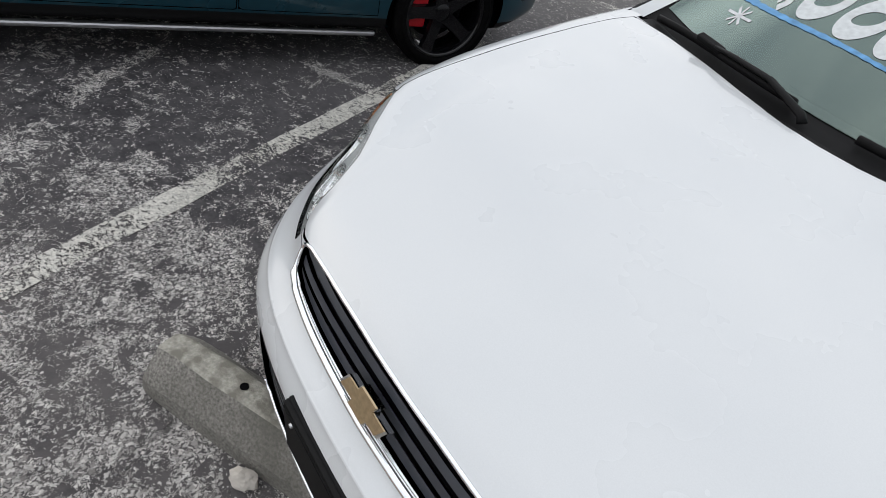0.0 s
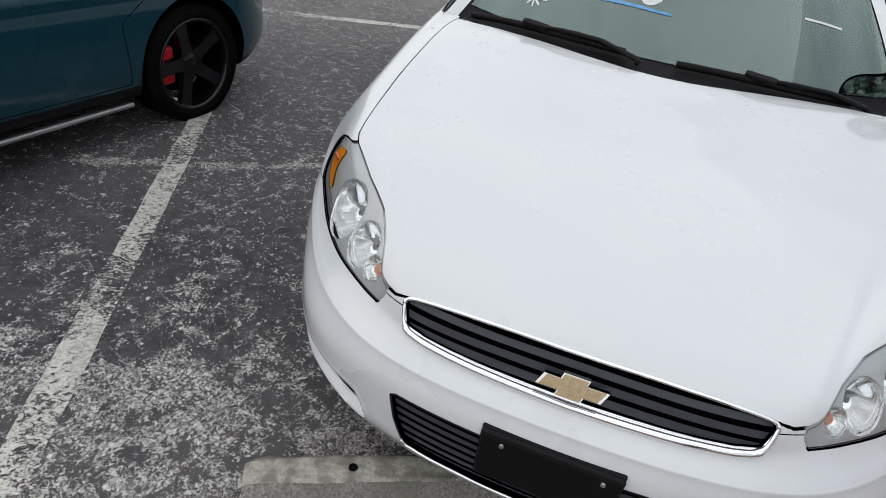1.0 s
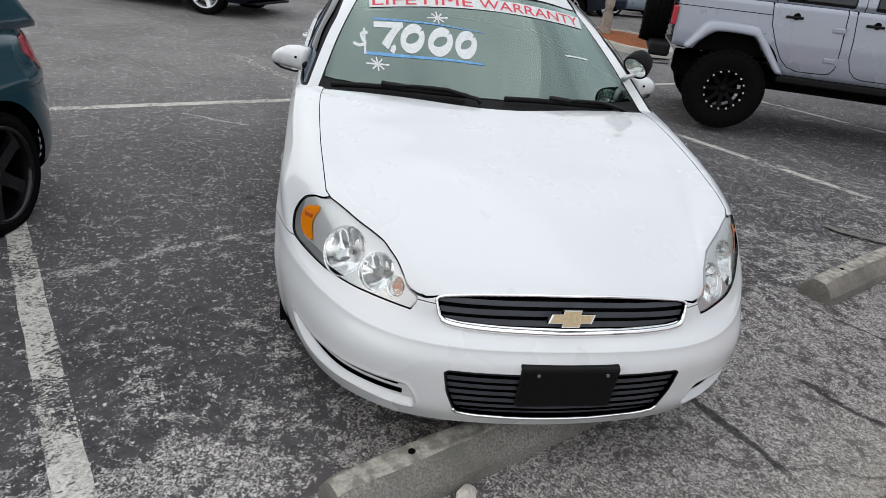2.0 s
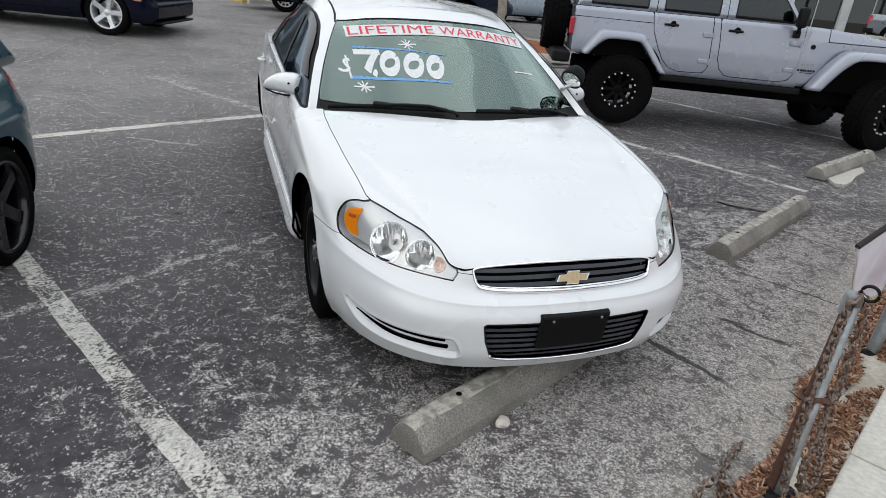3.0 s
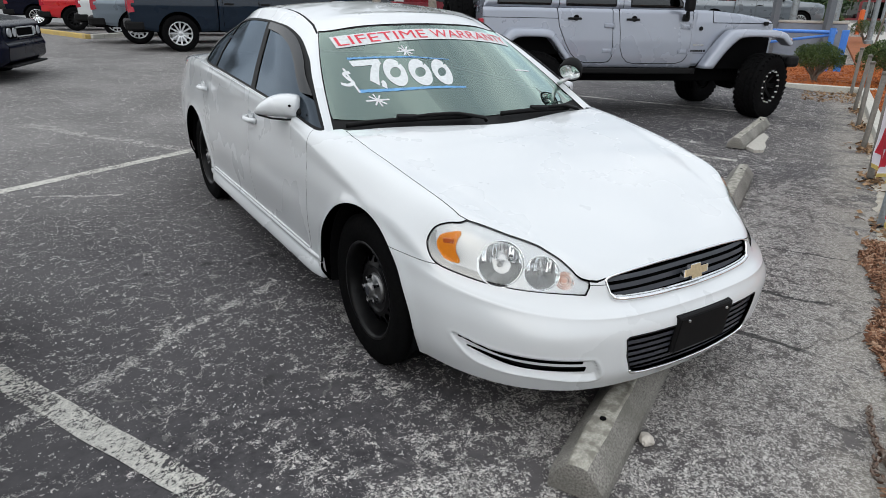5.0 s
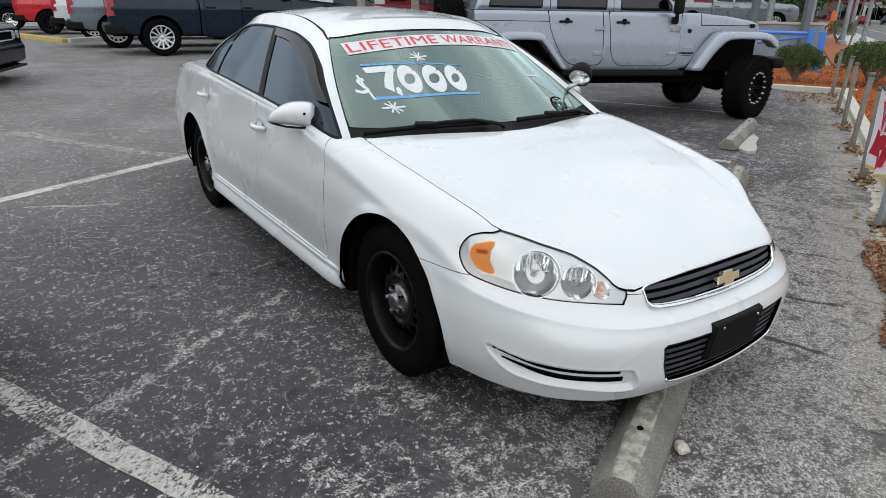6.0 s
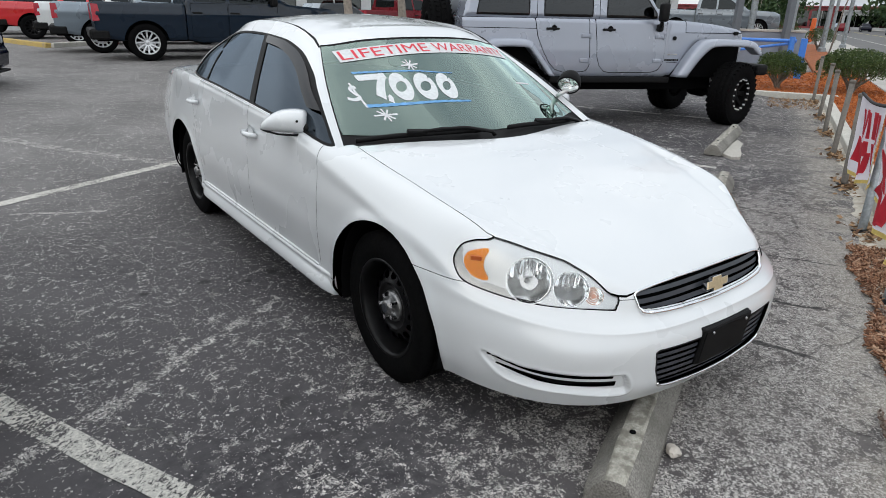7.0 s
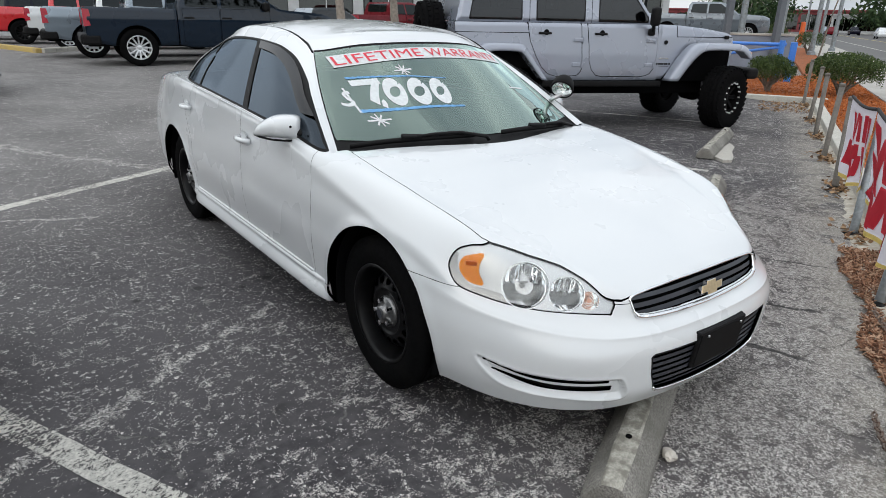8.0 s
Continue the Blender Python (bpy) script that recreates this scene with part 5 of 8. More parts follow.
def sedan_small():
    bm = bmesh.new()
    prism(bm, [(-.035, 0), (.045, 0), (.03, .012), (-.02, .02)], -.012, .012, Matrix.Translation((-.02, 2.20, 1.452)) @ pose(0, 0, 0, 0, 0, 90))
    part("roof_aerial", bm, TRIM, sedan)
    # black undertray and inner arches
    bm = bmesh.new()
    box(bm, (-.52, -.72, .20), (.52, 3.8, .26), .02)
    box(bm, (-.84, .44, .20), (.84, 2.38, .25), .02)
    box(bm, (-.62, -.74, .21), (.62, -.44, .25), .02)
    part("underbody", bm, GAP, sedan)
    # dark box added behind the bumper's lip to keep light off the ground
    bm = bmesh.new()
    box(bm, (-.50, -.72, .14), (.50, -.66, .23), .015)
    part("nose_light_block", bm, TRIM, sedan, "black box added under the nose to block light")
    for yy in (-.02, 2.80):
        for sgn in (-1, 1):
            bm = bmesh.new()
            seg = 28
            rows = []
            for k in range(seg + 1):
                a = math.pi * (k / seg) * 1.16 - .08 * math.pi
                c, s = math.cos(a), math.sin(a)
                rows.append([bm.verts.new((sgn * x, yy + r * c, .33 + r * s)) for x, r in ((.868, .388), (.80, .385), (.55, .385), (.55, .05))])
            for a, b in zip(rows, rows[1:]):
                for k in range(3):
                    bm.faces.new((a[k], b[k], b[k + 1], a[k + 1]))
            part("wheel_well", bm, GAP, sedan, smooth=True)
    for y0, y1, z0 in ((.52, 2.33, .352),):
        for sgn in (-1, 1):
            bm = bmesh.new()
            box(bm, (sgn * .905 - .006, y0, z0 - .008), (sgn * .905 + .006, y1, z0 + .008), .004)
            part("door_moulding", bm, WHITE, sedan)


grilles()
badge()
front_plate()
head_lamps()
windshield_writing()
wipers()
mirrors()
spot_lamp()
sedan_small()


def side_skirt(sgn):
    """The flared sill between the wheels: a ridge, a groove and a wide sloping ledge."""
    sec = [(.900, .352), (.912, .348), (.917, .340), (.913, .330), (.910, .320), (.916, .312), (.927, .283), (.931, .264), (.929, .256), (.915, .250), (.86, .248)]
    bm = bmesh.new()
    rows = []
    for y in (.372, .376, .40, .46, .56, .8, 1.1, 1.4, 1.7, 2.0, 2.2, 2.32, 2.39, 2.415, 2.42):
        end = min(y - .372, 2.42 - y)
        k = .35 + .65 * min(end / .10, 1) ** .5
        rows.append([bm.verts.new((sgn * (.895 + (x - .895) * k), y, z)) for x, z in sec])
    for a, b in zip(rows, rows[1:]):
        for i in range(len(sec) - 1):
            bm.faces.new((a[i], b[i], b[i + 1], a[i + 1]))
    bm.faces.new(rows[0])
    bm.faces.new(rows[-1][::-1])
    bmesh.ops.recalc_face_normals(bm, faces=bm.faces)
    part("side_skirt", bm, WHITE, sedan, "flared white sill", smooth=True)


for sgn in (-1, 1):
    side_skirt(sgn)


# ---- wheel stops ----
CONCRETE_PALE = material("pale_broken_concrete", (0.42, 0.40, 0.36), rough=0.9, var=0.2, scale=60, bump=0.6, bump_scale=150)
CONCRETE_WORN = material("worn_concrete_arris", (0.36, 0.345, 0.30), rough=0.9, var=0.25, scale=120, bump=0.7, bump_scale=220, dirt=(0.20, 0.19, 0.16), dirt_at=(0.45, 0.6), dirt_scale=22)
STRIP_GREY = material("dusty_grey_rubber", (0.15, 0.14, 0.125), rough=0.9, var=0.3, scale=60, bump=0.4)
SCRAP = material("dirty_paper", (0.52, 0.48, 0.43), rough=0.9, var=0.15)

def wheel_stop(at, turn, length, label, lean=0.0, chipped=0.0, seed=1):
    """A cast concrete bar: sloping sides, flat top with two pin holes, worn edges."""
    ob = thing("wheel_stop", label, "wheel stop", pose(*at, lean, 0, turn), group="wheel stops")
    bm = bmesh.new()
    half, h = length / 2, .128
    sec = [(-.100, 0), (-.100, .02), (-.097, .048), (-.068, .09), (-.038, h - .004), (-.029, h), (-.01, h + .001), (.01, h + .001), (.029, h), (.038, h - .004), (.068, .09), (.097, .048), (.100, .02), (.100, 0)]
    xs = [-half, -half + .004, -half + .02, -half + .05] + [-half + .05 + (length - .1) * k / 40 for k in range(1, 40)] + [half - .05, half - .02, half - .004, half]
    rows = []
    for x in xs:
        end = half - abs(x)
        k = 1 - .12 * max(0, 1 - end / .05) ** 2
        row = []
        for y, z in sec:
            j = noise.noise(Vector((x * 9 + seed * 7, y * 30, z * 30))) * .0035
            chip = chipped * max(0, noise.noise(Vector((x * 4 + seed, seed, 1.0))) - .15) * (.06 if z > .09 and y < 0 else 0)
            row.append(bm.verts.new((x, y * k + j, max(z * k + (j if z else 0) - chip, 0))))
        rows.append(row)
    worn = bmesh.new()
    for a, b in zip(rows, rows[1:]):
        for i in range(len(sec) - 1):
            bm.faces.new((a[i], b[i], b[i + 1], a[i + 1]))
            if 4 <= i <= 8:
                worn.faces.new([worn.verts.new(v.co + Vector((0, 0, .0014))) for v in (a[i], b[i], b[i + 1], a[i + 1])])
    bmesh.ops.remove_doubles(worn, verts=worn.verts, dist=.0002)
    bmesh.ops.recalc_face_normals(worn, faces=worn.faces)
    bm.faces.new(rows[0][::-1])
    bm.faces.new(rows[-1])
    bmesh.ops.recalc_face_normals(bm, faces=bm.faces)
    for f in bm.faces:
        f.smooth = False
    part("block", bm, CONCRETE, ob)
    part("worn_edge", worn, CONCRETE_WORN, ob, "pale worn top with bared stones")
    for x in (-half + .262, half - .262):
        bm = bmesh.new()
        tube(bm, (x, 0, h - .006), (x, 0, h + .0055), .0115, seg=18)
        part("pin_hole", bm, GAP, ob, "dark pin hole")
    return ob


wheel_stop((.150, -.675, 0), 26.8, 1.83, "weathered concrete wheel stop under the white sedan's nose", seed=1)
wheel_stop((2.77, .70, 0), 27.5, 1.86, "weathered concrete wheel stop on cracked asphalt", seed=2, chipped=.4)
wheel_stop((5.50, 2.28, .012), 23, 1.80, "chipped concrete wheel stop at the off-road vehicle's front tyre", seed=3, chipped=1.0)
bm = bmesh.new()
prism(bm, [(-.60, -.035), (-.42, -.15), (.10, -.115), (.62, -.02), (.40, .05), (.05, .03), (-.30, .06), (-.55, .05)], -.02, .022, pose(5.24, 1.955, ground_z(5.24, 1.955) + .030, 90, 0, 28) @ Matrix.Translation((0, -.030, 0)))
bmesh.ops.recalc_face_normals(bm, faces=bm.faces)
for v in bm.verts:
    v.co.z += .010 * noise.noise(v.co * 9)
tagged(part("concrete_fragment", bm, CONCRETE_PALE), "flat broken slab of pale concrete beside a wheel stop", "rubble")
bm = bmesh.new()
pipe(bm, [(2.90, 1.37, .010), (2.93, 1.25, .016), (3.02, 1.16, .022), (3.10, 1.11, .016), (3.19, 1.06, .008)], lambda f: .034 - .016 * f, seg=6, flat=.25)
tagged(part("rubber_strip", bm, STRIP_GREY), "torn grey strip of dusty rubber lying on the asphalt", "debris")
bm = bmesh.new()
bmesh.ops.create_icosphere(bm, subdivisions=3, radius=.032)
for v in bm.verts:
    k = 1 + .45 * noise.noise(v.co * 28) + .2 * noise.noise(v.co * 70)
    v.co = Vector((v.co.x * 1.15 * k, v.co.y * .8 * k, max(v.co.z * .62 * k, -.018) + .018))
bmesh.ops.transform(bm, matrix=pose(-.262, -1.035, 0, 0, 0, 40), verts=bm.verts)
tagged(part("crumpled_paper", bm, SCRAP, smooth=False), "crumpled scrap of off-white paper by the wheel stop", "litter")


# ---- the other vehicles: x forward, y to their left, z up; x = 0 at the axle named ----
def shell(outline, half_width, r=.05, step=.035):
    """Both flanks and the skin between them, from a side outline of (x, z); half_width(x, z). Returns left, right, skin sheets."""
    poly = np.asarray(outline, float)
    g = within(poly)
    lo, hi = poly.min(0) - .02, poly.max(0) + .02
    nx, nz = int((hi[0] - lo[0]) / step) + 2, int((hi[1] - lo[1]) / step) + 2
    X, Z = np.meshgrid(np.linspace(lo[0], hi[0], nx), np.linspace(lo[1], hi[1], nz), indexing="ij")
    d = -g(np.stack([X.ravel(), Z.ravel()], 1)).reshape(X.shape)
    k = np.clip(1 - d / r, 0, 1)
    Y = half_width(X, Z) - r * (1 - np.sqrt(np.maximum(1 - k**2, 0)))
    left = grid_sheet(np.stack([X, Y, Z], 2))
    if left.n[:, 1].mean() < 0:
        left.n *= -1
        left.t = left.t[:, ::-1]
    left, _ = left.split(lambda p: g(p[:, [0, 2]]))
    right = Sheet(left.v * [1, -1, 1], left.n * [1, -1, 1], left.t[:, ::-1], left.rim * [1, -1, 1])
    n = len(poly)
    dense = np.concatenate([np.linspace(poly[i], poly[(i + 1) % n], max(int(np.linalg.norm(poly[(i + 1) % n] - poly[i]) / step), 1), endpoint=False) for i in range(n)] + [poly[:1]])
    hw = half_width(dense[:, 0], dense[:, 1]) - r
    skin = grid_sheet(np.stack([np.stack([dense[:, 0], hw * f, dense[:, 1]], 1) for f in np.linspace(-1, 1, 9)], 1))
    mid = poly.mean(0)
    out = ((skin.v[:, [0, 2]] - mid) * skin.n[:, [0, 2]]).sum(1).mean()
    if out < 0:
        skin.n *= -1
        skin.t = skin.t[:, ::-1]
    return left, right, skin


def arches(sheets, centres, r):
    """Cuts wheel arches out of sheets."""
    done = []
    for sheet in sheets:
        for x, z in centres:
            _, sheet = sheet.split(lambda p: np.hypot(p[:, 0] - x, p[:, 2] - z) - r)
        done.append(sheet)
    return done


def region(poly):
    g = within(poly)
    return lambda p: g(p[:, [0, 2]])


def alloy_wheel(parent, m, r, w, rim_r, spokes, mat, spoke_w=.05, bolts=0, dish=.55, blocks=0):
    """A tyre on a spoked rim; blocks: raised tread blocks for off-road tyres."""
    wheel = road_wheel("wheel", r, w, rim_r, parent, m, grooves=3)
    h = w / 2
    bm = bmesh.new()
    lathe(bm, [(rim_r - .02, -h * .7), (rim_r + .002, h * .80), (rim_r + .004, h * .90), (rim_r - .010, h * .92), (rim_r - .020, h * .80), (rim_r - .022, h * .2), (rim_r - .024, -h * .5)], seg=48)
    part("rim", bm, mat, wheel, smooth=True)
    bm = bmesh.new()
    tube(bm, (0, 0, -h * .75), (0, 0, -h * .4), rim_r * .72, seg=32)
    part("brake_disc", bm, GAP if mat in (STEEL_BLACK, BLACK_RIM, GLOSS_RIM) else SATIN, wheel)
    for k in range(spokes):
        bm = bmesh.new()
        turn = Matrix.Rotation(2 * math.pi * k / spokes, 4, "Z")
        rows = []
        for f, zz, ww in ((.10, dish, 1.25), (.35, dish + .08, 1.0), (.7, dish + .16, .95), (.97, dish + .26, 1.2)):
            x, y = rim_r * f, spoke_w * ww / 2
            rows.append([bm.verts.new(turn @ Vector((x, s * y * t, h * (zz - dz)))) for s, t, dz in ((-1, 1, .22), (-1, .8, 0), (1, .8, 0), (1, 1, .22))])
        for a, b in zip(rows, rows[1:]):
            for i in range(4):
                bm.faces.new((a[i], b[i], b[(i + 1) % 4], a[(i + 1) % 4]))
        bmesh.ops.recalc_face_normals(bm, faces=bm.faces)
        part("spoke", bm, mat, wheel)
    bm = bmesh.new()
    lathe(bm, [(.0, h * (dish + .10)), (.03, h * (dish + .09)), (.05, h * (dish + .03)), (.065, h * (dish - .1))], seg=24)
    part("centre_cap", bm, mat, wheel, smooth=True)
    for k in range(bolts):
        bm = bmesh.new()
        a = 2 * math.pi * k / bolts
        c, s = (rim_r - .022) * math.cos(a), (rim_r - .022) * math.sin(a)
        tube(bm, (c, s, h * .80), (c, s, h * 1.0), .0095, seg=8)
        part("bolt", bm, BOLT, wheel)
    if blocks:
        bm = bmesh.new()
        for k in range(blocks):
            for row, (z0, off) in enumerate(((-.80, 0), (-.28, .5), (.28, 0), (.80, .5))):
                a = 2 * math.pi * (k + off) / blocks
                m2 = Matrix.Rotation(a, 4, "Z") @ Matrix.Translation((r - .006 - (.014 if abs(z0) > .5 else 0), 0, h * z0)) @ Matrix.Rotation(radians(18 if row % 2 else -18), 4, "X")
                box(bm, (-.010, -math.pi * r / blocks * .66, -h * .19), (.012, math.pi * r / blocks * .66, h * .19), 0, m2)
        tagged(part("tread", bm, RUBBER, wheel), kind="stuff")
    return wheel


BOLT = material("bright_rim_bolt", (0.75, 0.75, 0.76), rough=0.3, metal=0.3, var=0.05)


def at_side(x, y, z):
    """The pose of a wheel: its outer face away from the middle."""
    return pose(x, y, z, -90 if y > 0 else 90, 0, 0)


# a silver off-road vehicle with four doors and large black wheels
SILVER = paint("silver_blue_car_paint", (0.29, 0.315, 0.375), flake=0.3)
DARK_PANE = glass("dark_truck_glass", (0.02, 0.024, 0.028), rough=0.06, gain=0.6, shine=(0.85, 0.95, 1.0))
SMOKE = glass("smoked_glass", (0.05, 0.055, 0.06), gain=1.1, shine=(0.92, 0.96, 1.0))


def flare_of(outer, inner, sgn):
    """A moulded arch: a broad face between two curves, its lip turned in towards the body."""
    a = spline([(x, 0, z) for x, z in outer], 6)[:, [0, 2]]
    b = spline([(x, 0, z) for x, z in inner], 6)[:, [0, 2]]
    bm = bmesh.new()
    rows = []
    for (xo, zo), (xi, zi) in zip(a, b):
        at = lambda f, y: bm.verts.new((xo + (xi - xo) * f, sgn * y, zo + (zi - zo) * f))
        rows.append([at(-.05, .755), at(-.02, .86), at(.06, .900), at(.30, .918), at(.85, .926), at(1.0, .922), at(1.04, .905), at(1.0, .74)])
    for p, q in zip(rows, rows[1:]):
        for k in range(7):
            bm.faces.new((p[k], p[k + 1], q[k + 1], q[k]))
    bm.faces.new(rows[0])
    bm.faces.new(rows[-1][::-1])
    bmesh.ops.recalc_face_normals(bm, faces=bm.faces)
    return bm


def build_jeep(at):
    car = thing("off_road_vehicle", "silver four-door off-road vehicle with large knobbly tyres, parked on asphalt", "car", at)
    R, HUB, BACK, FRONT = .412, .412, -3.10, .05
    # body tub with doors
    tub = [(-3.74, .80), (-3.76, 1.33), (-.98, 1.335), (-.96, 1.30), (-.96, .66), (-.98, .635), (-2.56, .635), (-2.62, .72)]
    hw = lambda x, z: .775 - .035 * np.clip(z - .95, 0, 1) - .03 * np.clip((.80 - z) / .2, 0, 1) ** 2 - .02 * np.clip(-3.3 - x, 0, 1)
    left, right, skin = shell(tub, hw, r=.03, step=.025)
    left, right = arches((left, right), [(-3.08, HUB + .13)], .50)
    door_a = [(-1.20, .687), (-1.10, .715), (-1.045, .80), (-1.028, .95), (-1.04, 1.34), (-2.035, 1.34), (-1.99, 1.05), (-1.975, .88), (-1.93, .765), (-1.86, .70), (-1.78, .685)]
    door_b = [(-2.115, 1.34), (-2.075, .90), (-2.07, .77), (-2.11, .705), (-2.18, .693), (-2.42, .688), (-2.53, .72), (-2.62, .80), (-2.70, .93), (-2.79, 1.12), (-2.835, 1.34)]
    for sheet, sgn in ((left, 1), (right, -1)):
        d1, sheet = band(sheet, region(door_a), .0045)
        d2, sheet = band(sheet, region(door_b), .0045)
        rear, sheet = sheet.split(lambda p: p[:, 0] + 2.80)
        low_rear, top_rear = band(rear, lambda p: p[:, 2] - 1.212, .004)
        low_rear.mesh("rear_quarter", SILVER, car)
        top_rear.mesh("rear_rail", SILVER, car)
        sheet.mesh("body_side", SILVER, car)
        for door, hx, x1 in ((d1, -1.84, -1.115), (d2, -2.60, -2.135)):
            door = door.mesh("door", SILVER, car)
            bm = bmesh.new()
            box(bm, (hx - .085, sgn * .758, 1.198), (hx + .085, sgn * .795, 1.226), .010)
            part("handle", bm, TRIM, door)
            bm = bmesh.new()
            lathe(bm, [(.036, .0), (.034, .006), (.0, .004)], seg=20, m=pose(hx + .02, sgn * .766, 1.222, -90 * sgn, 0, 0))
            part("handle_cup", bm, GAP, door)
            for hz in (.835, 1.135):
                bm = bmesh.new()
                box(bm, (x1 - .075, sgn * .757, hz - .026), (x1 + .055, sgn * .786, hz + .026), .010)
                tube(bm, (x1 + .055, sgn * .782, hz - .036), (x1 + .055, sgn * .782, hz + .036), .013, seg=12)
                part("hinge", bm, SILVER, door)
    skin.mesh("body_skin", SILVER, car, depth=0)
    bm = bmesh.new()
    box(bm, (-3.68, -.735, .78), (-1.0, .735, 1.31), .02)
    box(bm, (-2.60, -.72, .60), (-.86, .72, .80), .02)
    part("body_core", bm, GAP, car)
    # bonnet, cowl and front panels
    hood = [(-1.06, .655), (-1.06, 1.342), (-.72, 1.335), (-.28, 1.300), (.10, 1.250), (.20, 1.215), (.235, 1.16), (.235, 1.05), (-.44, 1.05), (-.58, .98), (-.76, .80), (-.88, .655)]
    hhw = lambda x, z: hw(x, z) - .0015 - .185 * np.clip((x + 1.0) / 1.2, 0, 1.1) ** 1.15 - .02 * np.clip((z - 1.19) / .12, 0, 1)
    for sheet, name in zip(shell(hood, hhw, r=.035, step=.022), ("hood_side", "hood_side", "hood")):
        if name == "hood_side":
            lid, sheet = band(sheet, lambda p: np.maximum(1.19 - p[:, 2], -.735 - p[:, 0]), .005)
            lid.mesh("hood_edge", SILVER, car, depth=.01)
        sheet.mesh(name, SILVER, car, depth=0)
    bm = bmesh.new()
    box(bm, (.20, -.52, .78), (.275, .52, 1.15), .025)
    part("grille_panel", bm, SILVER, car)
    for k in range(7):
        bm = bmesh.new()
        y = (k - 3) * .082
        box(bm, (.272, y - .024, .86), (.279, y + .024, 1.10), .003)
        part("grille_slot", bm, GAP, car)
    for sgn in (-1, 1):
        part("fender_flare", flare_of([(-.885, .640), (-.735, .88), (-.590, 1.055), (-.47, 1.112), (-.20, 1.122), (.14, 1.108), (.27, 1.04), (.335, .955)], [(-.745, .640), (-.60, .85), (-.480, .975), (-.39, 1.022), (-.20, 1.035), (.12, 1.025), (.20, .985), (.275, .930)], sgn), SILVER, car, smooth=True)
        part("fender_flare", flare_of([(-3.625, .805), (-3.52, .975), (-3.435, 1.075), (-3.30, 1.095), (-2.95, 1.085), (-2.86, 1.02), (-2.72, .845), (-2.565, .645)], [(-3.575, .790), (-3.46, .900), (-3.385, .970), (-3.28, 1.000), (-2.99, .995), (-2.91, .955), (-2.79, .815), (-2.655, .655)], sgn), SILVER, car, smooth=True)
        bm = bmesh.new()
        box(bm, (-2.60, sgn * .66, .555), (-.90, sgn * .765, .628), .015)
        part("rock_rail", bm, TRIM, car)
        bm = bmesh.new()
        pipe(bm, [(-1.15, sgn * .74, 1.25), (-1.16, sgn * .80, 1.25), (-1.17, sgn * .88, 1.30)], .020, seg=8)
        arm = part("mirror_arm", bm, TRIM, car, smooth=True)
        bm = bmesh.new()
        box(bm, (-1.235, sgn * .85, 1.32), (-1.135, sgn * .98, 1.545), .034, seg=3)
        box(bm, (-1.19, sgn * .76, 1.20), (-1.12, sgn * .85, 1.29), .02, seg=2)
        tube(bm, (-1.16, sgn * .82, 1.24), (-1.18, sgn * .90, 1.36), .022, seg=10)
        part("mirror", bm, TRIM, arm, smooth=True)
        bm = bmesh.new()
        box(bm, (-3.80, sgn * .655, 1.00), (-3.745, sgn * .768, 1.195), .012)
        part("tail_lamp", bm, TAIL_RED, car, "red tail lamp")
        bm = bmesh.new()
        tube(bm, (.270, sgn * .87, 1.000), (.312, sgn * .87, .994), .036, .026, seg=18)
        part("marker_lamp", bm, MARKER_DULL, car, "dull amber marker lamp")
        bm = bmesh.new()
        tube(bm, (.20, sgn * .405, 1.0), (.292, sgn * .405, 1.0), .088, seg=28)
        part("headlight", bm, LENS_GREY, car)
        bm = bmesh.new()
        tube(bm, (-.905, sgn * .750, 1.12), (-.905, sgn * .772, 1.12), .026, seg=16)
        part("fender_vent", bm, TRIM, car)
        bm = bmesh.new()
        box(bm, (.06, sgn * .585, 1.165), (.12, sgn * .635, 1.215), .012)
        part("hood_catch", bm, TRIM, car)
        # badge lettering too small to read
        bm = bmesh.new()
        for k, w in enumerate((.018, .022, .026, .016, .022, .018, .024)):
            box(bm, (-1.015 + .031 * k, sgn * .760, .836), (-1.015 + .031 * k + w, sgn * (.779 - .003 * k), .860))
        part("badge_bar", bm, TRIM, car)
        bm = bmesh.new()
        box(bm, (-.985, sgn * .755, .817), (-.83, sgn * .772, .823))
        part("badge_underline", bm, TRIM, car)
        bm = bmesh.new()
        for x, w in ((-.985, .045), (-.925, .02), (-.89, .05)):
            box(bm, (x, sgn * .755, .912), (x + w, sgn * (.776 - .06 * (x + 1.0)), .928))
        part("badge_mark", bm, CHROME, car)
    # hard top with windows
    top = [(-3.74, 1.336), (-3.63, 1.80), (-3.52, 1.835), (-1.48, 1.815), (-1.38, 1.775), (-1.05, 1.336)]
    thw = lambda x, z: .735 - .14 * (z - 1.336)
    left, right, skin = shell(top, thw, r=.05, step=.025)
    wins = ([(-1.17, 1.352), (-1.875, 1.352), (-1.875, 1.705), (-1.40, 1.705), (-1.17, 1.42)], [(-2.055, 1.355), (-2.715, 1.355), (-2.715, 1.70), (-2.055, 1.70)], [(-2.895, 1.36), (-3.585, 1.36), (-3.51, 1.71), (-2.895, 1.71)])
    for sheet in (left, right):
        for w in wins:
            pane, sheet = sheet.split(region(rounded(w, 1) if len(w) == 5 else w))
            rim, pane = pane.split(lambda p: -region(w)(p) - .016)
            rim.mesh("window_seal", TRIM, car)
            pane.mesh("window", SMOKE, car, "smoked side window", depth=.004)
        front_frame, sheet = band(sheet, lambda p: -1.965 - p[:, 0] - .03 * (p[:, 2] - 1.34), .004)
        mid_frame, sheet = band(sheet, lambda p: -2.80 - p[:, 0], .004)
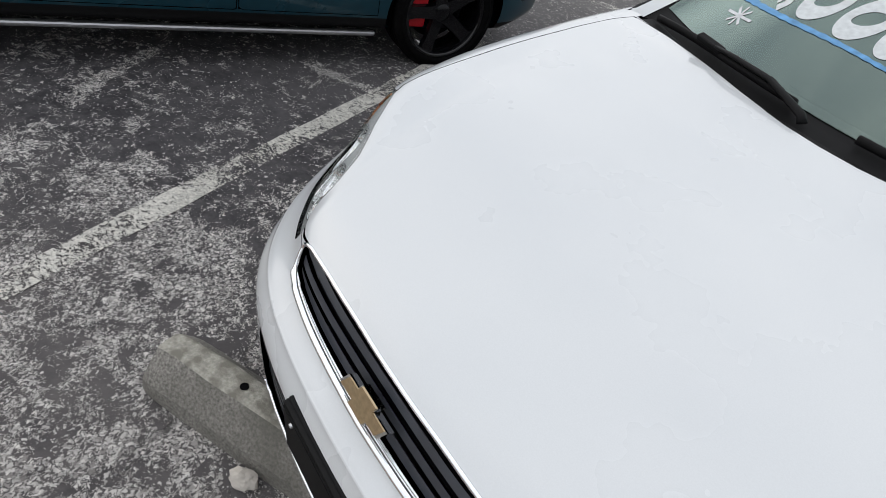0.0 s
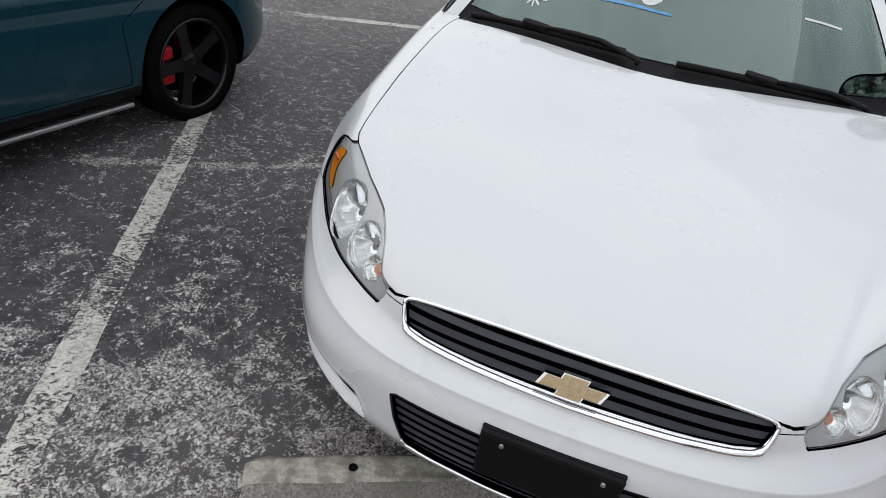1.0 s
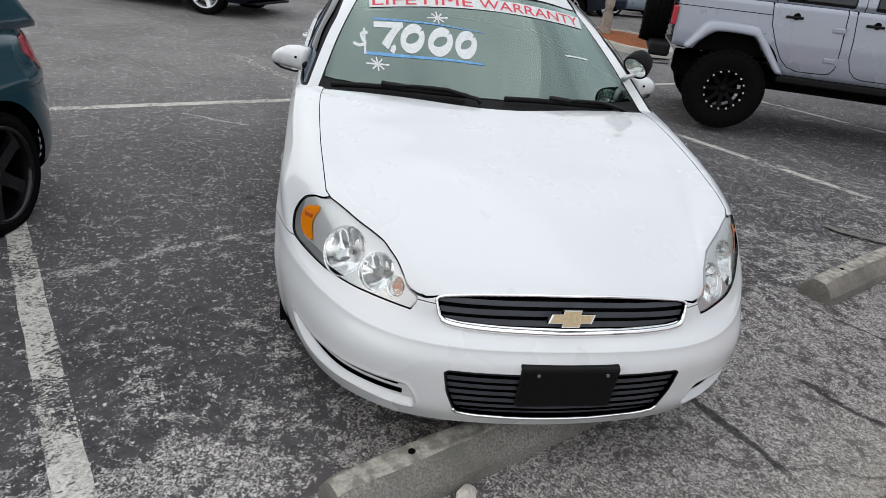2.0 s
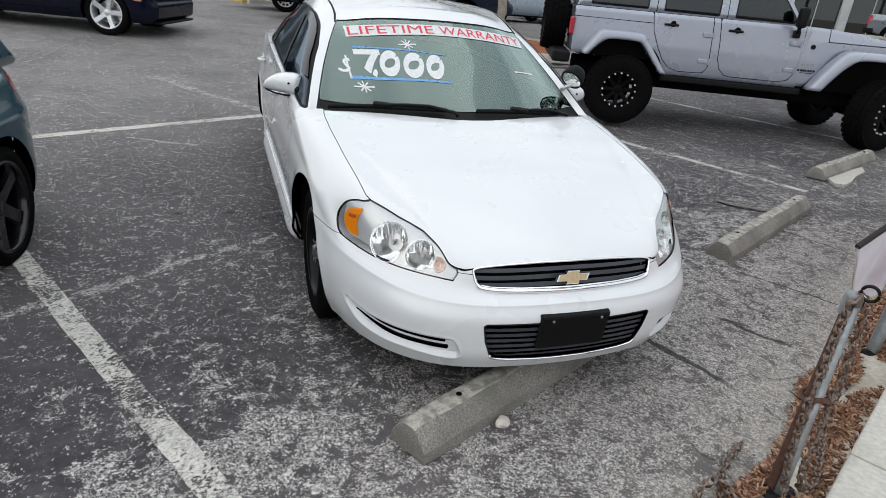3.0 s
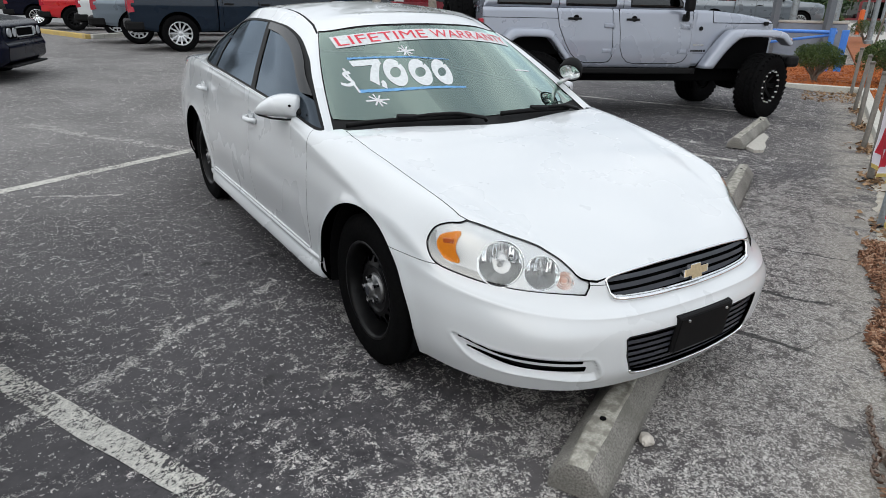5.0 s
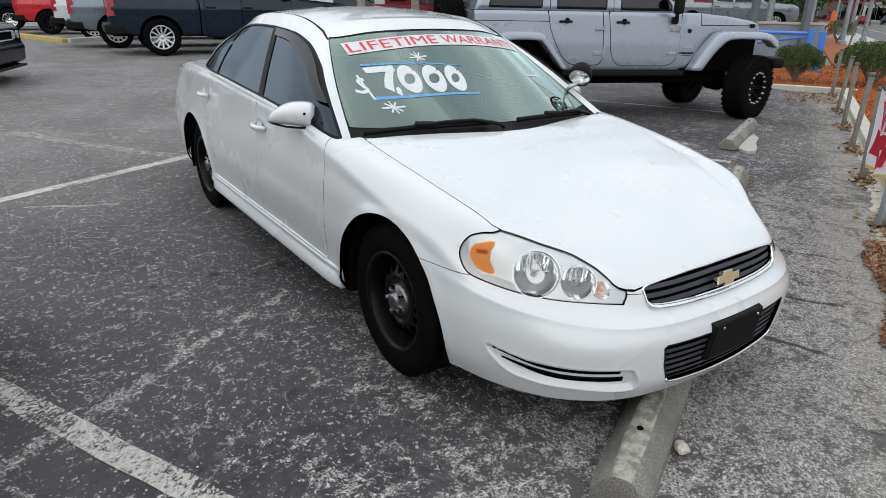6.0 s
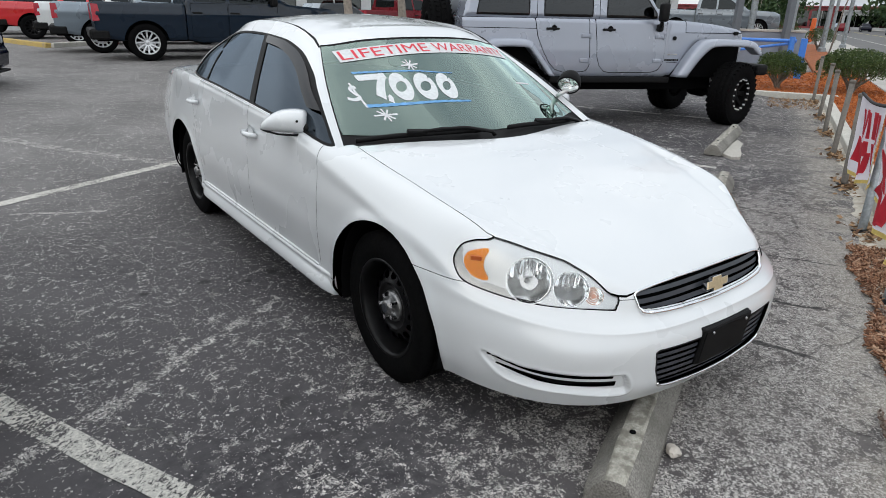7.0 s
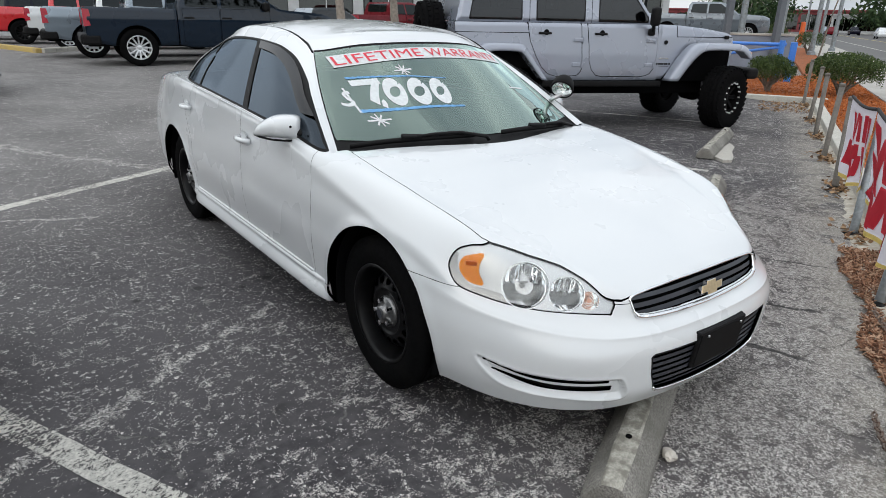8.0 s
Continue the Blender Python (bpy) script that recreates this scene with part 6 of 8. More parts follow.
        for piece, name in ((front_frame, "front_door_frame"), (mid_frame, "rear_door_frame"), (sheet, "hardtop_side")):
            piece.mesh(name, SILVER, car)
    screen, skin = skin.split(lambda p: np.maximum(-1.36 - p[:, 0], np.abs(p[:, 1]) - .62))
    screen.mesh("windscreen", SMOKE, car, "smoked windscreen", depth=0)
    skin.mesh("hardtop_roof", SILVER, car, depth=0)
    bm = bmesh.new()
    box(bm, (-3.55, -.60, 1.30), (-1.45, .60, 1.50), .05)
    part("cabin_dark", bm, GAP, car, "dark interior behind the glass")
    # chassis, inner wings, bumpers, axles
    bm = bmesh.new()
    box(bm, (-3.6, -.42, .43), (.36, .42, .68), .02)
    part("chassis", bm, GAP, car)
    bm = bmesh.new()
    box(bm, (-.76, -.56, .60), (.22, .56, 1.06), .02)
    part("inner_wing", bm, GAP, car)
    bm = bmesh.new()
    box(bm, (-3.96, -.78, .66), (-3.74, .78, .80), .03)
    part("rear_bumper", bm, TRIM, car)
    bm = bmesh.new()
    box(bm, (.38, -.80, .655), (.56, .80, .80), .045, seg=3)
    part("front_bumper", bm, TRIM, car)
    bm = bmesh.new()
    tube(bm, (-3.70, -.46, .58), (-3.93, -.48, .57), .032, seg=14)
    part("exhaust_tip", bm, SATIN, car)
    for x in (FRONT, BACK):
        bm = bmesh.new()
        tube(bm, (x, -.70, HUB), (x, .70, HUB), .045, seg=14)
        tube(bm, (x, -.12, HUB), (x, .12, HUB), .12, seg=18)
        part("axle", bm, GAP, car)
        for sgn in (-1, 1):
            bm = bmesh.new()
            tube(bm, (x - .14, sgn * .52, HUB + .02), (x - .18, sgn * .50, .95), .025, seg=10)
            part("shock_absorber", bm, SATIN, car)
    steer = Matrix.Rotation(radians(28), 4, "Z")
    for x in (FRONT, BACK):
        for sgn in (-1, 1):
            m = at_side(x, sgn * .785, HUB)
            if x == FRONT:
                m = Matrix.Translation((x, sgn * .76, HUB)) @ steer @ Matrix.Translation((-x, -sgn * .76, -HUB)) @ m
            alloy_wheel(car, m, R, .29, .222, 8, BLACK_RIM, spoke_w=.055, bolts=16, dish=.35, blocks=34)
    alloy_wheel(car, Matrix.Translation((-3.93, .05, 1.16)) @ pose(0, 0, 0, 0, -90, 0), R, .29, .222, 8, BLACK_RIM, spoke_w=.055, dish=.2, blocks=34)
    return car


LENS_GREY = material("headlight_lens_grey", (0.45, 0.46, 0.48), rough=0.15, coat=0.8, var=0.1)
MARKER_DULL = material("dull_amber_marker", (0.42, 0.22, 0.14), rough=0.3, coat=0.4, var=0.1)
TAIL_RED = material("red_lamp_plastic", (0.36, 0.006, 0.022), rough=0.2, coat=0.6, var=0.08)
build_jeep(pose(7.027, 3.803, .05, 0, 0, -24.2) @ Matrix.Scale(1.053, 4))

# a dark teal hatchback, x = 0 at its rear axle
TEAL = paint("dark_teal_car_paint", (0.003, 0.040, 0.060), flake=0.1, spec=0.3, coat=0.7)
RED_CALIPER = material("red_brake_caliper", (0.55, 0.01, 0.02), rough=0.35, var=0.05)


def build_hatchback(at):
    car = thing("hatchback", "dark teal hatchback with black five-spoke wheels and red brake calipers", "car", at)
    body = [(-.74, .30), (-.76, .45), (-.72, .62), (-.70, .90), (-.66, .97), (.0, .98), (1.4, .95), (2.3, .93), (2.75, .90), (3.30, .78), (3.42, .60), (3.44, .35), (3.35, .22), (2.4, .20), (.35, .20), (-.4, .22)]
    hw = lambda x, z: .895 - .10 * np.clip((z - .62) / .36, 0, 1) ** 2 - .05 * np.clip((.45 - z) / .25, 0, 1) ** 2 - .20 * np.clip((-.25 - x) / .5, 0, 1) ** 2 - .22 * np.clip((x - 2.7) / .75, 0, 1) ** 2 + .012 * np.exp(-((z - .74) / .03) ** 2)
    left, right, skin = shell(body, hw, r=.06, step=.02)
    left, right = arches((left, right), [(0, .32), (2.62, .32)], .365)
    for sheet in (left, right):
        lamp, sheet = band(sheet, region([(-.74, .715), (-.58, .73), (-.38, .86), (-.42, .93), (-.68, .945)]), .002)
        lamp.mesh("tail_lamp", TAIL_RED, car, "red wrap-round tail lamp")
        door, sheet = band(sheet, region([(.42, .30), (.45, .60), (.22, .75), (.20, .99), (1.18, .99), (1.15, .30)]), .002)
        door.mesh("rear_door", TEAL, car)
        door, sheet = band(sheet, region([(1.16, .30), (1.19, .99), (2.10, .99), (2.12, .60), (2.05, .30)]), .002)
        door.mesh("front_door", TEAL, car)
        sill, sheet = sheet.split(lambda p: p[:, 2] - .285)
        sill.mesh("sill", TRIM, car, depth=.01)
        bumper, sheet = band(sheet, lambda p: np.where(p[:, 0] < -.3, p[:, 2] - .70, 1.0), .0015)
        bumper.mesh("rear_bumper_side", TEAL, car)
        sheet.mesh("body_side", TEAL, car)
    skin.mesh("body_skin", TEAL, car, depth=0)
    house = [(-.68, .96), (-.62, 1.05), (-.42, 1.40), (-.30, 1.46), (.8, 1.49), (1.35, 1.44), (2.15, .96)]
    thw = lambda x, z: .80 - .42 * (z - .96) * .75
    left, right, skin = shell(house, thw, r=.06, step=.025)
    for sheet in (left, right):
        for w in ([(-.28, 1.04), (-.12, 1.28), (.15, 1.33), (.24, 1.33), (.24, 1.0)], [(.27, 1.0), (.27, 1.36), (1.05, 1.37), (1.05, .99)], [(1.12, .99), (1.12, 1.37), (1.35, 1.33), (1.95, 1.0)]):
            pane, sheet = sheet.split(region(w))
            pane.mesh("side_window", TINT, car, "dark side glass", depth=.004)
        sheet.mesh("roof_side", TEAL, car)
    rear, skin = skin.split(lambda p: np.maximum(p[:, 0] + .34, np.abs(p[:, 1]) - .52))
    rear.mesh("rear_window", TINT, car, "dark rear glass", depth=0)
    front, skin = skin.split(lambda p: np.maximum(1.42 - p[:, 0], np.abs(p[:, 1]) - .60))
    front.mesh("windscreen", TINT, car, "dark windscreen", depth=0)
    skin.mesh("roof", TEAL, car, depth=0)
    bm = bmesh.new()
    box(bm, (-.64, -.62, .25), (2.6, .62, .84), .05)
    box(bm, (-.25, -.50, .80), (1.3, .50, 1.30), .08)
    part("inner_body", bm, GAP, car)
    for sgn in (-1, 1):
        bm = bmesh.new()
        box(bm, (.42, sgn * .845, .185), (2.22, sgn * .88, .212), .010)
        part("side_skirt", bm, SATIN, car)
        for x in (0, 2.62):
            w = alloy_wheel(car, at_side(x, sgn * .775, .314), .314, .225, .245, 5, GLOSS_RIM, spoke_w=.085, dish=.45)
            bm = bmesh.new()
            box(bm, (.085, -.10, -.035), (.20, .10, .030), .015)
            part("brake_caliper", bm, RED_CALIPER, w, "red brake caliper")
    return car


build_hatchback(pose(-3.19, .985, -.04, 0, 0, -97))


# pickup trucks in a row, x = 0 at the rear axle
def build_pickup(at, mat, label, rims):
    car = thing("pickup_truck", label, "truck", at, group="pickup trucks at the far side")
    bed = [(-1.0, .52), (-1.02, 1.20), (-.97, 1.245), (.86, 1.225), (.86, .46), (.5, .44), (-.5, .44)]
    cab = [(.88, .46), (.88, 1.25), (.95, 1.66), (1.05, 1.78), (2.30, 1.80), (2.62, 1.72), (3.22, 1.27), (4.35, 1.19), (4.62, 1.09), (4.68, .85), (4.68, .50), (4.3, .40), (1.2, .40)]
    hw = lambda x, z: 1.0 - .22 * np.clip((z - 1.28) / .55, 0, 1) - .05 * np.clip((.75 - z) / .3, 0, 1) + .025 * np.exp(-((z - 1.0) / .12) ** 2) - .10 * np.clip((x - 4.2) / .5, 0, 1) ** 2
    for outline, name in ((bed, "bed"), (cab, "cab")):
        left, right, skin = shell(outline, hw, r=.05, step=.045)
        left, right = arches((left, right), [(0, .41), (3.74, .41)], .465)
        for sheet in (left, right):
            if name == "cab":
                for w in ([(1.05, 1.29), (1.10, 1.68), (1.78, 1.71), (1.78, 1.27)], [(1.86, 1.27), (1.86, 1.71), (2.40, 1.70), (2.95, 1.30), (2.95, 1.27)]):
                    pane, sheet = sheet.split(region(w))
                    pane.mesh("side_window", DARK_PANE, car, depth=.004)
                for d in ([(.98, .52), (.98, 1.255), (1.80, 1.255), (1.80, .52)], [(1.82, .52), (1.82, 1.255), (2.98, 1.25), (2.98, .52)]):
                    door, sheet = band(sheet, region(d), .004)
                    ob = door.mesh("door", mat, car)
                    hx = d[0][0] + .14
                    y = (1.0 if door.v[:, 1].mean() > 0 else -1.0)
                    bm = bmesh.new()
                    box(bm, (hx - .11, y * 1.0, 1.03), (hx + .11, y * 1.04, 1.07), .012)
                    part("handle", bm, TRIM, ob)
            sheet.mesh(name + "_side", mat, car)
        if name == "cab":
            for test, label in ((lambda p: np.maximum(np.maximum(2.64 - p[:, 0], p[:, 0] - 3.2), np.abs(p[:, 1]) - .70), "windscreen"), (lambda p: np.maximum(np.maximum(.90 - p[:, 0], p[:, 0] - 1.0), np.maximum(np.abs(p[:, 1]) - .68, 1.33 - p[:, 2])), "rear_window")):
                pane, skin = skin.split(test)
                pane.mesh(label, DARK_PANE, car, depth=0)
        skin.mesh(name, mat, car, depth=0)
    bm = bmesh.new()
    box(bm, (-1.0, -.85, .42), (4.4, .85, .58), .03)
    box(bm, (.95, -.70, 1.0), (2.6, .70, 1.30), .1)
    for x in (0, 3.74):
        box(bm, (x - .47, -.71, .40), (x + .47, .71, 1.0), .05)
    part("under_body", bm, GAP, car)
    bm = bmesh.new()
    box(bm, (-1.14, -.97, .46), (-.96, .97, .68), .05)
    box(bm, (-1.10, -1.0, .46), (-.74, -.93, .66), .04)
    box(bm, (-1.10, .93, .46), (-.74, 1.0, .66), .04)
    part("rear_bumper", bm, TRIM, car, "dark bumper")
    for sgn in (-1, 1):
        bm = bmesh.new()
        prism(bm, [(-1.035, .84), (-.90, .86), (-.925, .99), (-.885, 1.06), (-.90, 1.19), (-1.03, 1.20)], sgn * .86, sgn * 1.022)
        bmesh.ops.recalc_face_normals(bm, faces=bm.faces)
        part("tail_lamp", bm, TAIL_RED, car, "red tail lamp")
        bm = bmesh.new()
        box(bm, (2.80, sgn * .97, 1.22), (2.95, sgn * 1.22, 1.42), .05, seg=3)
        part("mirror", bm, TRIM, car)
        for x in (0, 3.74):
            alloy_wheel(car, at_side(x, sgn * .86, .40), .40, .27, .258, 12, rims, spoke_w=.042, dish=.62)
    return car


NAVY = paint("dark_blue_grey_car_paint", (0.006, 0.014, 0.027), spec=0.1, coat=0.6)
DULL_SILVER = paint("dull_silver_car_paint", (0.19, 0.22, 0.25), flake=0.4)
SLATE = paint("slate_grey_car_paint", (0.20, 0.245, 0.29), flake=0.4)
RED_PAINT = paint("red_car_paint", (0.52, 0.010, 0.018), flake=0.05)
MAROON = paint("maroon_car_paint", (0.13, 0.004, 0.010), flake=0.1, spec=0.1, coat=0.45)
BLACK_PAINT = paint("black_blue_car_paint", (0.003, 0.004, 0.012), spec=0.03, coat=0.4)
LIGHT_SILVER = paint("light_silver_car_paint", (0.58, 0.60, 0.62), flake=0.4)


# a low black coupe, x = 0 at its front axle
def build_coupe(at):
    car = thing("coupe", "black two-door coupe with bright five-spoke wheels", "car", at)
    body = [(-4.02, .40), (-4.05, .80), (-3.9, .98), (-2.9, .99), (-1.0, .98), (-.62, .98), (.22, .90), (.66, .84), (.74, .78), (.75, .56), (.79, .50), (.76, .30), (.62, .22), (-3.8, .24)]
    hw = lambda x, z: .95 - .10 * np.clip((z - .6) / .4, 0, 1) ** 2 - .06 * np.clip((.45 - z) / .25, 0, 1) ** 2 - .16 * np.clip((x - .35) / .5, 0, 1) ** 2 + .02 * np.exp(-((z - .72) / .05) ** 2)
    left, right, skin = shell(body, hw, r=.06, step=.03)
    left, right = arches((left, right), [(0, .34), (-2.95, .34)], .385)
    for sheet in (left, right):
        door, sheet = band(sheet, region([(-.55, .35), (-.70, .97), (-1.95, .98), (-1.9, .35)]), .003)
        door.mesh("door", BLACK_PAINT, car)
        sheet.mesh("body_side", BLACK_PAINT, car)
    skin.mesh("body_skin", BLACK_PAINT, car, depth=0)
    roof = [(-3.5, .97), (-2.6, 1.38), (-2.0, 1.43), (-1.45, 1.40), (-.60, .97)]
    left, right, skin = shell(roof, lambda x, z: .80 - .5 * (z - .97), r=.05, step=.03)
    for sheet in (left, right):
        pane, sheet = sheet.split(region([(-2.7, 1.02), (-2.35, 1.33), (-1.5, 1.34), (-.85, 1.02)]))
        pane.mesh("side_window", SMOKE, car, depth=.004)
        sheet.mesh("roof_side", BLACK_PAINT, car)
    front, skin = skin.split(lambda p: -(p[:, 0] + 1.50))
    front.mesh("windscreen", SMOKE, car, depth=0)
    skin.mesh("roof", BLACK_PAINT, car, depth=0)
    bm = bmesh.new()
    box(bm, (.715, -.62, .60), (.765, .62, .76), .02)
    part("grille", bm, GAP, car)
    for y in (-.60, -.42, .42, .60):
        bm = bmesh.new()
        tube(bm, (.75, y, .685), (.775, y, .685), .062, seg=20)
        part("headlight", bm, LENS_GREY, car)
    bm = bmesh.new()
    pipe(bm, [(.772, -.34, .62), (.772, .34, .62), (.772, .34, .745), (.772, -.34, .745)], .010, seg=6, closed=True)
    part("grille_frame", bm, SATIN, car)
    bm = bmesh.new()
    box(bm, (.58, -.70, .21), (.80, .70, .245), .015)
    part("front_lip", bm, TRIM, car)
    for sgn in (-1, 1):
        bm = bmesh.new()
        box(bm, (.46, sgn * .90, .56), (.58, sgn * .945, .595), .01)
        part("marker_lamp", bm, MARKER_DULL, car)
        for x in (0, -2.95):
            alloy_wheel(car, at_side(x, sgn * .81, .345), .345, .24, .25, 5, LIGHT_SILVER, spoke_w=.085, dish=.6)
    bm = bmesh.new()
    box(bm, (-3.8, -.70, .25), (.6, .70, .80), .05)
    box(bm, (-2.9, -.50, .8), (-1.2, .50, 1.3), .1)
    part("inner_body", bm, GAP, car)
    return car


PICKUPS = (
    ((1.27, 14.80, .33), -6, NAVY, "dark blue-grey crew cab pickup with bright many-spoked wheels", LIGHT_SILVER),
    ((.80, 17.9, .33), -6, SLATE, "slate grey pickup parked beside a darker one", LIGHT_SILVER),
    ((.75, 22.0, .33), -6, WHITE, "white pickup between a grey and a red one", LIGHT_SILVER),
    ((-.1, 26.3, .33), -6, RED_PAINT, "bright red pickup with black wheels", STEEL_BLACK),
    ((-1.2, 30.2, .33), -6, BLACK_PAINT, "dark pickup with chrome wheels at the end of the row", CHROME),
    ((12.6, 24.1, .33), 8, MAROON, "maroon pickup far across the car park", LIGHT_SILVER),
    ((27.45, 18.6, .70), -57, DULL_SILVER, "dull silver pickup behind a low wall", LIGHT_SILVER),
)
for at, turn, mat, label, rims in PICKUPS:
    build_pickup(pose(*at, 0, 0, turn), mat, label, rims)
build_coupe(pose(-2.60, 9.88, ground_z(-2.7, 9.2), 0, 0, -18))


# ---- the planted edge: posts, chain, banner, kerb, mulch and shrubs ----
def island(name, colours, rough=0.9):
    """A material for loose pieces, each with its own shade."""
    m = material(name, colours[0], rough=rough, var=0.1, spec=0.25)
    n, l = m.node_tree.nodes, m.node_tree.links
    geo = n.new("ShaderNodeNewGeometry")
    ramp = n.new("ShaderNodeValToRGB")
    while len(ramp.color_ramp.elements) < len(colours):
        ramp.color_ramp.elements.new(0.5)
    for k, (e, c) in enumerate(zip(ramp.color_ramp.elements, colours)):
        e.position, e.color = k / (len(colours) - 1), (*c, 1)
    l.new(geo.outputs["Random Per Island"], ramp.inputs["Fac"])
    l.new(ramp.outputs["Color"], n["Principled BSDF"].inputs["Base Color"])
    return m


BARK = island("brown_red_bark_chips", [(0.07, 0.036, 0.022), (0.18, 0.085, 0.050), (0.30, 0.155, 0.09), (0.42, 0.28, 0.19), (0.12, 0.056, 0.035)])
ORANGE_CHIPS = island("orange_mulch_chips", [(0.20, 0.055, 0.015), (0.36, 0.105, 0.028), (0.46, 0.15, 0.045), (0.28, 0.08, 0.02)])
LITTER = island("dry_leaf_litter", [(0.14, 0.075, 0.04), (0.26, 0.16, 0.085), (0.36, 0.24, 0.14), (0.10, 0.05, 0.03)])
STONES = island("grey_grit", [(0.12, 0.12, 0.12), (0.30, 0.29, 0.28), (0.50, 0.49, 0.47), (0.07, 0.07, 0.07)])
LEAVES = island("shrub_leaves", [(0.022, 0.042, 0.012), (0.04, 0.07, 0.018), (0.065, 0.10, 0.025), (0.10, 0.13, 0.04)], 0.6)
TREE_LEAVES = island("tree_leaves", [(0.016, 0.034, 0.014), (0.03, 0.06, 0.02), (0.055, 0.085, 0.03)], 0.7)
SAND = material("sandy_soil", (0.46, 0.425, 0.36), rough=0.95, var=0.18, scale=45, bump=0.6, bump_scale=220, dirt=(0.30, 0.265, 0.215), dirt_scale=9, dirt_at=(0.45, 0.7))
MULCH_BED = material("orange_mulch_bed", (0.27, 0.08, 0.022), rough=0.95, var=0.35, scale=70, bump=1.0, bump_scale=90, dirt=(0.15, 0.05, 0.018), dirt_scale=4)
GALV = material("galvanised_steel", (0.27, 0.295, 0.31), rough=0.45, metal=0.6, var=0.18, scale=40, dirt=(0.16, 0.155, 0.15), dirt_scale=7)
DULL_POST = material("weathered_grey_brown_steel", (0.15, 0.138, 0.122), rough=0.6, metal=0.3, var=0.2, scale=35, dirt=(0.12, 0.095, 0.075), dirt_scale=6)
RUST = material("brown_rust", (0.085, 0.042, 0.028), rough=0.85, var=0.35, scale=50, bump=0.4, dirt=(0.15, 0.125, 0.11), dirt_scale=9, dirt_at=(0.55, 0.75))
CHAIN = material("rusty_chain_steel", (0.34, 0.29, 0.25), rough=0.6, metal=0.3, var=0.4, scale=90, dirt=(0.10, 0.05, 0.03), dirt_scale=25, dirt_at=(0.4, 0.6))
BARK_SKIN = material("grey_bark", (0.17, 0.145, 0.12), rough=0.95, var=0.3, scale=18, bump=1.0, bump_scale=40)
SIDEWALK = material("pale_sidewalk_concrete", (0.40, 0.385, 0.355), rough=0.9, var=0.1, scale=20, dirt=(0.30, 0.285, 0.26), dirt_scale=1.5)
STREET = material("grey_street_asphalt", (0.115, 0.113, 0.112), rough=0.9, var=0.15, scale=60, dirt=(0.15, 0.148, 0.145), dirt_scale=0.4)
BLUE = material("bright_blue_gate_paint", (0.045, 0.19, 0.62), rough=0.4, coat=0.3, var=0.08)
GREY_PAINT = material("blue_grey_column_paint", (0.105, 0.118, 0.135), rough=0.5, var=0.1)
YELLOW_KERB = material("yellow_kerb_paint", (0.46, 0.33, 0.10), rough=0.8, var=0.2, scale=40, dirt=(0.26, 0.22, 0.15), dirt_scale=3)
FABRIC = material("white_banner_cloth", (0.74, 0.72, 0.76), rough=0.85, var=0.04, scale=12)
YELLOW_HEM = material("yellow_banner_hem", (0.62, 0.50, 0.17), rough=0.85, var=0.1)
BLACK_CLOTH = material("black_sleeve_cloth", (0.018, 0.016, 0.016), rough=0.85, var=0.2)
rng = np.random.default_rng(11)


def pieces(name, places, size, mat, label, category, kind="stuff", parent=None, tilt=0.45, tail=1.0):
    """Many small slabs joined: each at its place, turned at random, size = (length, width, thickness) ranges."""
    p = np.asarray(places, float)
    n = len(p)
    corner = np.array([(-1, -1, -1), (1, -1, -1), (1, 1, -1), (-1, 1, -1), (-1, -1, 1), (1, -1, 1), (1, 1, 1), (-1, 1, 1)], float)
    dims = np.stack([rng.uniform(lo, hi, n) / 2 for lo, hi in size], 1)
    v = corner[None] * dims[:, None]
    v[:, :, 1] *= np.where(corner[None, :, 0] > 0, tail, 1.0)
    a, b, c = rng.uniform(0, 2 * np.pi, n), rng.normal(0, tilt, n), rng.normal(0, tilt, n)
    ca, sa, cb, sb, cc, sc = np.cos(a), np.sin(a), np.cos(b), np.sin(b), np.cos(c), np.sin(c)
    zero, one = np.zeros(n), np.ones(n)
    rz = np.stack([np.stack([ca, -sa, zero], 1), np.stack([sa, ca, zero], 1), np.stack([zero, zero, one], 1)], 1)
    ry = np.stack([np.stack([cb, zero, sb], 1), np.stack([zero, one, zero], 1), np.stack([-sb, zero, cb], 1)], 1)
    rx = np.stack([np.stack([one, zero, zero], 1), np.stack([zero, cc, -sc], 1), np.stack([zero, sc, cc], 1)], 1)
    v = np.einsum("nij,nkj->nki", rz @ ry @ rx, v) + p[:, None]
    quad = np.array([(0, 3, 2, 1), (4, 5, 6, 7), (0, 1, 5, 4), (1, 2, 6, 5), (2, 3, 7, 6), (3, 0, 4, 7)])
    faces = (quad[None] + 8 * np.arange(n)[:, None, None]).reshape(-1, 4)
    me = bpy.data.meshes.new(name)
    me.from_pydata(v.reshape(-1, 3), [], faces)
    me.materials.append(mat)
    ob = new(name, me)
    ob.parent = parent
    return tagged(ob, label, category, kind=kind)


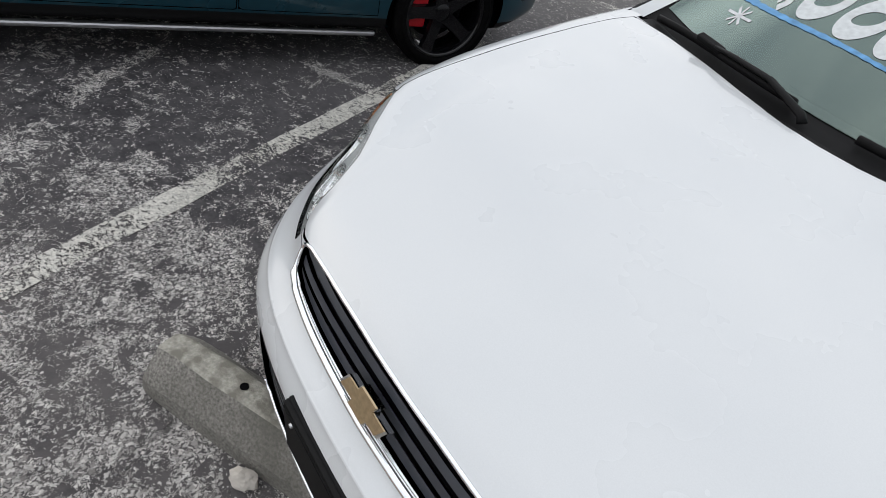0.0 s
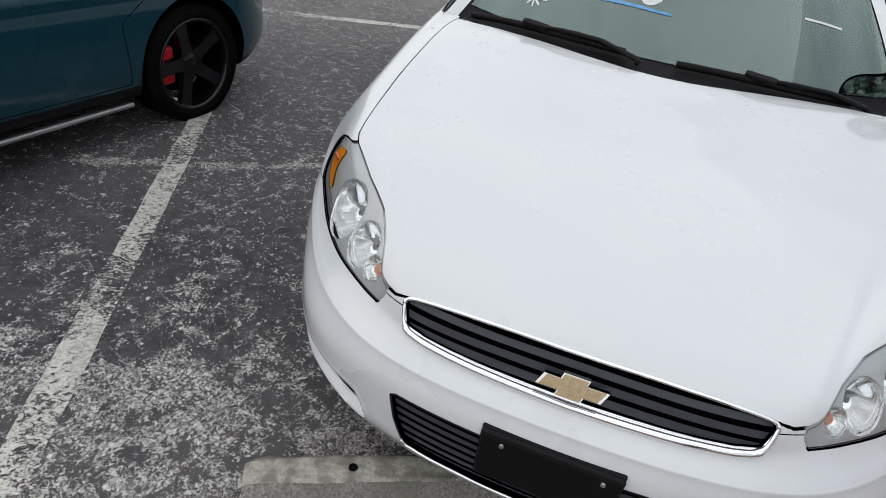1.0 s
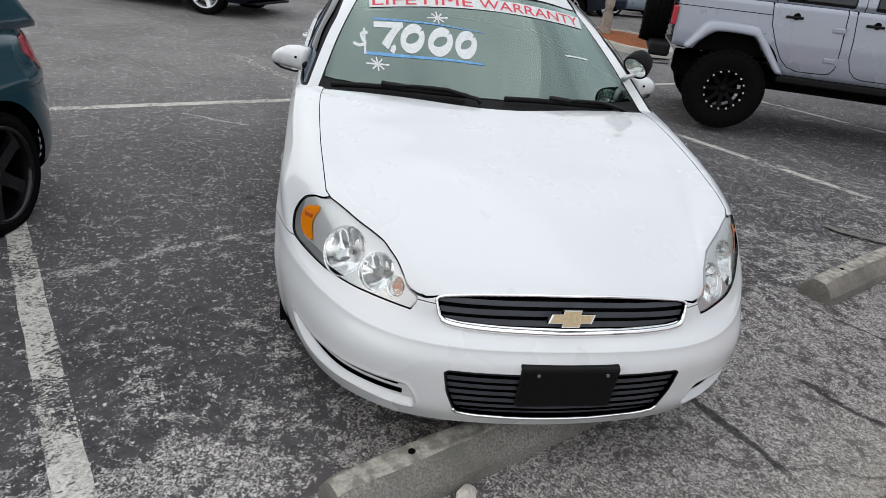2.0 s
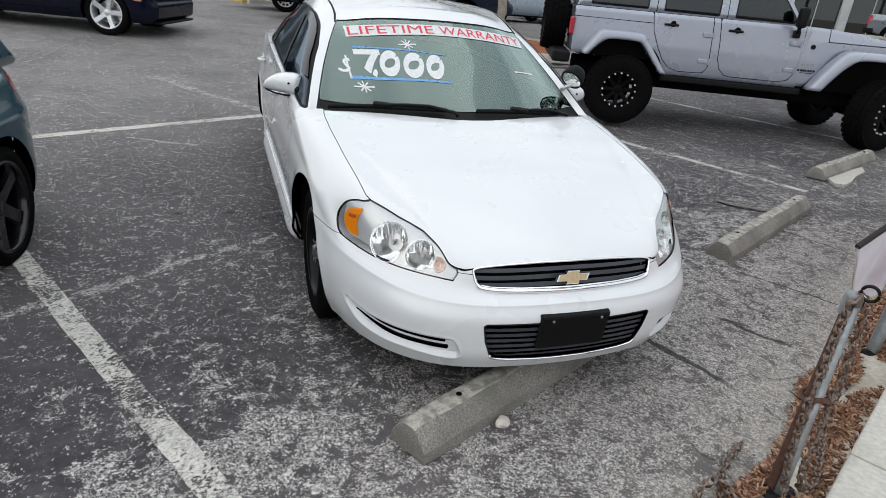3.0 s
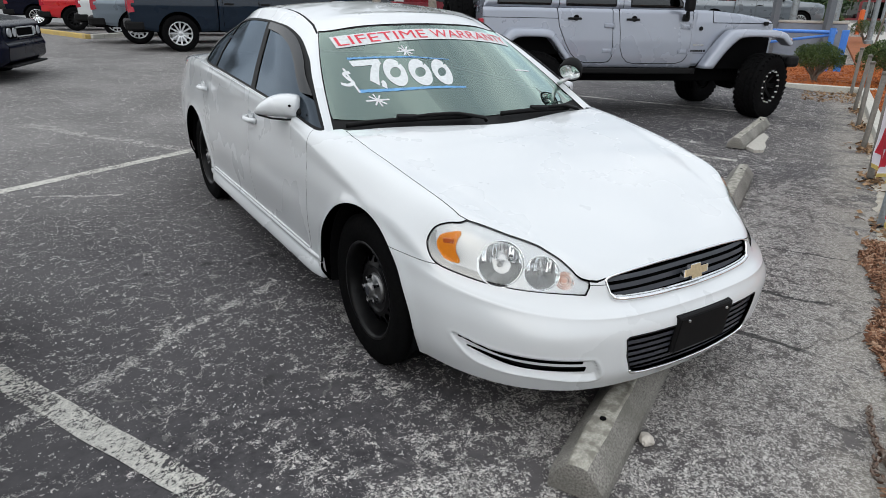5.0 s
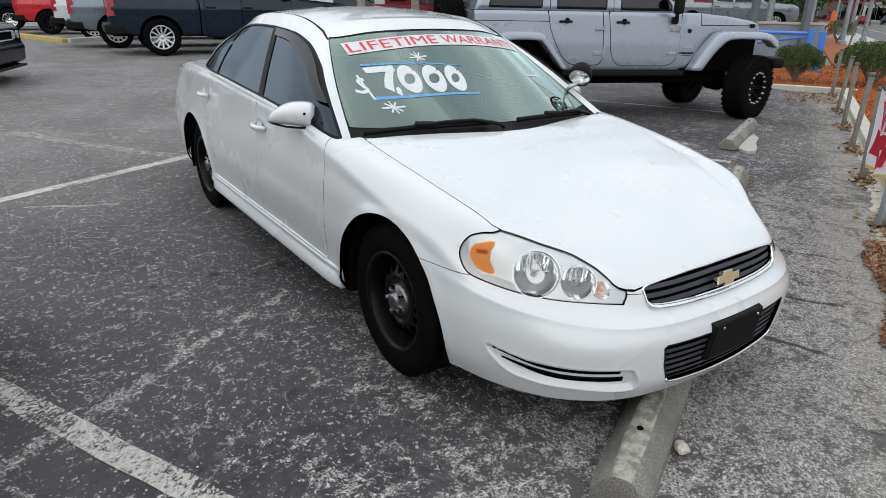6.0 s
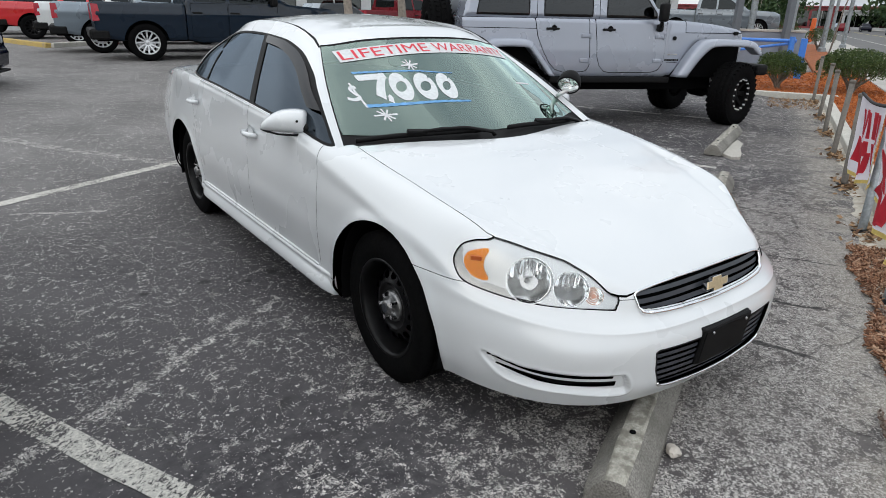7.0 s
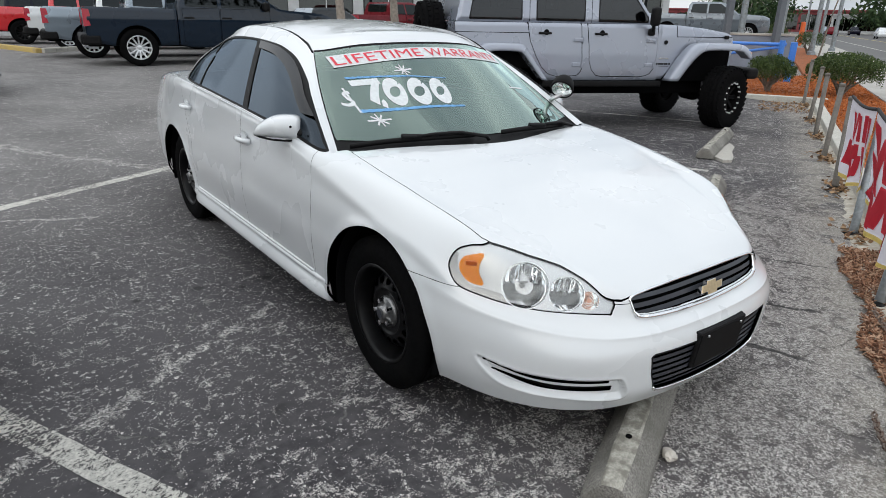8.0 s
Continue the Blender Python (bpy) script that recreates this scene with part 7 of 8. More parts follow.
def foliage(name, places, size, mat, parent):
    """Leaves: bent diamonds turned every way."""
    p = np.asarray(places, float)
    n = len(p)
    u = rng.normal(size=(n, 3))
    u /= np.linalg.norm(u, axis=1, keepdims=True)
    w = np.cross(u, rng.normal(size=(n, 3)))
    w /= np.linalg.norm(w, axis=1, keepdims=True)
    k = np.cross(u, w)
    L = rng.uniform(*size, n)[:, None]
    v = np.stack([p - u * L, p + w * L * .45 + k * L * .15, p + u * L, p - w * L * .45 + k * L * .15], 1)
    i = 4 * np.arange(n)[:, None]
    faces = np.concatenate([i + [[0, 1, 2]], i + [[0, 2, 3]]])
    me = bpy.data.meshes.new(name)
    me.from_pydata(v.reshape(-1, 3), [], faces)
    me.materials.append(mat)
    ob = new(name, me)
    ob.parent = parent
    return tagged(ob)


def slab(name, s0, s1, q0, q1, top, mat, label, category, bottom=-.05, bevel=.012, joints=(), kind="structure"):
    """A straight strip along the edge; joints: places of open joints."""
    cuts = [s0, *joints, s1]
    bm = bmesh.new()
    turn = Matrix.Translation(POST) @ Matrix.Rotation(math.atan2(ROW.y, ROW.x), 4, "Z")
    for a, b in zip(cuts, cuts[1:]):
        box(bm, (a + .003, q0, bottom), (b - .003, q1, top), bevel, turn, seg=2)
    return tagged(part(name, bm, mat), label, category, kind=kind)


# beds, kerb, sidewalk, street
slab("kerb", -14.0, 9.40, -.29, -.13, .115, KERB, "pale concrete kerb along the planted edge", "kerb", joints=(-11.0, -8.0, -5.2, -2.62, -.2, 2.4, 5.0, 7.4))
slab("kerb", 9.42, 9.60, -.44, 4.2, .115, KERB, "pale concrete kerb across the end of the parking bays", "kerb", joints=())
slab("mulch_bed", -14.0, 45.0, -1.45, -.295, .085, MULCH_BED, "orange mulch bed behind the kerb", "mulch", bevel=0.02)
slab("mulch_bed", 9.61, 16.5, -.44, 3.3, .085, MULCH_BED, "orange mulch bed at the end of the bays", "mulch", bevel=0.02)
slab("pavement", -40, 120, -3.5, -1.46, .10, SIDEWALK, "pale concrete sidewalk beside the street", "sidewalk", joints=tuple(-38 + 1.5 * k for k in range(80)), bevel=.004)
slab("road", -200, 500, -17, -3.52, .012, STREET, "grey street with white edge line", "road", bevel=0)
slab("road_line", -200, 500, -6.15, -6.0, .018, LINE_PAINT, "white edge line of the street", "road marking", bevel=0, bottom=.0)
slab("road_line", -200, 500, -10.3, -10.18, .018, YELLOW_HEM, "yellow centre line of the street", "road marking", bevel=0, bottom=.0)
slab("pavement", -40, 500, -19.5, -17.02, .10, SIDEWALK, "pale far sidewalk across the street", "sidewalk", bevel=.004)

# sand along the foot of the posts, thin and with a ragged rim
bm = bmesh.new()
rows = []
for i in range(161):
    s = -3.7 + 13.0 * i / 160
    wide = .02 + .10 * noise.noise(Vector((s * 1.1, 0, 2))) + .10 * noise.noise(Vector((s * 5, 0, 7))) - .05 * max(s, 0) * .5
    wide = max(wide, -.06)
    row = []
    for k in range(7):
        f = k / 6
        q = -.135 + (wide + .135) * f
        p = at_edge(s, q)
        z = .022 * (1 - f) ** 1.2 + .006 * noise.noise(Vector((p.x * 7, p.y * 7, 0))) * (1 - f) - .004 * (f == 1)
        row.append(bm.verts.new((p.x, p.y, max(z, -.004) + .003 * (f < 1))))
    rows.append(row)
for a, b in zip(rows, rows[1:]):
    for i in range(6):
        bm.faces.new((a[i], b[i], b[i + 1], a[i + 1]))
bmesh.ops.recalc_face_normals(bm, faces=bm.faces)
tagged(part("sand", bm, SAND, smooth=True), "pale sandy soil washed against the kerb", "soil", kind="stuff")


def strip(count, s0, s1, q0, q1, z=.02, keep=None):
    got = []
    while len(got) < count:
        s, q = rng.uniform(s0, s1), rng.uniform(q0, q1)
        if keep is None or keep(s, q):
            p = at_edge(s, q)
            got.append((p.x, p.y, z + rng.uniform(0, .014)))
    return got


def mulch_area(s, q):
    w = .12 + .08 * noise.noise(Vector((s * 1.7, 3, 0))) + .05 * noise.noise(Vector((s * 7, 3, 0)))
    bare = noise.noise(Vector((s * 2.3, q * 6, 9))) > .08 and q < .04
    return q < w and not bare


pieces("bark_mulch", strip(5200, -3.45, -.45, -.13, .34, .012, mulch_area), ((.012, .062), (.004, .011), (.002, .005)), BARK, "brown-red bark chips along the post feet", "mulch")
pieces("orange_mulch", strip(9000, -4.5, 16.4, -1.42, -.31, .085) + strip(5000, 9.65, 16.4, -.4, 3.2, .085), ((.02, .09), (.008, .02), (.004, .010)), ORANGE_CHIPS, "orange mulch chips in the bed", "mulch")
POSTS = (-2.91, -1.42, 0, 1.63, 3.25, 5.0, 6.72, 9.16)
heaps = []
for s in POSTS[2:]:
    for _ in range(90):
        p = at_edge(s + rng.normal(-.05, .20), abs(rng.normal(-.02, .09)) - .09)
        heaps.append((p.x, p.y, .010 + rng.uniform(0, .02)))
heaps += strip(260, 7.6, 9.3, -.1, .8, .006)
pieces("leaf_litter", heaps, ((.02, .075), (.012, .03), (.001, .003)), LITTER, "dry brown leaves at the feet of the posts", "leaves")
# grit lying on the asphalt
grit = []
for _ in range(5200):
    s, q = rng.uniform(-6.5, 6.0), abs(rng.normal(.1, 1.5)) + .05
    p = at_edge(s, q)
    grit.append((p.x, p.y, .001))
pieces("grit", grit, ((.003, .008), (.003, .006), (.002, .005)), STONES, "loose pale grit on the asphalt", "gravel", tilt=.8)


def post(s, lean=0.0, mat=None, height=.86, r=.030):
    at = at_edge(s, 0)
    ob = thing("metal_post", "grey metal pipe post standing by the kerb", "post", pose(at.x, at.y, 0, lean, 0, 27.2), group="posts along the kerb")
    bm = bmesh.new()
    lathe(bm, [(r, -.05), (r, .0), (r, height), (r * .8, height)], seg=20)
    part("pipe", bm, mat or DULL_POST, ob, smooth=True)
    bm = bmesh.new()
    lathe(bm, [(r * 1.08, height - .028), (r * 1.16, height - .026), (r * 1.17, height - .004), (r * 1.1, height + .006), (r * .6, height + .012), (0, height + .013)], seg=20)
    part("cap", bm, DULL_POST, ob, smooth=True)
    bm = bmesh.new()
    lathe(bm, [(.075, -.01), (.062, .010), (.034, .018), (.0305, .02)], seg=18)
    for v in bm.verts:
        v.co *= 1 + .25 * noise.noise(v.co * 30 + Vector((s, 0, 0)))
    part("footing", bm, STEEL_BLACK, ob, "dark tar collar")
    return ob


for k, s in enumerate(POSTS):
    post(s, lean=(0, 2, 0, -2, 1.5, -1, 2, 0)[k], mat=GALV if s < 1 else DULL_POST, height=.80 if k == 0 else .86, r=.0175 if k == 0 else .030)
# the rusty pipe tied beside the end post
at = at_edge(-2.91, .033)
stake = thing("rusty_pipe", "rust-brown steel pipe with a grey cap tied to the end post", "post", pose(at.x, at.y, 0, 1.5, 0, 27))
bm = bmesh.new()
lathe(bm, [(.016, -.05), (.016, .79)], seg=18)
part("pipe", bm, RUST, stake, smooth=True)
bm = bmesh.new()
lathe(bm, [(.021, .735), (.0225, .74), (.0225, .80), (.02, .812), (0, .816)], seg=18)
part("cap", bm, GALV, stake, smooth=True)
bm = bmesh.new()
pipe(bm, [(.024 * math.cos(a), -.016 + .042 * math.sin(a), .42 + .012 * math.sin(2 * a)) for a in np.linspace(0, 2 * math.pi, 20, endpoint=False)], .009, seg=6, closed=True)
part("tie", bm, RUST, stake, "dark wire tie")
bm = bmesh.new()
pipe(bm, [(.0, -.040 + .024 * math.cos(a), .825 + .024 * math.sin(a)) for a in np.linspace(0, 2 * math.pi, 24, endpoint=False)], .0055, seg=6, closed=True)
part("ring", bm, STEEL_BLACK, stake, "steel ring for the chain")


def chain(path, label):
    """Links strung along a path of points."""
    ob = thing("chain", label, "chain", Matrix.Translation(path[0]), group="chains on the post")
    bm = bmesh.new()
    loop = [(.0125 * math.cos(a), 0, .0105 * np.sign(math.sin(a)) + .0125 * math.sin(a)) for a in np.linspace(0, 2 * math.pi, 14, endpoint=False) + .2]
    pipe(bm, loop, .0052, seg=6, closed=True)
    me = bpy.data.meshes.new("link")
    bm.to_mesh(me)
    bm.free()
    me.materials.append(CHAIN)
    me.shade_smooth()
    pts = np.array([tuple(p) for p in path])
    d = np.concatenate([[0], np.cumsum(np.linalg.norm(np.diff(pts, axis=0), axis=1))])
    n = int(d[-1] / .033)
    for k in range(n):
        f = (k + .5) * d[-1] / n
        p = Vector([np.interp(f, d, pts[:, j]) for j in range(3)])
        q = Vector([np.interp(min(f + .01, d[-1]), d, pts[:, j]) for j in range(3)])
        r = Vector([np.interp(max(f - .01, 0), d, pts[:, j]) for j in range(3)])
        link = new("link", me)
        link.parent = ob
        m = Matrix.Translation(p - path[0]) @ (q - r).to_track_quat("Z", "Y").to_matrix().to_4x4() @ Matrix.Rotation(math.pi / 2 * (k % 2) + .35, 4, "Z")
        link.matrix_local = m
    return ob


def edge_path(rows):
    return [Vector(p) for p in spline([tuple(at_edge(*r)) for r in rows], 6)]


chain(edge_path([(-2.92, -.005, .81), (-2.945, .008, .76), (-2.95, .010, .50), (-2.95, .008, .2), (-2.97, -.02, .035), (-3.08, -.02, .03), (-3.14, .06, .035), (-3.12, .13, .03), (-3.03, .17, .03), (-2.90, .19, .035), (-2.76, .19, .03)]), "rusty steel chain hung from a post and lying in the mulch")
chain(edge_path([(-2.90, -.005, .81), (-2.89, -.035, .76), (-2.885, -.042, .45), (-2.88, -.04, .08), (-2.80, -.08, .03), (-2.6, -.05, .035), (-2.2, .02, .03), (-1.9, .03, .03), (-1.6, .06, .03)]), "second strand of rusty chain trailing through the mulch")
chain(edge_path([(-3.2, .05, .02), (-3.26, .12, .05), (-3.20, .19, .035), (-3.10, .17, .06), (-3.14, .08, .055), (-3.24, .05, .03), (-3.30, .14, .02)]), "heap of rusty chain on the ground at a post's foot")


def banner(top, bottom, label, fold, seed, marks):
    """Cloth between an upper and a lower line, each from far to near as rows (share, s, q, z)."""
    ob = thing("banner", label, "banner", Matrix(), group="banners on the posts")
    top, bottom = np.array(top), np.array(bottom)

    def on(line, u):
        return at_edge(*[float(np.interp(u, line[:, 0], line[:, k])) for k in (1, 2, 3)])

    def at(u, v):
        p = on(top, u).lerp(on(bottom, u), v)
        w = fold * (.05 + .95 * v) * math.sin(u * 13 + seed + .8 * math.sin(3 * v)) + fold * (.1 + .5 * v) * noise.noise(Vector((u * 5, v * 3, seed)))
        sag = -.03 * math.sin(math.pi * u) * (1 - v)
        return p + OUT * w + Vector((0, 0, sag + .02 * v * math.sin(u * 9 + seed)))

    def patch(name, u0, u1, v0, v1, mat, lift=0.0, skew=0.0, nu=60, nv=40):
        bm = bmesh.new()
        grid = []
        for i in range(nu + 1):
            for_ = []
            for j in range(nv + 1):
                v = v0 + (v1 - v0) * j / nv
                u = u0 + (u1 - u0) * i / nu + skew * (j / nv - .5)
                for_.append(bm.verts.new(at(u, v) + OUT * lift))
            grid.append(for_)
        for a, b in zip(grid, grid[1:]):
            for j in range(nv):
                bm.faces.new((a[j], a[j + 1], b[j + 1], b[j]))
        bmesh.ops.solidify(bm, geom=bm.faces[:], thickness=.0015)
        bmesh.ops.recalc_face_normals(bm, faces=bm.faces)
        return part(name, bm, mat, ob, smooth=True)

    patch("cloth", 0, 1, 0, .955, FABRIC)
    patch("hem", 0, 1, .955, 1, YELLOW_HEM, nv=4)
    patch("side_hem", .988, 1, .3, .955, YELLOW_HEM, .002, nu=2)
    bm = bmesh.new()
    pipe(bm, [at(u, 0) for u in np.linspace(-.01, 1.0, 24)], .013, seg=8)
    part("sleeve", bm, BLACK_CLOTH, ob, "black sleeve along the top")
    for u, v, du, dv, skew in marks:
        patch("red_mark", u, min(u + du * 1.8, .98), v, min(v + dv * 1.16, .93), PINK_INK, .004, skew, 10, 10)
    return ob


banner([(0, 1.52, .040, .88), (1, .02, .040, .93)], [(0, 1.0, .045, .22), (1, -.20, .045, .36)], "white cloth banner with crimson letter shapes and a yellow hem", .028, 1.0,
       ((.10, .50, .06, .28, -.10), (.20, .50, .06, .28, -.12), (.28, .52, .06, .26, .08), (.40, .50, .07, .34, .02), (.50, .48, .06, .16, .0), (.54, .62, .06, .22, -.08), (.70, .50, .07, .34, .04), (.80, .55, .06, .30, -.08), (.22, .14, .05, .26, .06), (.36, .10, .06, .30, -.06), (.50, .12, .05, .28, .04), (.66, .10, .07, .30, .0), (.82, .12, .06, .30, .06)))
banner([(0, -.06, .050, .94), (.66, -1.42, .042, .90), (.85, -1.77, .062, .835), (1, -1.98, .16, .683)], [(0, -.50, .060, .37), (.3, -1.05, .065, .30), (.65, -1.60, .09, .32), (1, -2.02, .127, .407)], "white cloth banner with crimson letter shapes blown away from the posts", .035, 3.2,
       ((.03, .12, .08, .24, .10), (.02, .46, .08, .16, .10), (.04, .66, .09, .22, -.12), (.14, .44, .08, .18, .1), (.20, .14, .07, .34, -.1), (.18, .66, .08, .24, .08), (.34, .12, .07, .32, .06), (.32, .52, .08, .34, -.1), (.46, .50, .07, .34, .04), (.50, .12, .06, .28, -.06), (.62, .50, .07, .34, .06), (.66, .16, .06, .26, .0), (.93, .40, .05, .18, .02)))


def shrub(at, r, h, leaves, seed):
    """A clipped shrub: bare forked stems under a dense uneven crown."""
    ob = thing("shrub", "clipped green shrub with bare twisted stems in orange mulch", "bush", Matrix.Translation(at), group="shrubs in the mulch bed")
    g = np.random.default_rng(seed)
    bm = bmesh.new()
    tips = []
    for k in range(9):
        a = 2 * math.pi * k / 9 + g.uniform(-.2, .2)
        out = r * g.uniform(.35, .85)
        pts = [(0, 0, -.03), (out * .2 * math.cos(a), out * .2 * math.sin(a), h * .18), (out * .55 * math.cos(a + .3), out * .55 * math.sin(a + .3), h * .36), (out * math.cos(a), out * math.sin(a), h * .62)]
        line = spline(pts, 5)
        pipe(bm, [tuple(p) for p in line], lambda f: .030 * (1 - f) + .008, seg=6)
        tips.append(line[-1])
        for j in range(3):
            b = line[8 + 2 * j]
            e = b + np.array([g.uniform(-.25, .25) * r, g.uniform(-.25, .25) * r, h * .25])
            pipe(bm, [tuple(b), tuple((b + e) / 2 + g.normal(0, .02, 3)), tuple(e)], lambda f: .012 * (1 - f) + .004, seg=5)
    part("branchwork", bm, BARK_SKIN, ob, "bare grey stems")
    pts = []
    while len(pts) < leaves:
        a, f = g.uniform(0, 2 * math.pi), math.sqrt(g.uniform(0, 1))
        x, y = r * f * math.cos(a), r * f * math.sin(a)
        top = h * (1 - .28 * f**3) + .10 * h * noise.noise(Vector((x * 4, y * 4, seed)))
        low = h * (.40 - .05 * f) + .14 * h * noise.noise(Vector((x * 5, y * 5, seed + 3)))
        z = low + (top - low) * g.uniform(0, 1) ** .6
        if noise.noise(Vector((x * 6, y * 6, z * 6 + seed))) > -.22:
            pts.append((x, y, z))
    foliage("crown", pts, (.012, .028), LEAVES, ob)
    return ob


shrub((12.36, 5.21, .07), .50, .80, 8000, 2)
shrub((12.96, 3.95, .07), .74, .90, 14000, 5)
shrub((34.7, 14.7, .07), .75, 1.15, 8000, 8)
shrub((31.5, 14.9, .0), .55, 1.6, 6000, 9)


# ---- the far side: gate, platform, islands, building, street ----
GATE = pose(15.07, 6.20, 0, 0, 0, 27.2)
gate = thing("blue_gate", "bright blue painted pipe gate beside the mulch bed", "gate", GATE)
for name, a, b, r in (("rail", (-.1, 3.6, 1.02), (.1, .1, 1.02), .045), ("brace", (-.1, 3.0, .5), (.1, .25, .95), .035), ("post", (.05, .2, -.05), (.05, .2, 1.12), .07)):
    bm = bmesh.new()
    tube(bm, a, b, r, seg=14)
    part(name, bm, BLUE, gate)
bm = bmesh.new()
box(bm, (.20, -.16, -.05), (.34, .0, 1.08), .015)
part("stop_post", bm, BLUE, gate)
bm = bmesh.new()
box(bm, (.02, -.1, .50), (.12, .2, .58), .01)
part("hinge_bar", bm, BLUE, gate)

PALE_WALL = material("pale_grey_building_wall", (0.45, 0.46, 0.47), rough=0.8, var=0.08, scale=3, dirt=(0.36, 0.36, 0.37), dirt_scale=1)
RAMP_FACE = material("blue_grey_platform_side", (0.20, 0.23, 0.28), rough=0.8, var=0.1, scale=4)
DARK_GLASS = glass("dark_shop_window", (0.05, 0.06, 0.065), gain=1.6)
TRUNK_PALE = material("pale_trunk_bark", (0.27, 0.235, 0.20), rough=0.95, var=0.25, scale=14, bump=1.0, bump_scale=30)
ORANGE_PLASTIC = material("orange_marker_plastic", (0.62, 0.11, 0.02), rough=0.5, var=0.1)

m = pose(17.0, 8.6, 0, 0, 0, -57)
platform = thing("low_wall", "low blue-grey wall with a pale coping", "wall", m)
bm = bmesh.new()
box(bm, (-9, .3, -.1), (1.45, .55, 1.18), .02)
part("base", bm, RAMP_FACE, platform)
bm = bmesh.new()
box(bm, (-9.03, .27, 1.18), (1.48, .58, 1.25), .01)
part("coping", bm, SIDEWALK, platform)
for at in ((17.6, 7.9), (16.9, 9.1)):
    ob = thing("canopy_column", "square blue-grey steel column carrying a canopy", "column", pose(*at, 0, 0, 0, -30), group="canopy columns")
    bm = bmesh.new()
    box(bm, (-.09, -.09, 0), (.09, .09, 4.2), .015)
    part("shaft", bm, GREY_PAINT, ob)
    bm = bmesh.new()
    box(bm, (-.20, -.20, -.05), (.20, .20, .06), .01)
    part("foot", bm, GREY_PAINT, ob)
ob = thing("marker_post", "orange plastic marker post by the sidewalk", "marker", pose(52.0, 23.3, 0))
bm = bmesh.new()
lathe(bm, [(.26, -.02), (.25, .05), (.21, .1), (.17, 1.75), (0, 1.8)], seg=14)
part("body", bm, ORANGE_PLASTIC, ob)


def kerb_ring(name, outline, mat, label, bed=None):
    """A low island: a kerb round an outline, with mulch inside."""
    c = sum((Vector((*p, 0)) for p in outline), Vector()) / len(outline)
    ob = thing(name, label, "island", Matrix.Translation((c.x, c.y, ground_z(c.x, c.y))))
    pts = [Vector((x - c.x, y - c.y, 0)) for x, y in rounded(outline, 5)]
    n = len(pts)
    for k in range(0, n, 5):
        bm = bmesh.new()
        rows = []
        for i in range(k, k + 6):
            p = pts[i % n]
            z = ground_z(p.x + c.x, p.y + c.y) - ground_z(c.x, c.y)
            q = p - p.normalized() * .16
            rows.append([bm.verts.new(v) for v in (p + Vector((0, 0, z - .06)), p + Vector((0, 0, z + .13)), p * .995 + Vector((0, 0, z + .145)), q + Vector((0, 0, z + .145)), q + Vector((0, 0, z - .06)))])
        for a, b in zip(rows, rows[1:]):
            for i in range(4):
                bm.faces.new((a[i], b[i], b[i + 1], a[i + 1]))
        bm.faces.new(rows[0])
        bm.faces.new(rows[-1][::-1])
        bmesh.ops.recalc_face_normals(bm, faces=bm.faces)
        part("kerb_stone", bm, mat, ob)
    if bed:
        bm = bmesh.new()
        ring = [bm.verts.new((p.x * .97, p.y * .97, ground_z(p.x + c.x, p.y + c.y) - ground_z(c.x, c.y) + .11)) for p in pts]
        mid = bm.verts.new((0, 0, .17))
        for i in range(n):
            bm.faces.new((ring[i], ring[(i + 1) % n], mid))
        bmesh.ops.recalc_face_normals(bm, faces=bm.faces)
        part("mulch", bm, bed, ob)
    return ob


kerb_ring("planted_island", [(4.25, 12.6), (4.75, 11.4), (5.3, 10.5), (6.2, 10.4), (6.75, 11.6), (6.9, 12.8), (5.6, 13.3)], KERB, "kerbed island with orange mulch and a tree", MULCH_BED)
for a, b, mat, label in (((-.30, 19.7), (-2.0, 26.2), YELLOW_KERB, "yellow-painted kerb beside the pickups"), ((-.24, 19.72), (.75, 20.75), KERB, "weathered grey kerb beside the pickups")):
    a, b = Vector((*a, .33)), Vector((*b, .33))
    bm = bmesh.new()
    k = (b - a).length
    for i in range(3):
        box(bm, (k * i / 3 + .004, -.09, -.05), (k * (i + 1) / 3 - .004, .09, .13), .02, Matrix.Translation(a) @ Matrix.Rotation(math.atan2(b.y - a.y, b.x - a.x), 4, "Z"))
    tagged(part("kerb", bm, mat), label, "kerb", kind="structure")


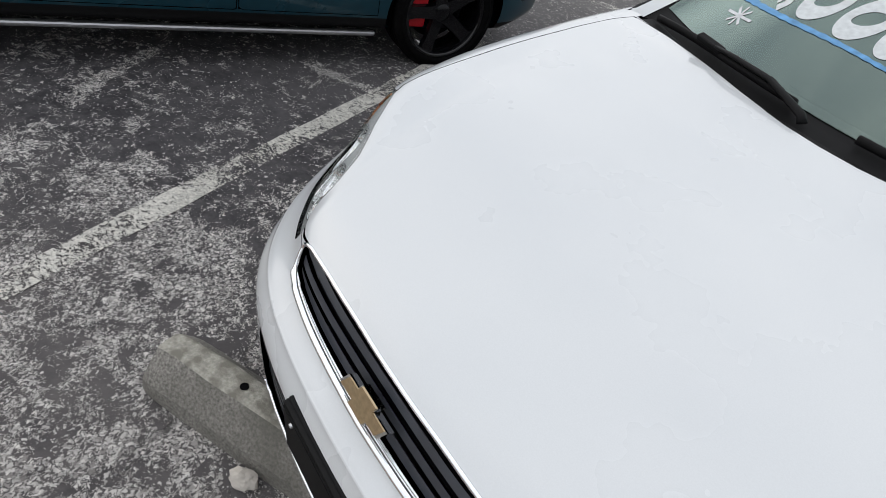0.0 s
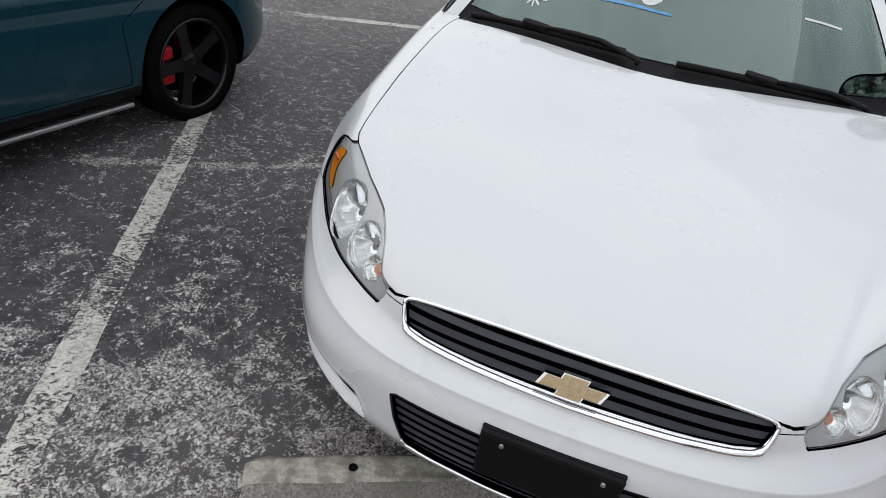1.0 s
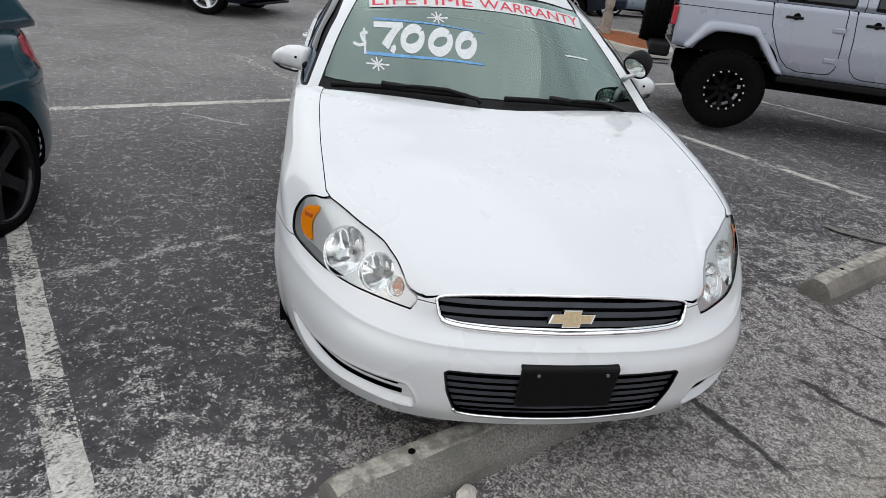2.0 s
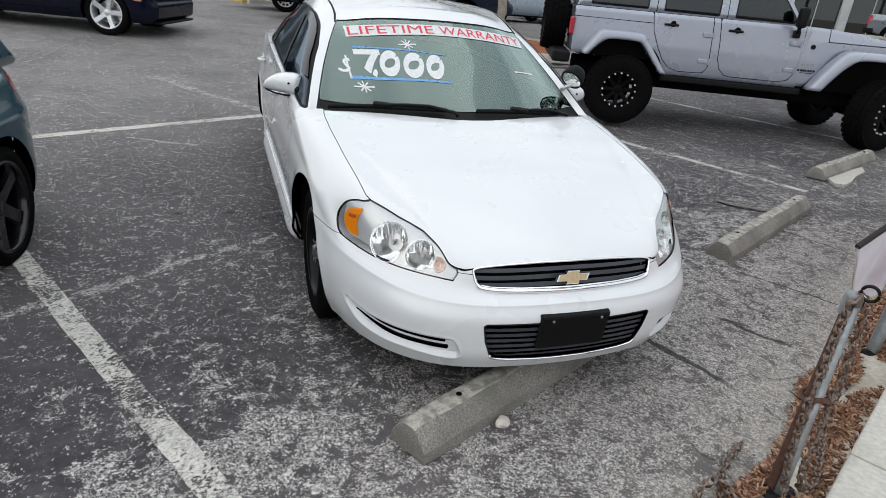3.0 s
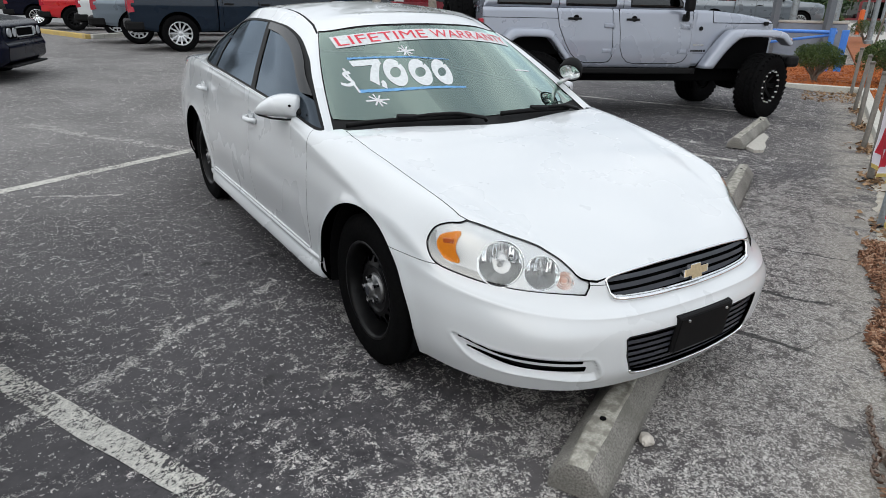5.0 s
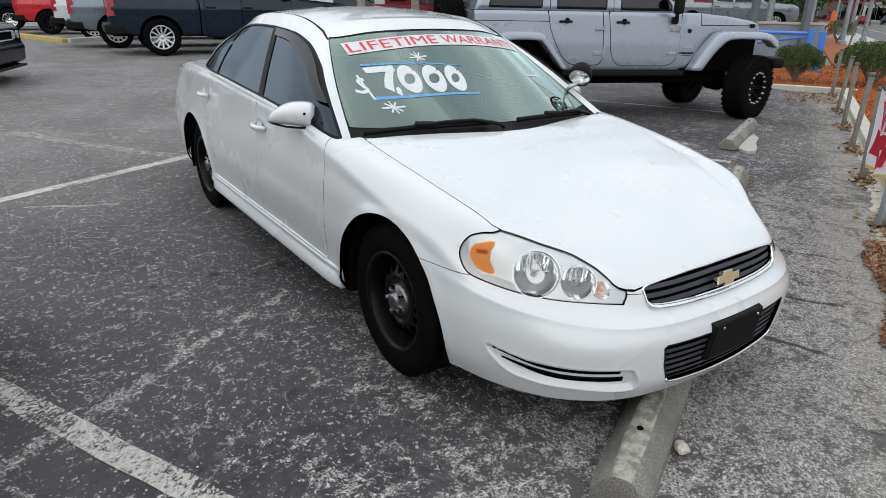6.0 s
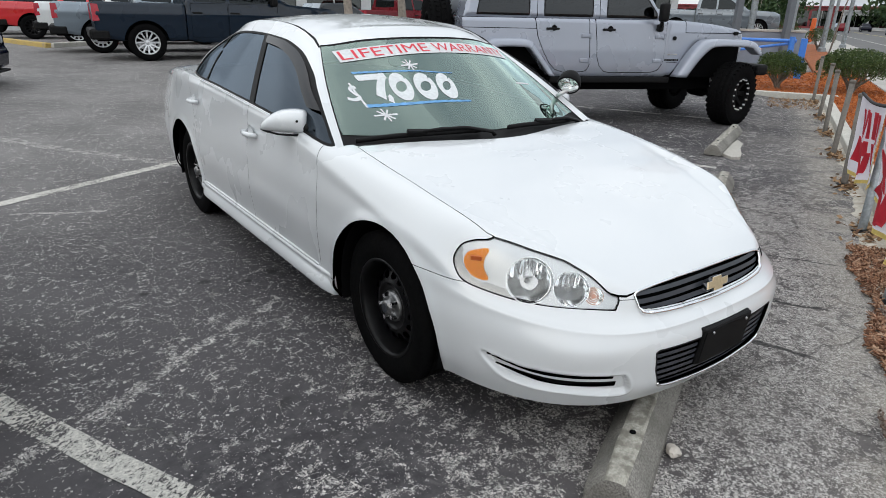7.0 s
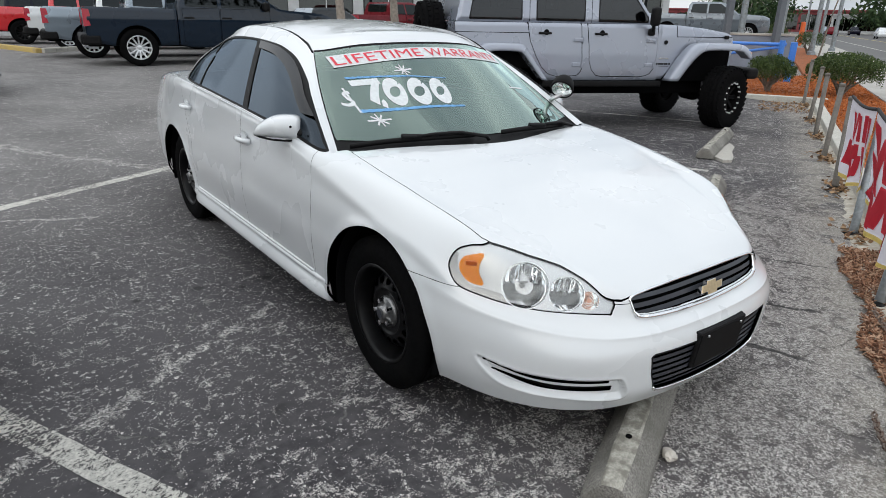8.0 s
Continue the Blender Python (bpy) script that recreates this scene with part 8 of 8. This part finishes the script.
def tree(at, height, r, spread, leaves, label, seed, lean=0.0, low=.74, bark=None):
    ob = thing("tree", label, "tree", pose(*at, lean, 0, 0))
    g = np.random.default_rng(seed)
    bm = bmesh.new()
    pts = [(0, 0, -.15), (.02, .0, height * .12), (-.03, .04, height * .35), (.05, .02, height * .62)]
    pipe(bm, [tuple(p) for p in spline(pts, 5)], lambda f: r * (1.25 - .65 * f) * (1 + .35 * max(0, .12 - f) / .12), seg=12)
    part("trunk", bm, bark or TRUNK_PALE, ob, smooth=True)
    bm = bmesh.new()
    tips = []
    for k in range(7):
        a = 2 * math.pi * k / 7 + g.uniform(-.3, .3)
        e = (spread * .75 * math.cos(a), spread * .75 * math.sin(a), height * g.uniform(low, .95))
        pipe(bm, [tuple(p) for p in spline([(.05, .02, height * .58), (e[0] * .4, e[1] * .4, height * .72), e], 5)], lambda f: r * .45 * (1 - f) + .012, seg=7)
        tips.append(e)
    part("limbs", bm, bark or TRUNK_PALE, ob)
    pts = []
    while len(pts) < leaves:
        e = tips[g.integers(len(tips))]
        p = np.array(e) * [.8, .8, 1] + g.normal(0, 1, 3) * [spread * .35, spread * .35, height * .10]
        if noise.noise(Vector(p) * (2.2 / spread)) > -.1:
            pts.append(tuple(p))
    foliage("crown", pts, (.05 * spread ** .5, .11 * spread ** .5) if spread < 3 else (.14 * spread ** .5, .26 * spread ** .5), TREE_LEAVES, ob)
    return ob


tree((5.37, 12.15, .36), 5.0, .11, 2.0, 2500, "young tree with a pale trunk in a kerbed mulch island", 3)
tree((9.6, 16.5, .33), 5.5, .14, 2.2, 2500, "tree with a pale trunk beside the far drive", 4)
tree((23.4, 9.2, .05), 5.0, .032, .8, 900, "thin sapling beside the sidewalk", 6, lean=9, bark=BARK_SKIN)
for k, (s, q, h, w) in enumerate(((75, -21, 7, 4.5), (95, -22, 8, 5), (120, -20, 9, 6), (150, -22, 10, 8), (165, -30, 11, 9), (160, 8, 10, 8), (135, 5, 8, 6))):
    tree(tuple(at_edge(s, q)), h, .25, w, 3200, "leafy roadside tree across the street", 20 + k, low=.2)

# street furniture and buildings far down the street
for s, q, h in ((33, -1.2, 7), (40, -2.6, 9), (52, -2.6, 9), (66, -18.5, 9), (80, -2.6, 9), (90, -18.5, 9), (36, 3.5, 6)):
    at = at_edge(s, q)
    ob = thing("street_pole", "pale grey pole beside the street", "pole", Matrix.Translation(at), group="poles along the street")
    bm = bmesh.new()
    lathe(bm, [(.20, -.05), (.19, .25), (.12, .3), (.08, h)], seg=12)
    part("mast", bm, GALV, ob)
    bm = bmesh.new()
    pipe(bm, [(0, 0, h - .3), (-.4, -.9, h - .05), (-.8, -1.8, h)], .04, seg=6)
    part("arm", bm, GALV, ob)
RED_WALL = material("dark_red_shop_wall", (0.22, 0.045, 0.05), rough=0.8, var=0.1, scale=2)


def block(name, at, turn, size, bays, mat, label, roof=.35):
    """A low building: walls with real window openings, a roof slab and columns between the bays."""
    ob = thing(name, label, "building", pose(*at, 0, 0, turn))
    w, d, h = size
    step = w / bays
    bm = bmesh.new()
    box(bm, (0, .25, 0), (w, d, h), 0)
    part("core", bm, GAP if mat is PALE_WALL else mat, ob)
    bm = bmesh.new()
    box(bm, (-.3, -.5, h), (w + .3, d + .3, h + roof), .03)
    part("roof", bm, mat, ob)
    bm = bmesh.new()
    box(bm, (0, 0, -.1), (w, .24, .55), .01)
    part("wall", bm, mat, ob)
    bm = bmesh.new()
    box(bm, (0, 0, h - .8), (w, .24, h), .01)
    part("wall", bm, mat, ob)
    for k in range(bays + 1):
        bm = bmesh.new()
        box(bm, (k * step - .28, -.06, -.1), (k * step + .28, .26, h), .02)
        part("pier", bm, mat, ob)
        if k < bays:
            bm = bmesh.new()
            box(bm, (k * step + .28, .10, .55), ((k + 1) * step - .28, .12, h - .8))
            pane = part("window", bm, DARK_GLASS, ob)
            bm = bmesh.new()
            box(bm, ((k + .5) * step - .03, .06, .55), ((k + .5) * step + .03, .16, h - .8), .005)
            part("mullion", bm, SATIN, pane)
    return ob


block("showroom", (-8, 36.5, .33), -14, (46, 12, 6.6), 13, PALE_WALL, "long pale showroom building with dark windows between piers")
block("shop", tuple(at_edge(110, -34)), 27.2, (16, 9, 3.6), 4, RED_WALL, "low dark red shop far across the street")
block("shop", tuple(at_edge(60, -38)), 27.2, (22, 9, 4.0), 6, PALE_WALL, "low pale shop across the street")
block("shop", tuple(at_edge(50, 42)), -60, (30, 9, 4.5), 6, PALE_WALL, "pale building beyond the display platform")


def small_car(at, mat, label):
    """A parked car far away."""
    car = thing("car", label, "car", at, group="cars far along the street")
    body = [(-.85, .30), (-.9, .75), (-.75, .95), (2.2, .95), (3.2, .82), (3.45, .6), (3.4, .28)]
    left, right, skin = shell(body, lambda x, z: .88 - .08 * np.clip((z - .6) / .4, 0, 1) + 0 * x, r=.08, step=.08)
    left, right = arches((left, right), [(0, .32), (2.62, .32)], .36)
    for sheet, name in ((left, "body_side"), (right, "body_side"), (skin, "body_skin")):
        sheet.mesh(name, mat, car, depth=0)
    house = [(-.7, .94), (-.3, 1.42), (1.0, 1.46), (1.9, .94)]
    for sheet, name in zip(shell(house, lambda x, z: .78 - .4 * (z - .95) + 0 * x, r=.06, step=.06), ("window", "window", "roof")):
        sheet.mesh(name, SMOKE if name == "window" else mat, car, depth=0)
    bm = bmesh.new()
    box(bm, (-.7, -.7, .22), (3.2, .7, .8), .05)
    part("inner_body", bm, GAP, car)
    for x in (0, 2.62):
        for sgn in (-1, 1):
            alloy_wheel(car, at_side(x, sgn * .76, .32), .32, .22, .22, 5, LIGHT_SILVER, spoke_w=.08)
    return car


for (x, y, z), turn, mat, label in (((9.0, 21.5, .33), 10, SLATE, "dark grey car parked before the showroom"), ((5.5, 19.5, .33), 12, NAVY, "dark car parked before the showroom")):
    small_car(pose(x, y, z, 0, 0, turn), mat, label)
for s, q, mat, label in ((118, -8, MAROON, "red car far down the street"), (132, -8.2, SLATE, "dark car far down the street"), (104, -13, WHITE, "white car far down the street"), (140, -13, BLACK_PAINT, "black car far down the street")):
    p = at_edge(s, q)
    small_car(pose(p.x, p.y, .012, 0, 0, 27.2 if q > -10 else 207.2), mat, label)
block("shop", tuple(at_edge(185, 40)), -62, (60, 10, 5), 12, RED_WALL, "long low brown-red shops at the end of the street")
block("shop", tuple(at_edge(180, -12)), -62, (60, 10, 4), 12, PALE_WALL, "low pale shops at the end of the street")

# a tall sign on two poles beside the sidewalk
sign = thing("pole_sign", "tall grey sign panel on two steel poles", "sign", pose(27.0, 13.4, 0, 0, 0, -62.8))
for x in (-.8, .8):
    bm = bmesh.new()
    tube(bm, (x, 0, -.1), (x, 0, 11.0), .14, seg=16)
    part("pole", bm, GALV, sign)
for z in (8.6, 9.9):
    bm = bmesh.new()
    box(bm, (-.8, -.06, z), (.8, .06, z + .14), .01)
    part("crossbar", bm, GALV, sign)
bm = bmesh.new()
box(bm, (-1.6, -.2, 10.9), (1.6, .2, 14.6), .04)
panel = part("panel", bm, FABRIC, sign, "pale grey panel")
bm = bmesh.new()
for lo, hi in (((-1.68, -.22, 10.82), (1.68, .22, 10.92)), ((-1.68, -.22, 14.58), (1.68, .22, 14.68)), ((-1.68, -.22, 10.92), (-1.58, .22, 14.58)), ((1.58, -.22, 10.92), (1.68, .22, 14.58))):
    box(bm, lo, hi, .01)
part("panel_frame", bm, GREY_PAINT, panel)
